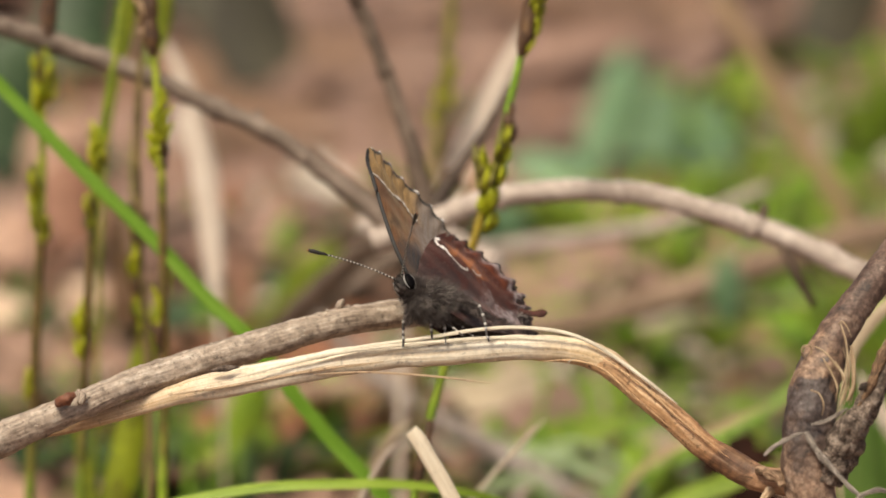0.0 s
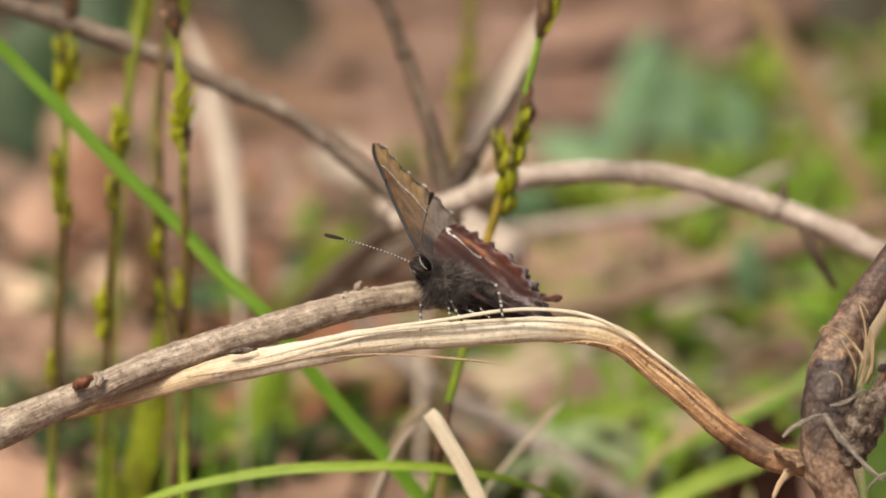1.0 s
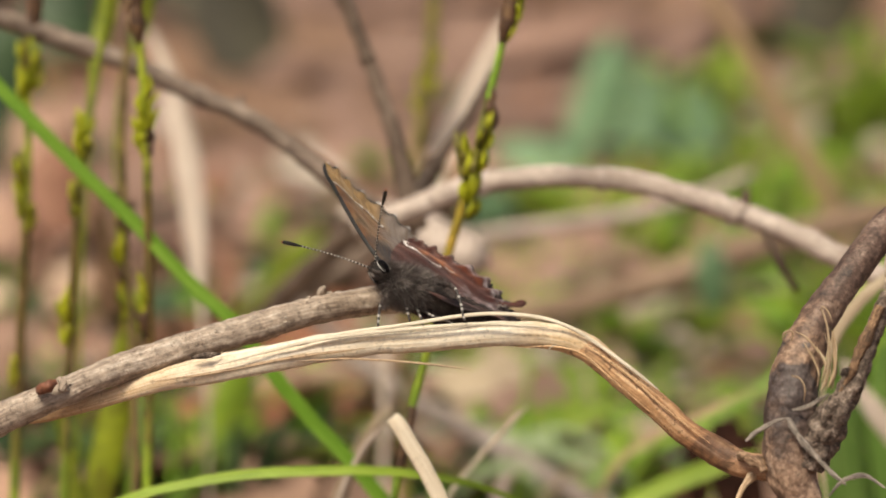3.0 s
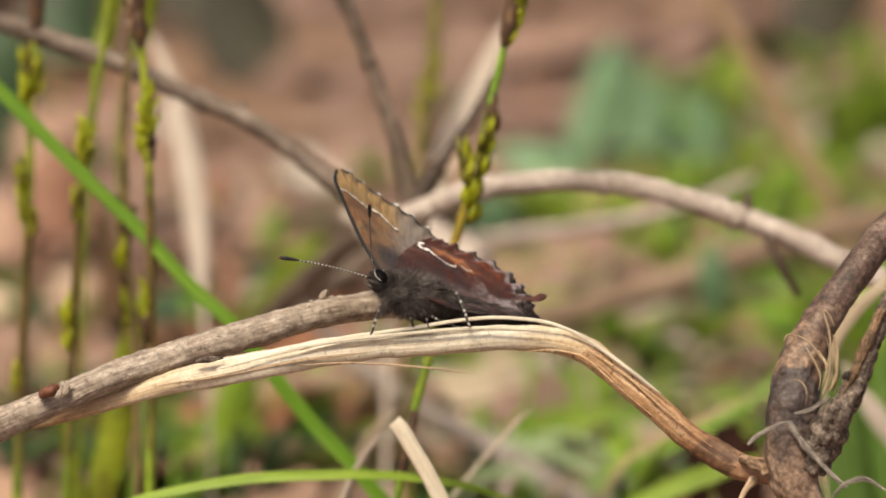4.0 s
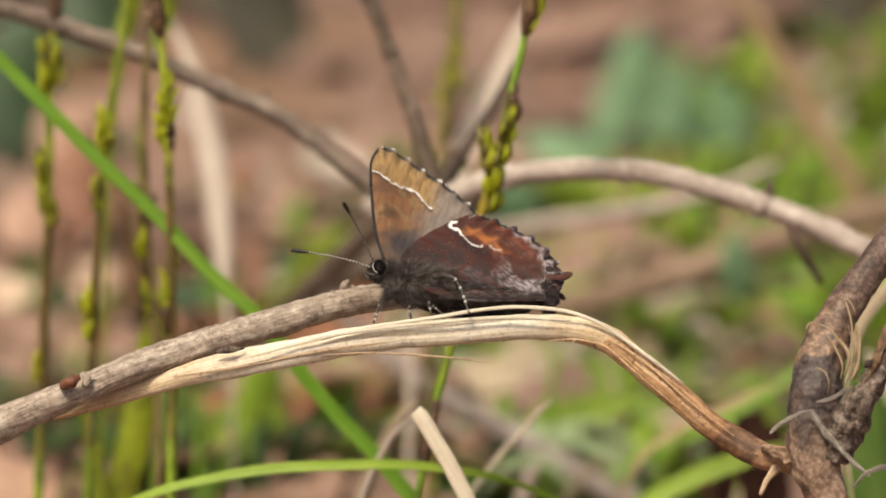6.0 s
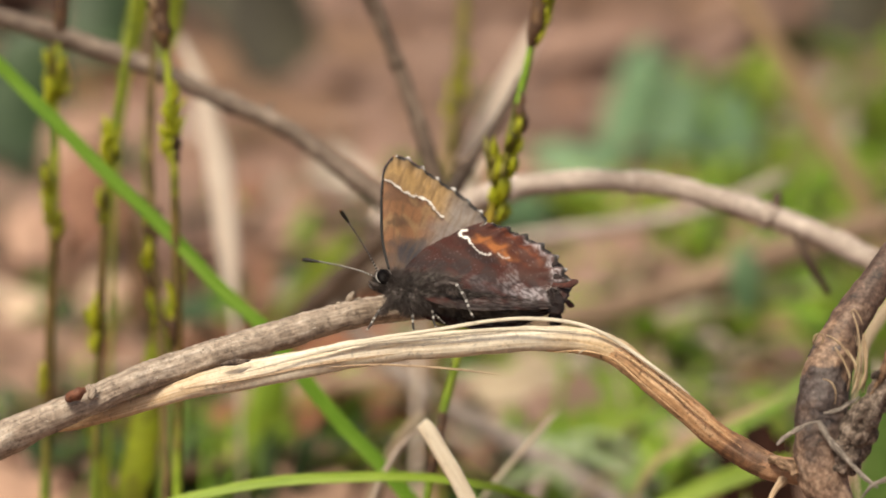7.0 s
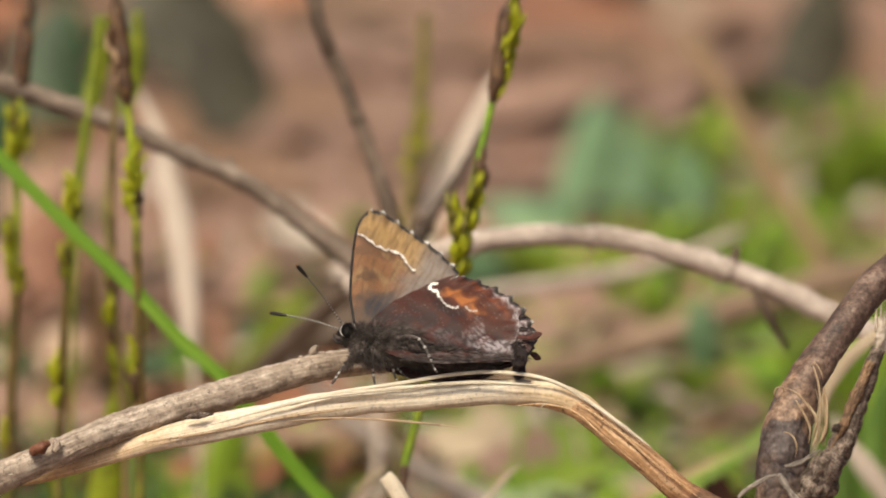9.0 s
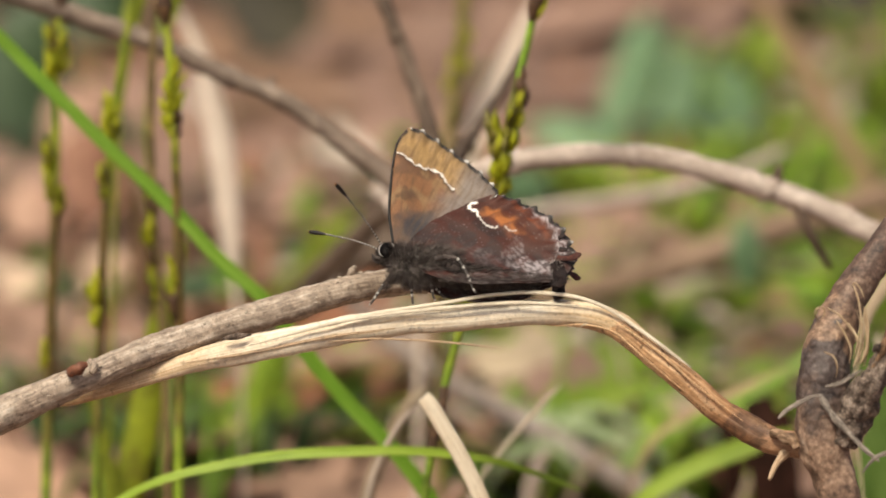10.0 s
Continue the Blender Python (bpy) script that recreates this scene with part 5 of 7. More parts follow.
tuft(36, 686, 10, 12, 34, DD, TAN, 25, width=1.6)
tuft(57, 663, 12, 16, 34, DD, TAN, 26, width=1.6)


def broad_leaf(points, widths, label, mat_=None):
    b = points[0]
    t = thing("broad_leaf", b, label, "leaf", "low green leaves")
    part("leaf_blade", sweep(points, widths, 16, len(points) * 12, flat=0.06, broad=(1, 0.2, 0), crease=0.18, rough=0.15), mat_ or BLUE_LEAF, t, at=b)
    part("midrib", sweep(points, [w * 0.08 + 0.1 for w in widths], 6, len(points) * 6), mat_ or BLUE_LEAF, t, at=b)
    return t


broad_leaf([(29.4, 776.9, 1.1), (31.1, 779.7, 8.7), (32.9, 782.6, 16.8), (34.3, 785.3, 23.9), (34.9, 787.1, 27.4)], [3.0, 5.4, 5.0, 3.0, 0.6], "upright bluish-green leaf on the floor")
broad_leaf([(38.8, 772.0, 2.2), (40.4, 774.3, 7.7), (42.0, 777.0, 14.7), (41.9, 779.9, 22.8)], [3.0, 5.0, 4.4, 0.6], "upright bluish-green leaf on the floor")
broad_leaf([(25.7, 762.1, 3.8), (19.5, 764.1, 7.7), (15.3, 765.5, 9.5), (11.7, 766.9, 10.8)], [3.0, 6.0, 5.5, 0.6], "low bluish-green leaf on the floor")
broad_leaf([(51.5, 772.0, 2.2), (51.5, 774.8, 9.7), (50.0, 777.5, 16.8), (48.5, 779.6, 21.8)], [2.5, 5.0, 4.0, 0.6], "upright bluish-green leaf on the floor")
broad_leaf([(13.1, 701.8, 9.1), (10.2, 700.6, 12.8), (8.3, 700.4, 16.3)], [3.0, 4.5, 0.6], "low green leaf on the floor")
broad_leaf([(-30.4, 639.7, 7.0), (-25.0, 637.1, 13.5), (-19.6, 635.5, 19.8), (-16.1, 635.3, 23.4)], [1.5, 2.6, 2.8, 0.8], "soft yellow-green leaf on the floor", YELLOW_GREEN)
broad_leaf([(-79.9, 772.9, 5.8), (-83.1, 775.5, 12.8), (-82.2, 778.2, 19.9), (-80.2, 780.8, 26.9), (-77.1, 782.8, 30.9)], [5.0, 9.0, 9.0, 7.0, 2.0], "dark green leaf on the floor", DARK_LEAF)
broad_leaf([(-76.0, 866.0, 8.9), (-76.1, 869.5, 15.5), (-75.1, 873.4, 23.2), (-72.9, 877.5, 32.1)], [6.0, 8.0, 8.0, 3.0], "dark green leaf on the floor", DARK_LEAF)
broad_leaf([(-57.1, 868.4, 19.3), (-54.9, 871.9, 25.9), (-52.6, 875.5, 32.5), (-51.5, 879.4, 40.2)], [6.0, 9.0, 9.0, 3.0], "dark brownish-green leaf on the floor", OLIVE_DARK)
broad_leaf([(-31.8, 834.0, 3.9), (-34.7, 836.9, 12.0), (-38.1, 840.0, 20.7), (-40.5, 844.3, 35.1)], [5.0, 7.5, 9.5, 6.0], "dark brownish-green leaf on the floor", OLIVE_DARK)
broad_leaf([(84.2, 875.8, 7.1), (83.1, 878.4, 13.9), (85.6, 881.3, 21.9), (88.1, 885.2, 34.6)], [5.0, 9.0, 9.0, 4.0], "dark brownish-green leaf on the floor", OLIVE_DARK)
broad_leaf([(42.1, 601.7, 20.1), (41.8, 600.9, 25.4), (41.2, 601.0, 30.5)], [1.8, 2.6, 0.8], "upright bluish-green leaf in the grass")
broad_leaf([(-44.1, 867.6, 15.8), (-45.4, 871.1, 22.4), (-47.3, 874.7, 29.0), (-48.0, 879.4, 40.2)], [6.0, 10.0, 10.0, 3.0], "dark brownish-green leaf on the floor", OLIVE_DARK)
broad_leaf([(36.0, 781.9, 0.6), (36.6, 784.4, 6.7), (38.3, 787.3, 14.8), (39.4, 790.4, 24.1)], [1.5, 2.4, 2.2, 0.5], "upright bluish-green leaf on the floor")
# added dark shapes: the shaded hollow under the branch
special_leaf(45, 590, 2, SHADED_GAP, "dark brown leaf shape standing in for the shaded hollow under the branch", 17, 71, 50, 20)
special_leaf(40, 587, 2, SHADED_GAP, "dark brown leaf shape standing in for the shaded hollow under the branch", 13, 78, 50, 60)
special_leaf(-71, 780, 4, RUSSET_DARK, "russet dry leaf standing on edge", 26, 72, 45, 10)
special_leaf(-23, 587, 3, LITTER[1], "russet dry leaf lying in grass", 18, 75, 35, 15)
special_leaf(-16, 622, 3, LITTER[1], "russet dry leaf lying in grass", 16, 79, 35, 75)
special_leaf(-37, 585, 3, LITTER[2], "brown dry leaf lying in grass", 34, 90, 25, 15)
special_leaf(-60, 635, 3, LITTER[2], "brown dry leaf lying in grass", 30, 91, 25, 70)
special_leaf(-62, 585, 3, LITTER[0], "tan dry leaf lying in grass", 30, 92, 25, 120)
special_leaf(-48, 596, 3, LITTER[2], "brown dry leaf lying in grass", 26, 93, 30, 30)
# two more added dark shapes for the same shaded hollow, nearer the branch
broad_leaf([(40.1, 503.2, 2.3), (38.8, 510.2, 23.8), (38.5, 511.6, 25.3), (38.2, 512.8, 26.4), (39.0, 514.1, 27.3)], [2.0, 3.4, 3.4, 2.4, 0.6], "dark brown leaf shape standing in for the shaded hollow behind the branch", SHADED_GAP)
broad_leaf([(36.5, 533.7, -7.8), (36.1, 538.9, 14.8), (35.9, 539.2, 15.9), (36.5, 539.5, 17.4)], [1.5, 2.2, 2.0, 0.8], "dark brown leaf shape standing in for the shaded hollow behind the branch", SHADED_GAP)
broad_leaf([(-61.3, 687.0, 11.5), (-62.0, 690.2, 16.6), (-62.4, 693.4, 21.7), (-61.4, 696.3, 25.5)], [3.0, 6.0, 6.0, 1.5], "russet dry leaf standing upright", RUSSET_DARK)
broad_leaf([(-71.4, 772.0, 2.2), (-71.5, 774.3, 7.7), (-71.0, 776.5, 12.6), (-70.6, 778.4, 16.6)], [4.0, 7.0, 7.0, 2.0], "tan dry leaf standing upright", LITTER[0])
special_leaf(-33, 863, 8, LITTER[2], "brown dry leaf lying flat", 70, 131, 4, 20, 0.05)
special_leaf(-25, 806, 8, LITTER[2], "brown dry leaf lying flat", 60, 132, 4, 70, 0.05)
broad_leaf([(-72.2, 686.3, 8.7), (-71.9, 689.3, 12.9), (-71.7, 692.3, 17.1)], [3.0, 5.0, 1.5], "tan dry leaf standing upright", LITTER[0])
special_leaf(-9, 819, 6, PINK_LEAF, "pinkish-brown dry leaf standing on edge", 60, 94, 25, 15)
special_leaf(-22, 746, 8, PALE_LITTER, "bleached dry leaf with ragged lobes", 13, 95, 50, 25)
special_leaf(-25, 755, 10, PALE_LITTER, "bleached dry leaf with ragged lobes", 10, 96, 60, 95)
special_leaf(-28, 746, 6, PALE_LITTER, "bleached dry leaf with ragged lobes", 15, 97, 65, 20)
special_leaf(-30, 740, 4, PALE_LITTER, "bleached dry leaf with ragged lobes", 12, 98, 60, 130)
# added dark shape for a shaded gap between the leaves
special_leaf(-60, 603, 2, SHADED_GAP, "dark brown leaf shape standing in for a shaded gap in the litter", 13, 77, 40, 15)
for k, (x, y) in enumerate(((-26, 833), (-10, 869), (7, 901), (-38, 869), (-21, 921), (-3, 957), (18, 851), (15, 957), (-47, 790), (-36, 746), (-58, 719), (45, 957), (27, 907), (8, 816))):
    special_leaf(x, y, 5, (PINK_LEAF, LITTER[2])[k % 4 == 3], "broad pinkish-brown dry leaf lying tilted", 95, 80 + k, 1 + 2 * (k % 3), 40 * k, 0.03)


for k, (x, y, m) in enumerate(((10, 593, DEAD_BLADE), (19, 587, PINK_LEAF), (28, 596, YELLOW_GREEN), (15, 615, PINK_LEAF), (24, 625, YELLOW_GREEN), (5, 612, YELLOW_GREEN), (33, 582, DEAD_BLADE), (-7, 587, DEAD_BLADE))):
    special_leaf(x, y, 6, m, ("bleached dead leaf lying in grass", "pinkish-brown dry leaf lying in grass", "pale green leaf lying in grass")[(DEAD_BLADE, PINK_LEAF, YELLOW_GREEN).index(m)], 22, 120 + k, 45, 25 * k)


def leaf_crumbs():
    """Small broken leaves, bark and moss between the larger leaves: browns under the sedges, greener on the other side.
    The near-black brown ones put shaded gaps into the colour.
    """
    r = random.Random(77)
    mats = [LITTER[0], RUSSET_DARK, LITTER[2], PINK_LEAF, PALE_LITTER, SHADED_GAP, DARK_LEAF, YELLOW_GREEN, GRASS, DEEP_GRASS]
    brown, green = (3, 5, 6, 5, 1, 4, 4, 0, 1, 2), (1, 1, 3, 2, 2, 3, 4, 6, 5, 4)
    verts, faces, uvs, index = [], [], [], []
    for k in range(1500):
        y = 562 + 300 * r.random() ** 1.7
        x = r.uniform(-0.13, 0.13) * y
        m = Matrix.Translation((x, y, r.uniform(0, 9))) @ Euler((r.uniform(-0.9, 0.9), r.uniform(-0.9, 0.9), r.uniform(0, 6.3))).to_matrix().to_4x4()
        ln, wd, cu = r.uniform(4, 13), r.uniform(0.12, 0.4), r.uniform(-0.4, 0.6)
        lush = smooth(-0.02, 0.03, x / y) * smooth(720, 640, y) if x < 0.075 * y else 1.0
        pick = r.choices(range(10), green if r.random() < max(lush, smooth(620, 590, y) * 0.45) else brown)[0]
        o = len(verts)
        for i in range(6):
            s = i / 5
            h = ln * wd * math.sin(math.pi * (0.08 + 0.86 * s)) * (1 + 0.25 * math.sin(s * 13 + k))
            for q in (-1, 0, 1):
                verts.append(tuple(m @ Vector(((s - 0.5) * ln, q * h, 1 + cu * h * q * q + cu * ln * 0.5 * (s - 0.5) ** 2))))
                uvs.append((s * ln, q * h))
        for i in range(5):
            for q in range(2):
                b = o + i * 3 + q
                faces.append((b, b + 1, b + 4, b + 3))
                index.append(pick)
    ob = build("leaf_crumbs", verts, faces, mats, uvs=uvs)
    ob.data.polygons.foreach_set("material_index", index)
    ob.modifiers.new("thickness", "SOLIDIFY").thickness = 0.0002
    return tagged(ob, "small broken dry leaves and moss between the litter", "leaf litter", kind="stuff")


leaf_crumbs()


def leaf_litter():
    """The litter that goes on all round, past the leaves that can be told apart."""
    r = random.Random(12)
    verts, faces, uvs, index = [], [], [], []
    for k in range(2600):
        a, d = r.uniform(0, 2 * math.pi), 350 + 3200 * r.random() ** 1.4
        x, y = d * math.cos(a), 700 + d * math.sin(a)
        if 480 < y < 1700 and abs(x) < 0.18 * y:
            continue
        m = Matrix.Translation((x, y, r.uniform(-2, 6))) @ Euler((r.uniform(-0.3, 0.3), r.uniform(-0.3, 0.3), r.uniform(0, 6.3))).to_matrix().to_4x4()
        ln, cu = r.uniform(35, 75), r.uniform(0.1, 0.5)
        o = len(verts)
        for i in range(6):
            s = i / 5
            h = ln * 0.3 * math.sin(math.pi * (0.06 + 0.88 * s)) * (1 + 0.2 * math.sin(s * 17 + k))
            for q in (-1, 0, 1):
                verts.append(tuple(m @ Vector(((s - 0.5) * ln, q * h, 2 + cu * h * 0.6 * q * q))))
                uvs.append((s * ln, q * h))
        for i in range(5):
            for q in range(2):
                b = o + i * 3 + q
                faces.append((b, b + 1, b + 4, b + 3))
                index.append(r.choice((0, 0, 1, 2, 3)))
    ob = build("leaf_litter", verts, faces, LITTER, uvs=uvs)
    ob.data.polygons.foreach_set("material_index", index)
    ob.modifiers.new("thickness", "SOLIDIFY").thickness = 0.0003
    return tagged(ob, "brown and tan dry leaves covering the woodland floor", "leaf litter", kind="stuff")


leaf_litter()



# ---- the butterfly: x forward, y its left, z up through the closed wings ----
def wing_material(name, sheen, tint):
    m = bpy.data.materials.new(name)
    m.use_nodes = True
    n, l = m.node_tree.nodes, m.node_tree.links
    at = n.new("ShaderNodeAttribute")
    at.attribute_name = "scales"
    tc = n.new("ShaderNodeTexCoord")
    ns = n.new("ShaderNodeTexNoise")
    ns.inputs["Scale"].default_value = 9000
    ns.inputs["Detail"].default_value = 2
    l.new(tc.outputs["Object"], ns.inputs["Vector"])
    mr = n.new("ShaderNodeMapRange")
    mr.inputs["To Min"].default_value, mr.inputs["To Max"].default_value = 0.55, 1.45
    l.new(ns.outputs[0], mr.inputs["Value"])
    hs = n.new("ShaderNodeHueSaturation")
    l.new(mr.outputs[0], hs.inputs["Value"])
    l.new(at.outputs["Color"], hs.inputs["Color"])
    b = n["Principled BSDF"]
    l.new(hs.outputs[0], b.inputs["Base Color"])
    b.inputs["Roughness"].default_value = 0.6
    b.inputs["Specular IOR Level"].default_value = 0.25
    b.inputs["Sheen Weight"].default_value = sheen
    b.inputs["Sheen Roughness"].default_value = 0.35
    b.inputs["Sheen Tint"].default_value = (*tint, 1)
    bp = n.new("ShaderNodeBump")
    bp.inputs["Strength"].default_value = 0.5
    bp.inputs["Distance"].default_value = 0.00005
    l.new(ns.outputs[0], bp.inputs["Height"])
    l.new(bp.outputs[0], b.inputs["Normal"])
    return m


FORE_SCALES = wing_material("forewing_scales", 0.22, (0.9, 0.72, 0.5))
HIND_SCALES = wing_material("hindwing_scales", 0.55, (0.9, 0.56, 0.47))
FORE = [(-8, 12), (-14, 60), (-11, 112), (-4, 165), (6, 202), (22, 222), (46, 218), (76, 202), (106, 180), (136, 155), (161, 132), (180, 110), (150, 78), (90, 42), (40, 12), (10, 2)]
HIND = [(2, -6), (48, 42), (100, 74), (150, 97), (182, 104), (212, 95), (246, 78), (276, 55), (300, 30), (310, 8), (312, -10), (300, -30), (280, -44), (240, -50), (195, -52), (150, -55), (100, -52), (55, -40)]


def chart(u, v):
    """From the flat wing chart to millimetres in the wing plane."""
    return -0.6044 - 0.05773 * u + 0.0077 * v, -1.304 + 0.0029 * u + 0.07388 * v


def mix(a, b, t):
    t = min(1.0, max(0.0, t))
    return tuple(x + (y - x) * t for x, y in zip(a, b))


def near_line(u, v, pts):
    """Distance to a broken line and the side of it (positive: outward)."""
    best, sign, run = 1e9, 1, 0
    for (a, b), (c, d) in zip(pts, pts[1:]):
        t = max(0, min(1, ((u - a) * (c - a) + (v - b) * (d - b)) / ((c - a) ** 2 + (d - b) ** 2)))
        du, dv = u - a - t * (c - a), v - b - t * (d - b)
        q = math.hypot(du, dv)
        if q < best:
            best, sign, run = q, (1 if (c - a) * dv - (d - b) * du > 0 else -1), t
    return best, sign


FORE_LINE = [(2, 178), (12, 174), (22, 166), (34, 158), (48, 154), (62, 153), (76, 147), (86, 139), (89, 130), (96, 122), (101, 116)]
HIND_LINE = [(140, 88), (130, 86), (127, 78), (132, 73), (140, 72), (144, 62), (148, 54), (156, 46), (166, 42), (178, 43)]
HIND_LINE_2 = [(190, 43), (198, 38), (210, 38)]


def n2(u, v, f, k=0.0):
    return noise.noise(Vector((u * f, v * f, k)))


def veins(u, v, root, angles):
    """How near a point lies to one of the veins that fan out from a root (0 to 1)."""
    a = math.degrees(math.atan2(v - root[1], u - root[0]))
    r = math.hypot(u - root[0], v - root[1])
    return max(smooth(2.4, 0.6, abs(a - k) * r * 0.01745) for k in angles)


def fore_colour(u, v, s, r):
    wu, wv = u + 3.0 * n2(u, v, 0.12, 1), v + 3.2 * n2(u, v, 0.11, 4) + 3.0 * abs(math.sin(u * 0.21 + 0.6))
    d, side = near_line(wu, wv, FORE_LINE)
    gold, rust, grey, dark = (0.31, 0.19, 0.08), (0.19, 0.09, 0.043), (0.185, 0.155, 0.14), (0.026, 0.027, 0.034)
    c = mix(rust, gold, 0.5 + 0.5 * side * smooth(0, 5, d)) if u + v > 60 and d < 60 else (gold if side > 0 and v > 90 else rust)
    c = mix(c, (0.10, 0.05, 0.03), smooth(-0.05, 0.4, n2(u * 0.6, v, 0.045, 3)) * (0.3 if side > 0 else 0.75))
    c = mix(c, (0.24, 0.15, 0.075), smooth(0.0, 0.4, n2(u, v * 0.7, 0.05, 33)) * (0.2 if side > 0 else 0.6))
    c = mix(c, grey, smooth(60, 128, u - (v - 110) * 0.75 + 14 * n2(u, v, 0.035, 2)) * 0.92)
    c = mix(c, dark, smooth(46, 10, math.hypot((u - 34) * 0.8, (v - 40) * 0.9) + 16 * n2(u, v, 0.06, 6)) * 0.95)
    c = mix(c, (0.09, 0.062, 0.05), smooth(60, 25, v) * smooth(24, 4, u) * 0.7)
    streak = n2(u * 0.9 - v * 0.45, (u * 0.45 + v * 0.9) * 0.22, 0.16, 3)
    c = mix(c, (0.06, 0.032, 0.02), smooth(15, 5, math.hypot((u - 17) * 0.6, v - 100) + 8 * n2(u, v, 0.1, 12)) * 0.7)
    c = mix(c, (0.10, 0.055, 0.028), smooth(-0.1, 0.5, streak) * (0.5 if side > 0 else 0.4))
    c = mix(c, (0.075, 0.045, 0.028), veins(u, v, (0, -10), (38, 46, 54, 62, 70, 78, 85)) * 0.35 * smooth(-0.3, 0.3, n2(u, v, 0.04, 21)))
    c = mix(c, (0.07, 0.05, 0.04), smooth(0.12, 0.0, 1 - r) * 0.4)
    if side < 0 and d < 9:
        c = mix(c, (0.05, 0.022, 0.012), smooth(9, 2.5, d) * 0.8)
    if d < 3.0 and s < 2:
        c = mix((0.70, 0.66, 0.61), c, smooth(0.6, 2.3, d + 1.6 * n2(u, v, 0.14, 7)))
    return c


def hind_colour(u, v, s, r):
    base, red, orange, frost = (0.030, 0.017, 0.016), (0.070, 0.021, 0.012), (0.36, 0.125, 0.038), (0.42, 0.37, 0.38)
    wu, wv = u + 2.0 * n2(u, v, 0.2, 1), v + 2.0 * n2(u, v, 0.2, 4)
    d, side = near_line(wu, wv, HIND_LINE)
    c = mix(base, red, smooth(25, 90, v + 20 * n2(u, v, 0.03, 1)) * 0.8)
    c = mix(c, red, smooth(150, 215, u) * smooth(-15, 30, v) * 0.9)
    patch = math.hypot((u - 186) * 0.42, (v - 57) * 0.9 + (u - 186) * 0.35) + 9 * n2(u, v, 0.07)
    c = mix(c, (0.20, 0.05, 0.016), smooth(0.0, 0.35, n2(u * 0.7 + v * 0.7, (u - v) * 0.3, 0.06, 15)) * smooth(120, 170, u) * smooth(10, 40, v) * 0.5)
    c = mix(c, orange, smooth(19, 7, patch) * 0.9)
    c = mix(c, (0.022, 0.009, 0.008), smooth(30, 8, near_line(u, v, HIND_LINE)[0]) * (0.75 if near_line(u, v, HIND_LINE)[1] < 0 else 0.0) * smooth(120, 140, u + 0.4 * v - 20))
    c = mix(c, (0.055, 0.013, 0.008), smooth(-0.1, 0.3, n2(u * 0.8, v * 1.2, 0.055, 2)) * 0.75)
    c = mix(c, (0.045, 0.014, 0.010), veins(u, v, (0, -30), (8, 15, 22, 29, 36, 42)) * 0.5)
    streaks = n2(u * 0.8 + v * 0.8, (v - u) * 0.35, 0.22, 5)
    fine = n2(u, v, 0.45, 17)
    for cu, cv, ru, rv, lean, k in ((262, 58, 26, 12, -0.75, 0.9), (290, 22, 15, 28, -0.2, 0.95), (244, -24, 44, 15, -0.05, 0.8), (206, 4, 18, 16, 0.4, 0.35), (152, -6, 30, 14, -0.3, 0.15)):
        q = math.hypot((u - cu) / ru, (v - cv - lean * (u - cu)) / rv) + 0.75 * n2(u, v, 0.09, cu)
        c = mix(c, frost, smooth(1.3, 0.45, q) * k * (0.15 + 0.75 * smooth(-0.2, 0.2, streaks + 0.5 * fine)))
    c = mix(c, (0.22, 0.18, 0.18), smooth(0.45, 0.6, n2(u, v, 0.42, 11)) * 0.4)
    c = mix(c, (0.17, 0.14, 0.135), smooth(-24, -40, v) * smooth(-0.1, 0.3, n2(u * 0.25, v, 0.3, 19)) * smooth(80, 150, u) * 0.6)
    if d < 4.4:
        hook = u < 143
        bright = 0.85 if hook else 0.62
        c = mix((bright, bright * 0.93, bright * 0.86), c, smooth(1.7 if hook else 0.3, 3.8 if hook else 1.7, d + 1.2 * n2(u, v, 0.3, 27)))
    d2, _ = near_line(wu, wv, HIND_LINE_2)
    if d2 < 2.4:
        c = mix((0.42, 0.34, 0.30), c, smooth(0.5, 2.2, d2))
    return c


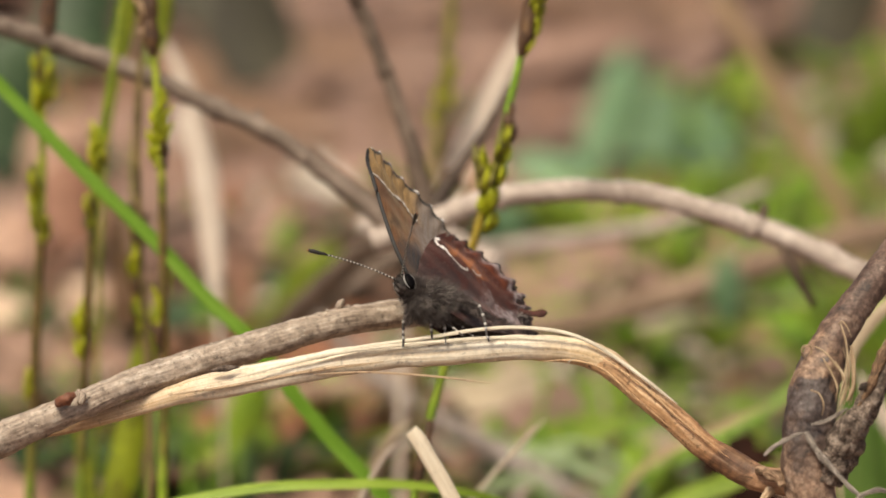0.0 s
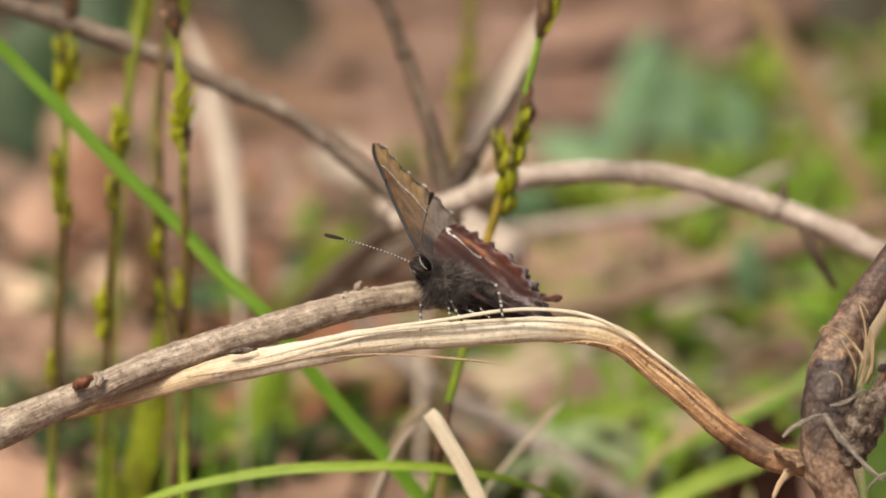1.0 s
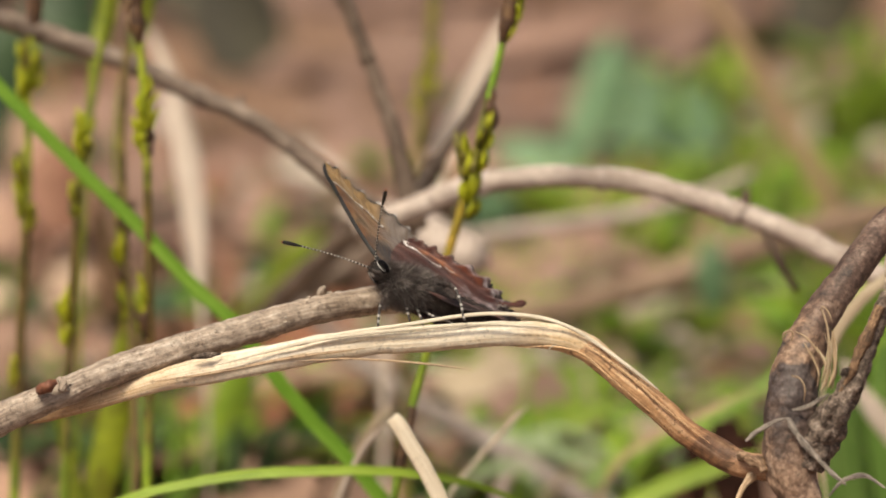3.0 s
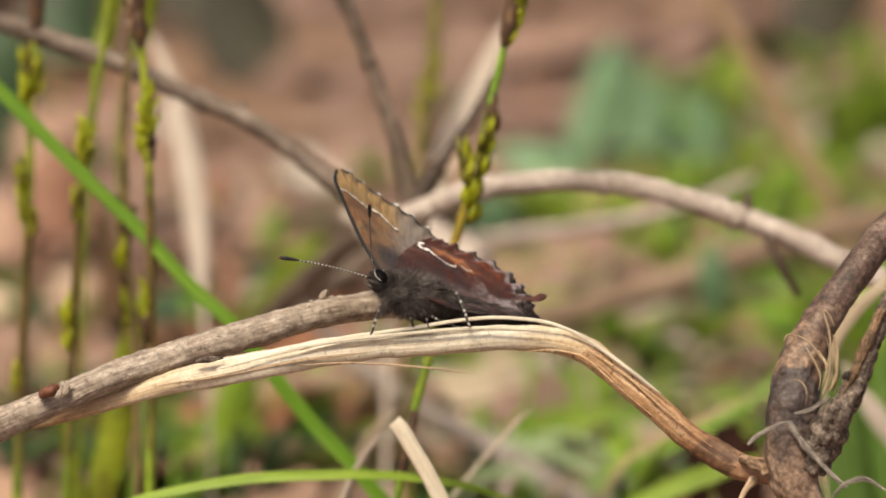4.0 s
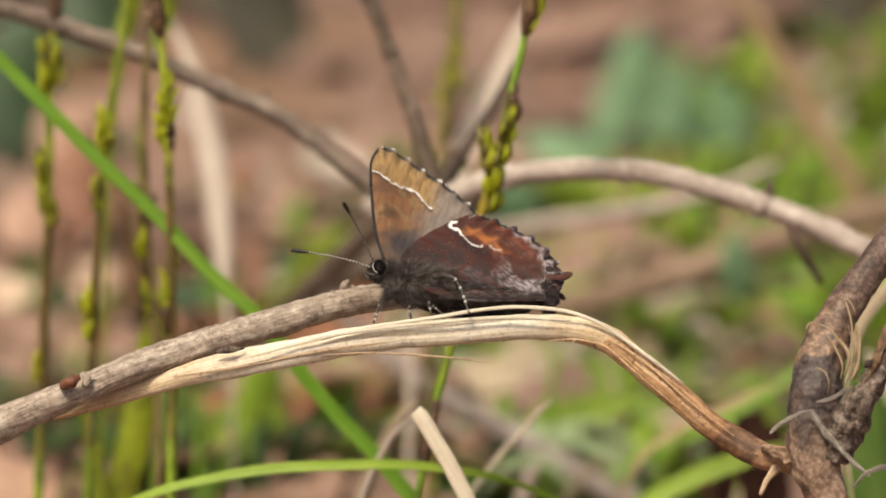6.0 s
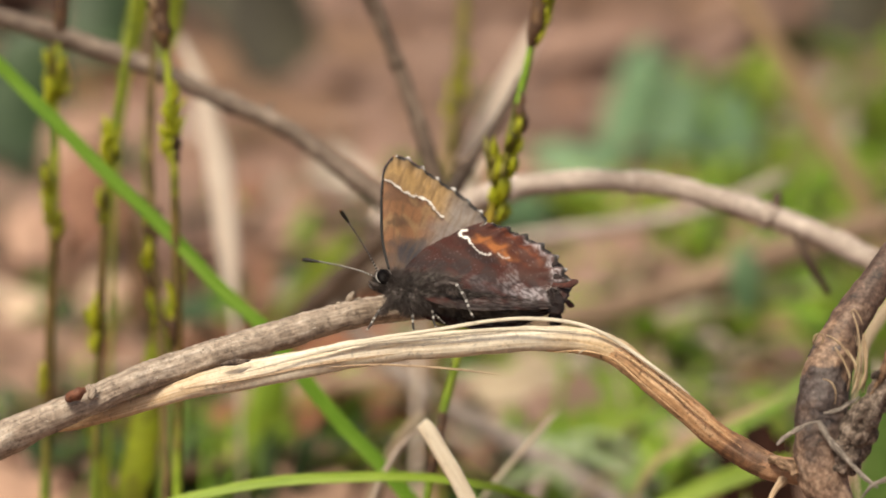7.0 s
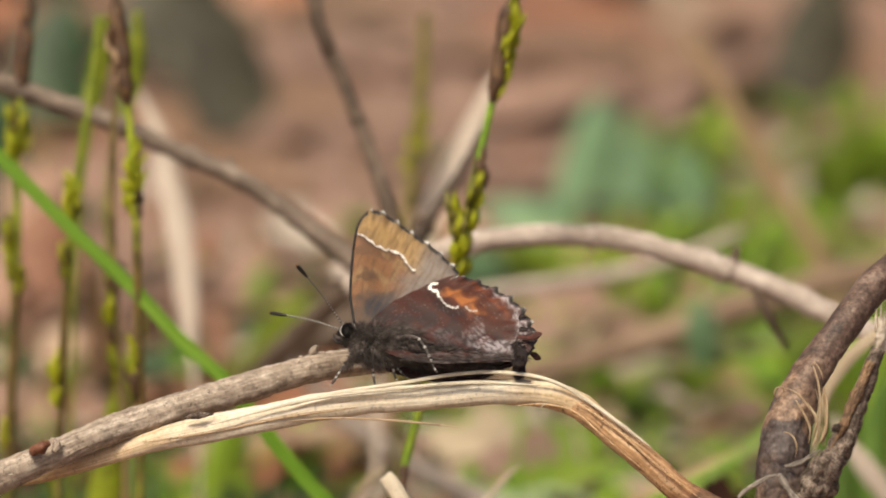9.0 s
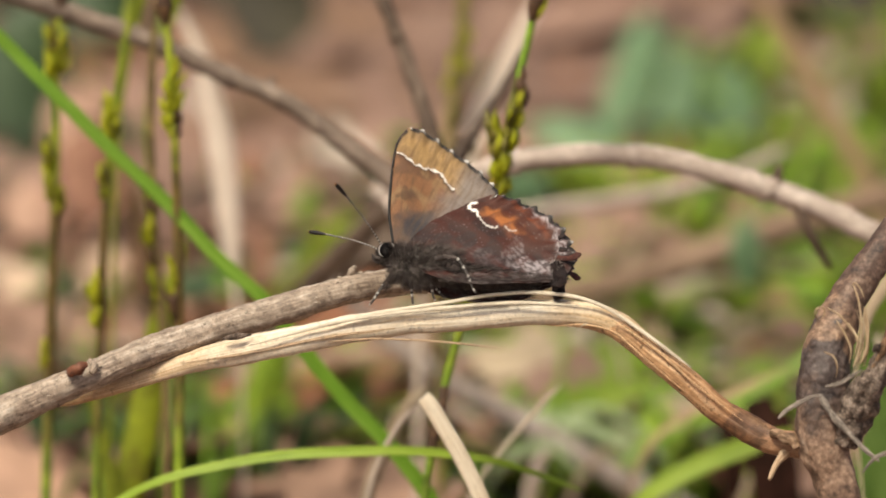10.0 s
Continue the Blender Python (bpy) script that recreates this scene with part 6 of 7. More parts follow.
def wing(name, outline, colour, lift, flip, margin, parent, label):
    """A wing sheet grown from its root: rays to the outline, scalloped and chequered along the margin, puffed over the abdomen."""
    na, nr = 210, 120
    rim = curve_through([(u, v, 0) for u, v in outline] + [(*outline[0], 0)], na)[:, :2]
    root = np.array(outline[0], float)
    verts, faces, cols = [], [], []
    lo, hi = margin
    for i in range(na):
        f = i / (na - 1) * len(outline)
        edge = smooth(lo, lo + 0.6, f) * smooth(hi, hi - 0.6, f)
        wave = math.sin((f - lo) * 2 * math.pi * 1.15)
        for j in range(nr):
            r = (j / (nr - 1)) ** 0.8
            reach = r * (1 + edge * (0.008 if outline is FORE else 0.015) * (abs(wave) * 2 - 1) * smooth(0.93, 1.0, r))
            u, v = root + (rim[i] - root) * reach
            c = colour(u, v, 0, r if edge > 0.1 or f > 0.2 and f < lo else 0)
            if edge > 0.3 and r > 0.966:
                white = smooth(0.45, 0.95, wave + 0.9 * n2(u, v, 0.25) - (0.2 if outline is FORE else 0.5)) * smooth(0.975, 0.985, r)
                c = mix(c, mix((0.03, 0.025, 0.024), (0.72, 0.68, 0.64), white), smooth(0.966, 0.976, r))
            if 0.5 < f < lo and r > 0.95 and outline is FORE:
                c = mix(c, (0.03, 0.026, 0.026), smooth(0.95, 0.97, r))
            x, z = chart(u, v)
            puff = lift + 1.3 * smooth(-0.8, -4.4, z) * smooth(-17.5, -13, x) + 0.10 * math.sin(u * 0.05) * r + 0.05 * math.sin(v * 0.16 + u * 0.1) * r
            puff += edge * smooth(0.82, 1.0, r) * (0.16 + (0.20 if outline is FORE else 0.30) * wave)
            mid = 0.35 * smooth(-3.0, 0.5, x) * smooth(16, 10, z) - 0.7 * smooth(0.5, -5.5, x) * smooth(2.5, 6.0, z)
            z -= 0.77 * (puff - 0.15) * smooth(0.0, -3.0, z)
            z += 0.6 * smooth(1.0, -8.0, x) * smooth(0.0, 5.0, z)
            verts.append((x, mid - puff if flip else mid + puff, z))
            cols.append((*c, 1))
    for i in range(na - 1):
        for j in range(nr - 1):
            a = i * nr + j
            q = (a, a + 1, a + nr + 1, a + nr)
            faces.append(q if flip else q[::-1])
    ob = build(name, verts, faces, FORE_SCALES if outline is FORE else HIND_SCALES, parent, label, colors=cols)
    so = ob.modifiers.new("thickness", "SOLIDIFY")
    so.thickness = 0.00003
    return ob


def fur(centre, radii, count, length, seed, back=0.7, keep=None):
    """Many fine tapering hairs that lie back along a rounded body."""
    r = random.Random(seed)
    verts, faces = [], []
    while len(faces) < count:
        d = Vector((r.gauss(0, 1), r.gauss(0, 1), r.gauss(0, 1))).normalized()
        if keep and not keep(d) or noise.noise(d * 4.0 + Vector((seed, 0, 0))) < r.uniform(-0.6, 0.1):
            continue
        p = Vector([centre[i] + d[i] * radii[i] * 0.97 for i in range(3)])
        w = (d + Vector((-back, 0, -0.25)) + Vector((r.gauss(0, 0.3), r.gauss(0, 0.3), r.gauss(0, 0.3)))).normalized() * length * r.uniform(0.5, 1.3)
        s = w.cross(Vector((r.gauss(0, 1), r.gauss(0, 1), r.gauss(0, 1)))).normalized() * 0.028
        o = len(verts)
        verts += [tuple(p - s), tuple(p + s), tuple(p + w)]
        faces.append((o, o + 1, o + 2))
    return verts, faces, [(0, 0)] * len(verts)


def rings(points, radii, sides=14, n=40, rough=0.0):
    return sweep(points, radii, sides, n, rough=rough)


FUR = [material("grey_brown_fur", [(0.25, (0.028, 0.02, 0.018)), (0.5, (0.074, 0.056, 0.05)), (0.75, (0.19, 0.15, 0.135))], scale=0.9, fine=8.0, rough=0.7, bump=0.0),
       material("pale_fur", [(0.3, (0.13, 0.11, 0.10)), (0.7, (0.36, 0.31, 0.285))], scale=0.6, rough=0.7, bump=0.0)]
FUR_DARK = material("dark_fur", [(0.25, (0.014, 0.009, 0.008)), (0.5, (0.036, 0.025, 0.021)), (0.75, (0.12, 0.098, 0.088))], scale=0.9, fine=8.0, rough=0.7, bump=0.0)
SKIN = material("dark_cuticle", [(0.3, (0.02, 0.016, 0.014)), (0.7, (0.07, 0.055, 0.048))], scale=1.5, rough=0.6, bump=0.2)
EYE = plain("eye_black", (0.004, 0.003, 0.003), rough=0.5, spec=0.06)
EYE_RIM = plain("eye_rim_white", (0.40, 0.37, 0.35), rough=0.8)
RINGED = banded("ringed_antenna", (0.02, 0.016, 0.014), (0.50, 0.47, 0.42), 0.38, 0.36)
LEG = banded("ringed_leg", (0.05, 0.04, 0.036), (0.38, 0.35, 0.32), 1.05, 0.27)
CLUB = plain("club_black", (0.012, 0.010, 0.009), rough=0.5)
CLUB_TIP = plain("club_tip_orange", (0.25, 0.11, 0.05), rough=0.6)

butterfly = thing("butterfly", (0, 0, 0), "small brown hairstreak butterfly with closed wings, perched on the stalk", "butterfly")
wing("forewing", FORE, fore_colour, 0.06, False, (5.0, 11.6), butterfly, "golden-brown forewing with a white line")
wing("forewing", FORE, fore_colour, 0.06, True, (5.0, 11.6), butterfly, "golden-brown forewing with a white line")
wing("hindwing", HIND, hind_colour, 0.20, False, (4.0, 10.6), butterfly, "reddish-brown frosted hindwing with a white hook mark")
wing("hindwing", HIND, hind_colour, 0.20, True, (4.0, 10.6), butterfly, "reddish-brown frosted hindwing with a white hook mark")
TAIL = material("dark_red_scales", [(0.35, (0.010, 0.006, 0.006)), (0.6, (0.022, 0.011, 0.010)), (0.8, (0.07, 0.022, 0.015))], scale=2.0, rough=0.8, bump=0.3)
TAIL_RED = material("red_brown_scales", [(0.35, (0.03, 0.010, 0.008)), (0.7, (0.10, 0.028, 0.018))], scale=2.0, rough=0.8, bump=0.3)
for sd in (1, -1):
    part("tail_lobe", sweep([(-16.6, 0.25 * sd, -1.6), (-17.1, 0.4 * sd, -2.6), (-17.3, 0.6 * sd, -3.7), (-17.25, 0.85 * sd, -4.6), (-17.0, 1.0 * sd, -5.3)], [0.5, 0.65, 0.6, 0.7, 0.3], 20, 44, flat=0.5, broad=(1, 0, 0), rough=0.5, seed=sd + 3),
         TAIL, butterfly, "dark ragged tail lobe")
    part("tail_scales", joined([fur((-17.1, 0.5 * sd, -3.0), (0.5, 0.35, 1.2), 420, 0.45, 40 + sd, back=0.3), fur((-17.15, 0.9 * sd, -4.6), (0.6, 0.35, 0.6), 420, 0.4, 50 + sd, back=0.2)]), TAIL, butterfly)
    part("lobe_frost", fur((-16.8, 0.5 * sd, -2.2), (0.6, 0.35, 0.6), 120, 0.5, 60 + sd, back=0.4), FUR[1], butterfly, "pale grey scales at the tail lobe")

part("thorax", ball((-3.3, 0, -2.8), (3.0, 1.8, 1.75), 18, 0.08), SKIN, butterfly)
part("thorax_fur", fur((-3.3, 0, -2.8), (3.0, 1.8, 1.75), 5200, 1.15, 1, keep=lambda d: d.z < 0.8), FUR[0], butterfly, "shaggy grey-brown fur")
part("breast_fur", fur((-3.0, 0, -3.5), (2.5, 1.7, 1.5), 2600, 1.0, 4, back=0.4, keep=lambda d: d.z < 0.3), FUR[0], butterfly, "shaggy grey-brown fur under the breast")
part("thorax_fur", fur((-3.2, 0, -2.9), (3.0, 1.8, 1.75), 1800, 1.3, 2, keep=lambda d: d.z < 0.5), FUR[1], butterfly, "pale longer hairs")
part("thorax_fur", fur((-4.6, 0, -2.4), (2.6, 1.35, 1.6), 1200, 1.5, 3, back=1.4, keep=lambda d: d.z > -0.3), FUR[0], butterfly, "long hairs over the wing roots")
for cx, cy, cz in ((-1.0, 0.9, -4.0), (-0.9, -0.5, -3.9), (-2.6, 1.2, -4.2), (-2.8, -0.6, -4.3), (-4.4, 1.5, -3.7), (-4.4, -1.0, -4.1)):
    part("coxa_fur", joined([fur((cx, cy, cz), (0.4, 0.35, 0.45), 260, 0.6, int(cx * 10 + cy * 100), back=0.2)]), FUR[1 if cy > 0 else 0], butterfly)
part("abdomen", sweep([(-4.5, 0, -3.4), (-7, 0, -4.0), (-10, 0, -4.3), (-13, 0, -4.3), (-15.6, 0, -3.9)], [1.4, 1.35, 1.15, 0.9, 0.3], 22, 60, rough=0.05), SKIN, butterfly)
part("abdomen_fur", joined([fur((-7.2 - 2.5 * k, 0, -4.0 - 0.15 * k), (2.6, 1.4 - 0.12 * k, 1.35 - 0.15 * k), 2600, 0.9, 10 + k, back=1.8) for k in range(3)]), FUR_DARK, butterfly, "short dark fur")


def hem(seed, sd):
    """Hairs along the lower edge of a hindwing."""
    r = random.Random(seed)
    verts, faces = [], []
    for k in range(520):
        q = r.random()
        u = 70 + 225 * q
        x, z = chart(u, -52 + 14 * q * q + r.uniform(-4, 9))
        y = (0.25 + 1.5 * smooth(-17.5, -13, x)) * sd
        p = Vector((x, y, z - 0.95 * smooth(-17.5, -13, x)))
        w = Vector((-r.uniform(0.4, 1.2), sd * r.uniform(-0.05, 0.2), -r.uniform(0.0, 0.7))) * r.uniform(0.4, 1.1)
        e = w.cross(Vector((0, 1, 0.3))).normalized() * 0.03
        o = len(verts)
        verts += [tuple(p - e), tuple(p + e), tuple(p + w)]
        faces.append((o, o + 1, o + 2))
    return verts, faces, [(0, 0)] * len(verts)


for sd in (1, -1):
    part("wing_hem", hem(31 + sd, sd), FUR_DARK, butterfly, "grey hairs along the hindwing edge")
    part("costa", sweep([(chart(u, v)[0], 0.08 * sd + 0.35 * smooth(-3.0, 0.5, chart(u, v)[0]) * smooth(16, 10, chart(u, v)[1]), chart(u, v)[1]) for u, v in FORE[:6]], [0.13, 0.14, 0.14, 0.13, 0.11, 0.05], 8, 50), CLUB, butterfly, "dark leading edge of the forewing")
    part("tail", sweep([(-16.9, 0.35 * sd, -1.1), (-17.5, 0.7 * sd, -1.35), (-18.2, 1.2 * sd, -1.6), (-18.8, 1.65 * sd, -1.68), (-19.3, 1.95 * sd, -1.62)], [0.36, 0.26, 0.3, 0.48, 0.2], 14, 30, flat=0.4, broad=(0.2, 0, 1), rough=0.25, seed=sd), TAIL_RED, butterfly, "dark red-tipped tail")
    for k in range(4):
        part("margin_tooth", sweep([(-17.1 + 0.1 * k, 0.26 * sd, -0.6 + 0.8 * k), (-17.7 + 0.2 * k, 0.4 * sd, -0.75 + 0.85 * k), (-18.1 + 0.2 * k, 0.55 * sd, -0.8 + 0.9 * k)], [0.36, 0.3, 0.08], 10, 12, flat=0.35, broad=(0.3, 0, 1), rough=0.4, seed=k), TAIL, butterfly)


head = part("head", ball((0.35, 0, -1.75), (1.05, 0.95, 1.1), 14, 0.05), SKIN, butterfly)
part("head_fur", fur((0.3, 0, -1.8), (1.05, 0.9, 1.1), 1700, 0.55, 21, back=0.1, keep=lambda d: abs(d.y) < 0.7), FUR_DARK, head)
for sd in (1, -1):
    part("eye", ball((0.5, 0.66 * sd, -1.75), (0.68, 0.5, 0.98), 18), EYE, head, "glossy black eye")
    for lo, hi in ((-1.2, 0.9), (2.0, 4.3)):
        arc = [(0.47 + 0.78 * math.cos(a), (0.82 - 0.06 * math.cos(a)) * sd, -1.75 + 0.98 * math.sin(a)) for a in np.linspace(lo, hi, 9)]
        part("eye_rim", sweep(arc, [0.015, 0.03, 0.045, 0.05, 0.05, 0.045, 0.035, 0.025, 0.01], 8, 30, rough=0.4), EYE_RIM, head, "white scales round the eye")
    part("palp", sweep([(0.9, 0.28 * sd, -2.6), (1.5, 0.28 * sd, -2.5), (2.0, 0.24 * sd, -2.0)], [0.24, 0.22, 0.05], 10, 18, rough=0.3), FUR_DARK, head)
part("collar_fur", fur((-0.8, 0, -2.2), (1.0, 1.3, 1.3), 2200, 0.9, 23, back=0.5), FUR[0], butterfly)


def antenna(label):
    """Ringed shaft along x from its root, with a black club."""
    root = thing("antenna", (0, 0, 0), label, "")
    del root["label"]
    line = [(0, 0, 0), (2.5, 0, 0.30), (5, 0, 0.36), (7.7, 0, 0.22), (9.5, 0, 0)]
    part("shaft", sweep(line[:4], [0.10, 0.075, 0.075, 0.09], 10, 60), RINGED, root)
    part("club", sweep([(7.4, 0, 0.24), (8.0, 0, 0.18), (8.8, 0, 0.1), (9.4, 0, 0.03)], [0.09, 0.18, 0.22, 0.16], 12, 24), CLUB, root, "black club")
    part("club_tip", sweep([(9.3, 0, 0.04), (9.6, 0, 0)], [0.16, 0.05], 10, 8), CLUB_TIP, root)
    root.parent = butterfly
    return root


def leg(length, knee, share=0.38):
    """Hip at the root, foot out along x; the knee rises along z."""
    root = thing("leg", (0, 0, 0), "", "")
    k = (length * share, 0, knee)
    j = (length * 0.74, 0, knee * 0.42)
    part("femur", sweep([(0, 0, 0), (length * share * 0.5, 0, knee * 0.6), k], [0.32, 0.33, 0.2], 10, 24, rough=0.25), FUR[0], root, "furry grey-brown thigh")
    part("femur_fur", fur((length * 0.19, 0, knee * 0.5), (length * 0.22, 0.3, 0.36), 620, 0.6, int(length * 100), back=-0.4), FUR[0], root)
    part("tibia", sweep([k, (length * (share + 0.74) * 0.5, 0, knee * 0.78), j], [0.19, 0.17, 0.14], 10, 24, rough=0.2), LEG, root)
    part("tarsus", sweep([j, (length * 0.9, 0, knee * 0.1), (length, 0, 0)], [0.14, 0.12, 0.10], 10, 24, rough=0.15), LEG, root)
    root.parent = butterfly
    return root


antenna_right, antenna_left = antenna("a"), antenna("b")
leg_fr, leg_fl = leg(4.33, 0.9), leg(4.13, 0.9)
leg_ml, leg_mr = leg(4.33, 1.0), leg(3.74, 1.0)
leg_hl, leg_hr = leg(5.60, 1.5, 0.3), leg(3.96, 1.1)


def motions():
    """The butterfly tilts and turns on the stalk, steps forward and settles; its legs and feelers follow."""
    base = slant_blade.location.copy()
    walk(slant_blade, [(t, pose(base.x, base.y, base.z - d * MM)) for t, d in ((0.0, 0.99), (0.5, 0.80), (1.0, 0.59), (5.0, 0.49), (8.0, 0.32), (10.0, 0.2))])
    for stem in (sedge_a, sedge_b, sedge_c, sedge_d):
        base = stem.location.copy()
        walk(stem, [(t, pose(base.x, base.y, base.z, 0, a, 0)) for t, a in ((0.0, 0.02), (0.5, 0.24), (1.0, 0.3), (4.0, 0.26), (7.5, 0.12), (10.0, 0.12))])
    walk(butterfly, [
    (0.00, pose(-0.00402, 0.41622, 0.07156, 41.033, -20.930, -136.626)),
    (0.50, pose(-0.00409, 0.41754, 0.07106, 42.056, -20.106, -137.091)),
    (1.00, pose(-0.00428, 0.41769, 0.07097, 47.888, -22.181, -136.751)),
    (1.50, pose(-0.00433, 0.41784, 0.07089, 50.471, -23.186, -135.656)),
    (2.00, pose(-0.00440, 0.41744, 0.07089, 52.162, -23.714, -134.162)),
    (2.50, pose(-0.00452, 0.41778, 0.07085, 54.013, -23.510, -135.191)),
    (2.70, pose(-0.00477, 0.41783, 0.07093, 55.924, -24.221, -137.132)),
    (4.00, pose(-0.00500, 0.41681, 0.07062, 57.426, -15.875, -149.818)),
    (4.50, pose(-0.00512, 0.41712, 0.07064, 57.475, -16.438, -149.914)),
    (5.00, pose(-0.00515, 0.41758, 0.07048, 59.038, -15.971, -151.685)),
    (5.50, pose(-0.00540, 0.41924, 0.07018, 54.569, -11.592, -162.012)),
    (6.00, pose(-0.00657, 0.41943, 0.07008, 53.514, -7.136, -171.335)),
    (6.20, pose(-0.00649, 0.41969, 0.07020, 55.961, -5.885, -175.947)),
    (7.50, pose(-0.00675, 0.42067, 0.06999, 51.813, -4.580, -178.655)),
    (8.00, pose(-0.00652, 0.41987, 0.07018, 52.744, -3.030, 176.986)),
    (8.50, pose(-0.00641, 0.41988, 0.07020, 53.508, -3.278, 176.675)),
    (9.00, pose(-0.00633, 0.41989, 0.07021, 53.243, -3.297, 176.405)),
    (9.50, pose(-0.00632, 0.41991, 0.07028, 52.903, -3.404, 176.202)),
    (10.00, pose(-0.00630, 0.41992, 0.07028, 52.865, -3.567, 176.350)),
    ])
    walk(leg_fr, [
    (0.00, pose(-0.00090, -0.00050, -0.00390, -16.067, 38.819, -96.937)),
    (0.50, pose(-0.00090, -0.00050, -0.00390, -5.958, 50.679, -74.823)),
    (1.00, pose(-0.00090, -0.00050, -0.00390, -10.508, 42.562, -84.620)),
    (1.50, pose(-0.00090, -0.00050, -0.00390, -11.118, 38.127, -86.287)),
    (2.00, pose(-0.00090, -0.00050, -0.00390, -14.236, 29.856, -93.619)),
    (2.50, pose(-0.00090, -0.00050, -0.00390, -13.692, 30.620, -92.360)),
    (4.00, pose(-0.00090, -0.00050, -0.00390, -6.804, 14.158, -77.046)),
    (4.50, pose(-0.00090, -0.00050, -0.00390, -6.678, 18.675, -77.019)),
    (5.00, pose(-0.00090, -0.00050, -0.00390, -4.766, 21.834, -73.165)),
    (5.50, pose(-0.00090, -0.00050, -0.00390, 4.357, 42.643, -54.733)),
    (6.00, pose(-0.00090, -0.00050, -0.00390, 7.457, 48.294, -48.935)),
    (6.20, pose(-0.00090, -0.00050, -0.00390, 13.264, 37.671, -35.947)),
    (7.50, pose(-0.00090, -0.00050, -0.00390, 23.090, 51.028, -18.013)),
    (8.00, pose(-0.00090, -0.00050, -0.00390, 17.992, 45.766, -27.088)),
    (9.00, pose(-0.00090, -0.00050, -0.00390, 17.812, 45.047, -27.298)),
    (10.00, pose(-0.00090, -0.00050, -0.00390, 17.917, 45.880, -27.275)),
    ])
    walk(leg_fl, [
    (0.00, pose(-0.00100, 0.00090, -0.00400, 21.713, 39.778, -134.311)),
    (0.50, pose(-0.00100, 0.00090, -0.00400, 63.594, 58.556, -127.736)),
    (1.00, pose(-0.00100, 0.00090, -0.00400, 23.731, 50.452, -126.147)),
    (1.50, pose(-0.00100, 0.00090, -0.00400, 14.126, 47.826, -123.286)),
    (2.00, pose(-0.00100, 0.00090, -0.00400, 11.822, 39.633, -125.569)),
    (2.50, pose(-0.00100, 0.00090, -0.00400, 11.387, 40.754, -124.774)),
    (4.00, pose(-0.00100, 0.00090, -0.00400, 12.288, 26.076, -131.484)),
    (4.50, pose(-0.00100, 0.00090, -0.00400, 15.096, 29.862, -133.418)),
    (5.00, pose(-0.00100, 0.00090, -0.00400, 15.950, 33.321, -132.606)),
    (5.50, pose(-0.00100, 0.00090, -0.00400, -21.640, 45.128, -103.451)),
    (6.00, pose(-0.00100, 0.00090, -0.00400, 18.555, 41.943, -129.756)),
    (6.20, pose(-0.00100, 0.00090, -0.00400, 3.907, 39.326, -119.505)),
    (7.50, pose(-0.00100, 0.00090, -0.00400, 45.413, 52.487, -137.166)),
    (8.00, pose(-0.00100, 0.00090, -0.00400, 11.936, 40.351, -125.362)),
    (9.00, pose(-0.00100, 0.00090, -0.00400, 8.738, 40.321, -122.926)),
    (10.00, pose(-0.00100, 0.00090, -0.00400, 9.399, 41.151, -123.155)),
    ])
    walk(leg_ml, [
    (0.00, pose(-0.00260, 0.00160, -0.00410, 21.881, 50.314, -125.387)),
    (0.50, pose(-0.00260, 0.00160, -0.00410, -152.922, 67.402, -109.828)),
    (1.00, pose(-0.00260, 0.00160, -0.00410, -55.142, 59.312, -111.971)),
    (1.50, pose(-0.00260, 0.00160, -0.00410, -38.811, 56.556, -109.253)),
    (2.00, pose(-0.00260, 0.00160, -0.00410, -7.811, 49.393, -113.370)),
    (2.50, pose(-0.00260, 0.00160, -0.00410, -9.790, 49.722, -112.653)),
    (4.00, pose(-0.00260, 0.00160, -0.00410, 10.859, 32.184, -127.524)),
    (4.50, pose(-0.00260, 0.00160, -0.00410, 14.333, 35.924, -129.511)),
    (5.00, pose(-0.00260, 0.00160, -0.00410, 14.837, 38.744, -128.536)),
    (5.50, pose(-0.00260, 0.00160, -0.00410, -7.406, 46.783, -112.856)),
    (6.00, pose(-0.00260, 0.00160, -0.00410, 19.660, 36.865, -134.464)),
    (6.20, pose(-0.00260, 0.00160, -0.00410, 9.388, 31.515, -126.174)),
    (7.50, pose(-0.00260, 0.00160, -0.00410, 29.921, 41.897, -141.209)),
    (8.00, pose(-0.00260, 0.00160, -0.00410, 11.236, 29.059, -129.065)),
    (9.00, pose(-0.00260, 0.00160, -0.00410, 9.353, 28.875, -126.921)),
    (10.00, pose(-0.00260, 0.00160, -0.00410, 9.735, 29.680, -127.117)),
    ])
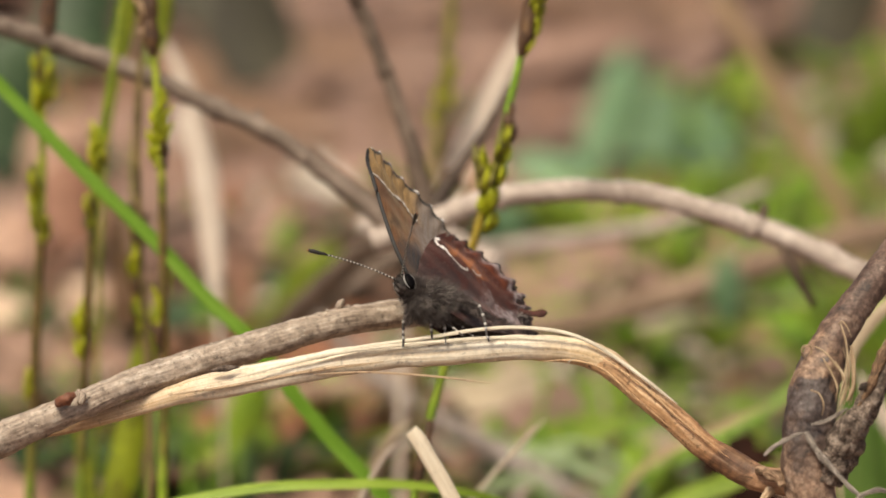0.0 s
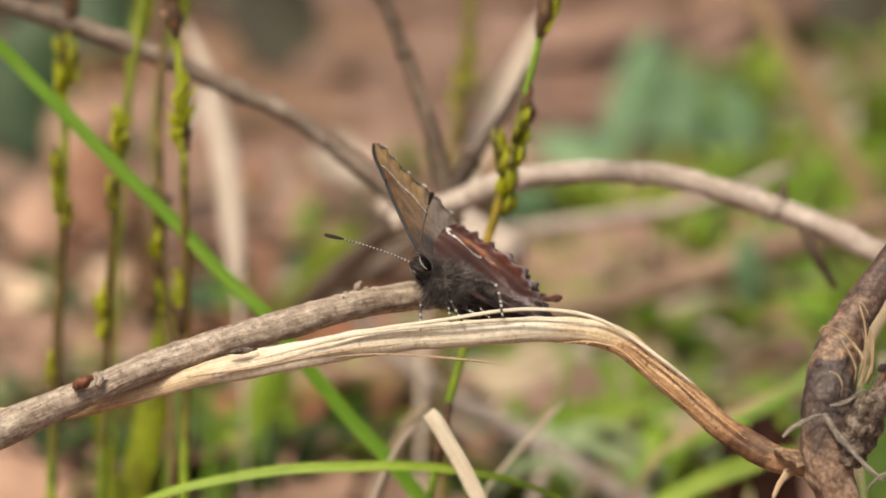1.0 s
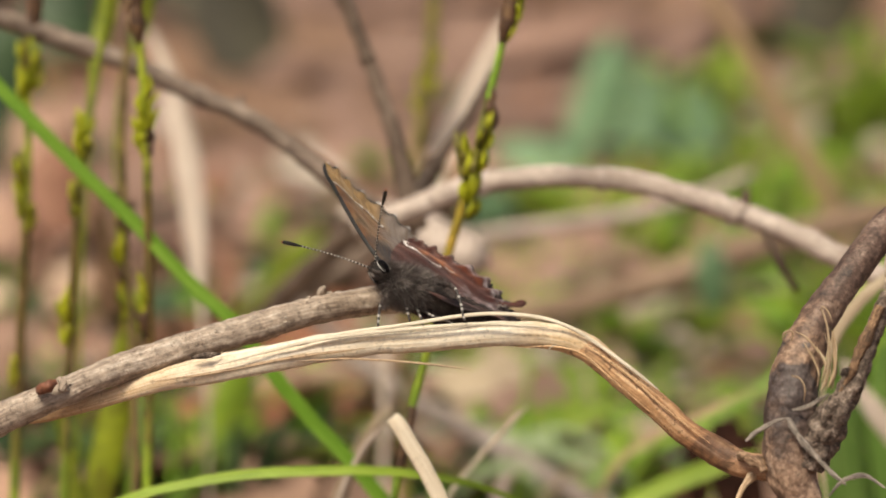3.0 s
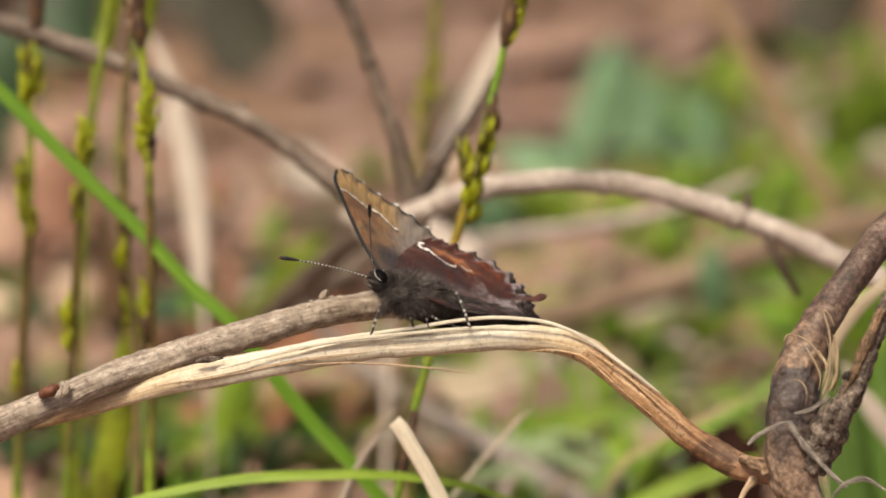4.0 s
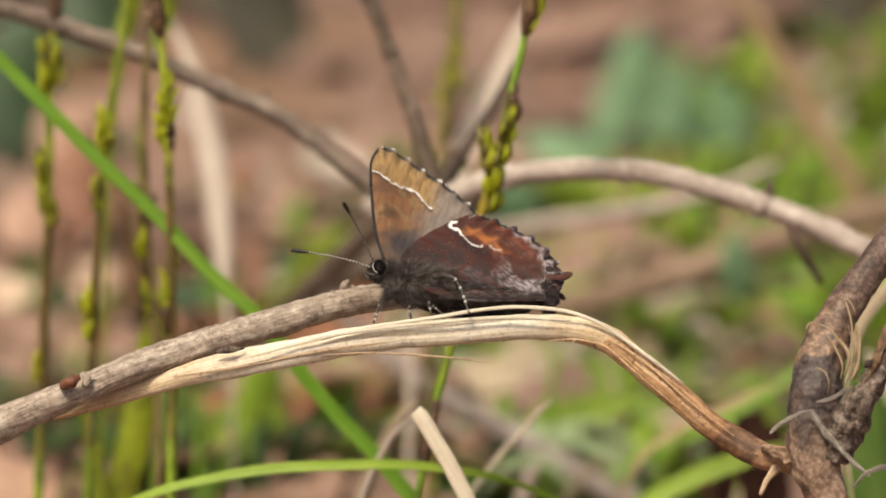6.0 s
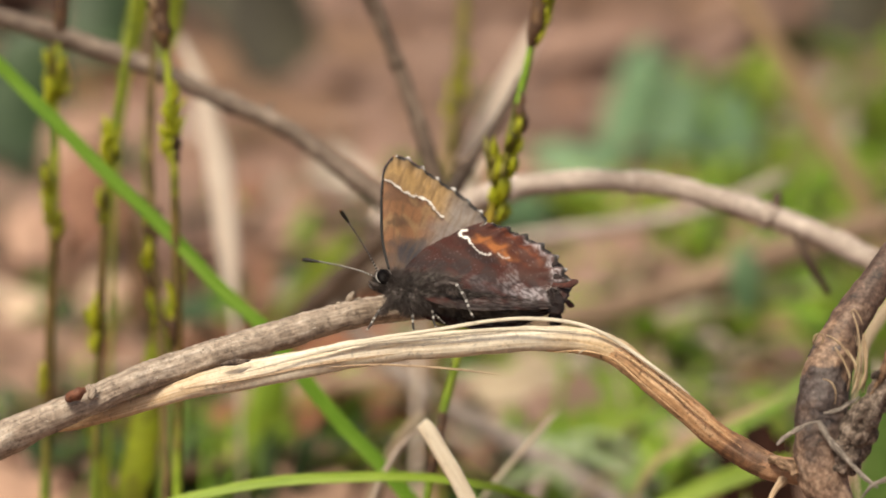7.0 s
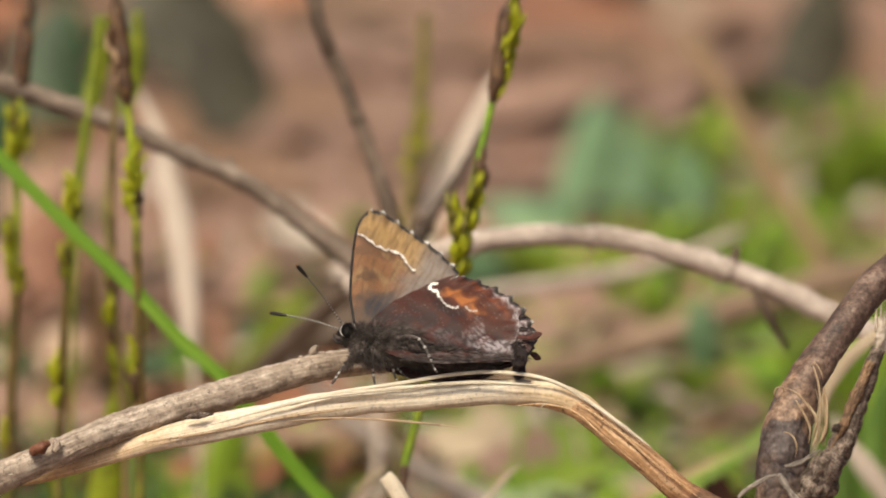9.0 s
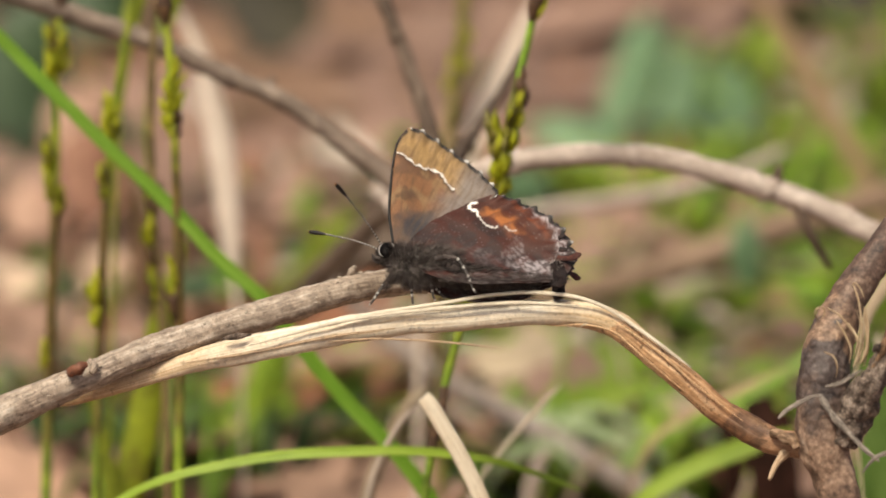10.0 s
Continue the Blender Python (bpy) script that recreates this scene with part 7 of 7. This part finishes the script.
    walk(leg_mr, [
    (0.00, pose(-0.00280, 0.00020, -0.00440, -47.341, 48.783, 159.608)),
    (0.50, pose(-0.00280, 0.00020, -0.00440, -65.910, 58.606, 129.459)),
    (1.00, pose(-0.00280, 0.00020, -0.00440, -79.110, 61.362, 146.337)),
    (1.50, pose(-0.00280, 0.00020, -0.00440, -84.577, 63.945, 152.167)),
    (2.00, pose(-0.00280, 0.00020, -0.00440, -65.630, 59.443, 165.138)),
    (2.50, pose(-0.00280, 0.00020, -0.00440, -67.264, 60.973, 168.640)),
    (4.00, pose(-0.00280, 0.00020, -0.00440, -35.387, 32.602, -173.042)),
    (4.50, pose(-0.00280, 0.00020, -0.00440, -37.122, 36.058, -176.443)),
    (5.00, pose(-0.00280, 0.00020, -0.00440, -38.743, 38.833, -177.333)),
    (5.50, pose(-0.00280, 0.00020, -0.00440, -44.250, 48.338, -168.972)),
    (6.00, pose(-0.00280, 0.00020, -0.00440, -35.239, 32.430, -170.102)),
    (6.20, pose(-0.00280, 0.00020, -0.00440, -32.670, 26.772, -159.256)),
    (7.50, pose(-0.00280, 0.00020, -0.00440, -35.685, 33.326, -171.860)),
    (8.00, pose(-0.00280, 0.00020, -0.00440, -31.497, 22.707, -156.472)),
    (9.00, pose(-0.00280, 0.00020, -0.00440, -31.320, 22.748, -154.398)),
    (10.00, pose(-0.00280, 0.00020, -0.00440, -31.525, 23.638, -154.707)),
    ])
    walk(leg_hl, [
    (0.00, pose(-0.00460, 0.00210, -0.00360, 5.306, 69.971, 143.657)),
    (0.50, pose(-0.00460, 0.00210, -0.00360, -17.218, 71.823, 107.795)),
    (1.00, pose(-0.00460, 0.00210, -0.00360, -5.831, 77.046, 126.678)),
    (1.50, pose(-0.00460, 0.00210, -0.00360, -1.567, 79.981, 132.906)),
    (2.00, pose(-0.00460, 0.00210, -0.00360, 16.556, 79.568, 157.288)),
    (2.50, pose(-0.00460, 0.00210, -0.00360, 23.973, 79.475, 167.262)),
    (4.00, pose(-0.00460, 0.00210, -0.00360, 28.140, 54.563, -166.400)),
    (4.50, pose(-0.00460, 0.00210, -0.00360, 27.037, 56.294, -170.216)),
    (5.00, pose(-0.00460, 0.00210, -0.00360, 27.710, 57.361, -169.578)),
    (5.50, pose(-0.00460, 0.00210, -0.00360, 44.499, 65.575, -145.462)),
    (6.00, pose(-0.00460, 0.00210, -0.00360, 24.557, 45.906, -169.218)),
    (6.20, pose(-0.00460, 0.00210, -0.00360, 23.120, 42.980, -171.477)),
    (7.50, pose(-0.00460, 0.00210, -0.00360, 18.427, 42.978, 176.498)),
    (8.00, pose(-0.00460, 0.00210, -0.00360, 23.164, 34.653, -167.624)),
    (9.00, pose(-0.00460, 0.00210, -0.00360, 23.639, 34.760, -166.169)),
    (10.00, pose(-0.00460, 0.00210, -0.00360, 23.549, 35.106, -166.606)),
    ])
    walk(leg_hr, [
    (0.00, pose(-0.00440, -0.00080, -0.00430, -28.058, 41.195, 139.828)),
    (0.50, pose(-0.00440, -0.00080, -0.00430, -4.045, 47.508, 118.475)),
    (1.00, pose(-0.00440, -0.00080, -0.00430, -28.542, 50.947, 128.049)),
    (1.50, pose(-0.00440, -0.00080, -0.00430, -40.589, 53.641, 130.367)),
    (2.00, pose(-0.00440, -0.00080, -0.00430, -45.371, 51.676, 139.700)),
    (2.50, pose(-0.00440, -0.00080, -0.00430, -52.674, 53.624, 143.090)),
    (4.00, pose(-0.00440, -0.00080, -0.00430, -33.643, 30.659, 173.687)),
    (4.50, pose(-0.00440, -0.00080, -0.00430, -34.625, 33.428, 170.211)),
    (5.00, pose(-0.00440, -0.00080, -0.00430, -35.850, 35.507, 169.780)),
    (5.50, pose(-0.00440, -0.00080, -0.00430, -50.097, 54.141, -171.678)),
    (6.00, pose(-0.00440, -0.00080, -0.00430, -31.505, 22.346, -175.579)),
    (6.20, pose(-0.00440, -0.00080, -0.00430, -29.987, 13.506, -167.010)),
    (7.50, pose(-0.00440, -0.00080, -0.00430, -30.673, 20.843, -179.378)),
    (8.00, pose(-0.00440, -0.00080, -0.00430, -29.541, 8.619, -161.184)),
    (9.00, pose(-0.00440, -0.00080, -0.00430, -29.508, 7.939, -159.419)),
    (10.00, pose(-0.00440, -0.00080, -0.00430, -29.581, 8.794, -159.705)),
    ])
    walk(antenna_right, [
    (0.00, pose(0.00100, -0.00040, -0.00100, 0.000, -29.422, -33.081)),
    (0.50, pose(0.00100, -0.00040, -0.00100, 0.000, -30.326, -31.576)),
    (1.00, pose(0.00100, -0.00040, -0.00100, -0.000, -34.654, -34.169)),
    (1.50, pose(0.00100, -0.00040, -0.00100, 0.000, -33.812, -29.488)),
    (2.00, pose(0.00100, -0.00040, -0.00100, 0.000, -41.363, -38.071)),
    (2.50, pose(0.00100, -0.00040, -0.00100, 0.000, -28.402, -22.676)),
    (4.00, pose(0.00100, -0.00040, -0.00100, 0.000, -24.624, -18.005)),
    (4.50, pose(0.00100, -0.00040, -0.00100, -0.000, -30.982, -25.632)),
    (5.00, pose(0.00100, -0.00040, -0.00100, 0.000, -22.916, -17.093)),
    (5.50, pose(0.00100, -0.00040, -0.00100, -0.000, -25.478, -21.535)),
    (6.00, pose(0.00100, -0.00040, -0.00100, 0.000, -25.585, -20.277)),
    (6.20, pose(0.00100, -0.00040, -0.00100, 0.000, -28.180, -23.038)),
    (7.50, pose(0.00100, -0.00040, -0.00100, 0.000, -26.791, -21.496)),
    (8.00, pose(0.00100, -0.00040, -0.00100, 0.000, -25.766, -19.048)),
    (8.50, pose(0.00100, -0.00040, -0.00100, 0.000, -25.858, -18.663)),
    (9.00, pose(0.00100, -0.00040, -0.00100, 0.000, -25.705, -18.898)),
    (9.50, pose(0.00100, -0.00040, -0.00100, -0.000, -25.413, -18.119)),
    (10.00, pose(0.00100, -0.00040, -0.00100, 0.000, -26.003, -19.077)),
    ])
    walk(antenna_left, [
    (0.00, pose(0.00100, 0.00040, -0.00100, 0.000, -9.095, 57.024)),
    (2.50, pose(0.00100, 0.00040, -0.00100, 0.000, -3.933, 59.199)),
    (4.00, pose(0.00100, 0.00040, -0.00100, -0.000, -2.694, 59.529)),
    (4.50, pose(0.00100, 0.00040, -0.00100, 0.000, -1.492, 60.026)),
    (5.00, pose(0.00100, 0.00040, -0.00100, -0.000, -1.875, 59.982)),
    (5.50, pose(0.00100, 0.00040, -0.00100, 0.000, -0.813, 58.345)),
    (6.00, pose(0.00100, 0.00040, -0.00100, 0.000, -3.286, 60.987)),
    (7.50, pose(0.00100, 0.00040, -0.00100, 0.000, -5.403, 61.228)),
    (8.00, pose(0.00100, 0.00040, -0.00100, 0.000, -5.585, 60.199)),
    (8.50, pose(0.00100, 0.00040, -0.00100, 0.000, -5.593, 60.227)),
    (9.00, pose(0.00100, 0.00040, -0.00100, 0.000, -5.292, 59.683)),
    (9.50, pose(0.00100, 0.00040, -0.00100, 0.000, -6.029, 59.933)),
    (10.00, pose(0.00100, 0.00040, -0.00100, -0.000, -5.959, 59.958)),
    ])


motions()
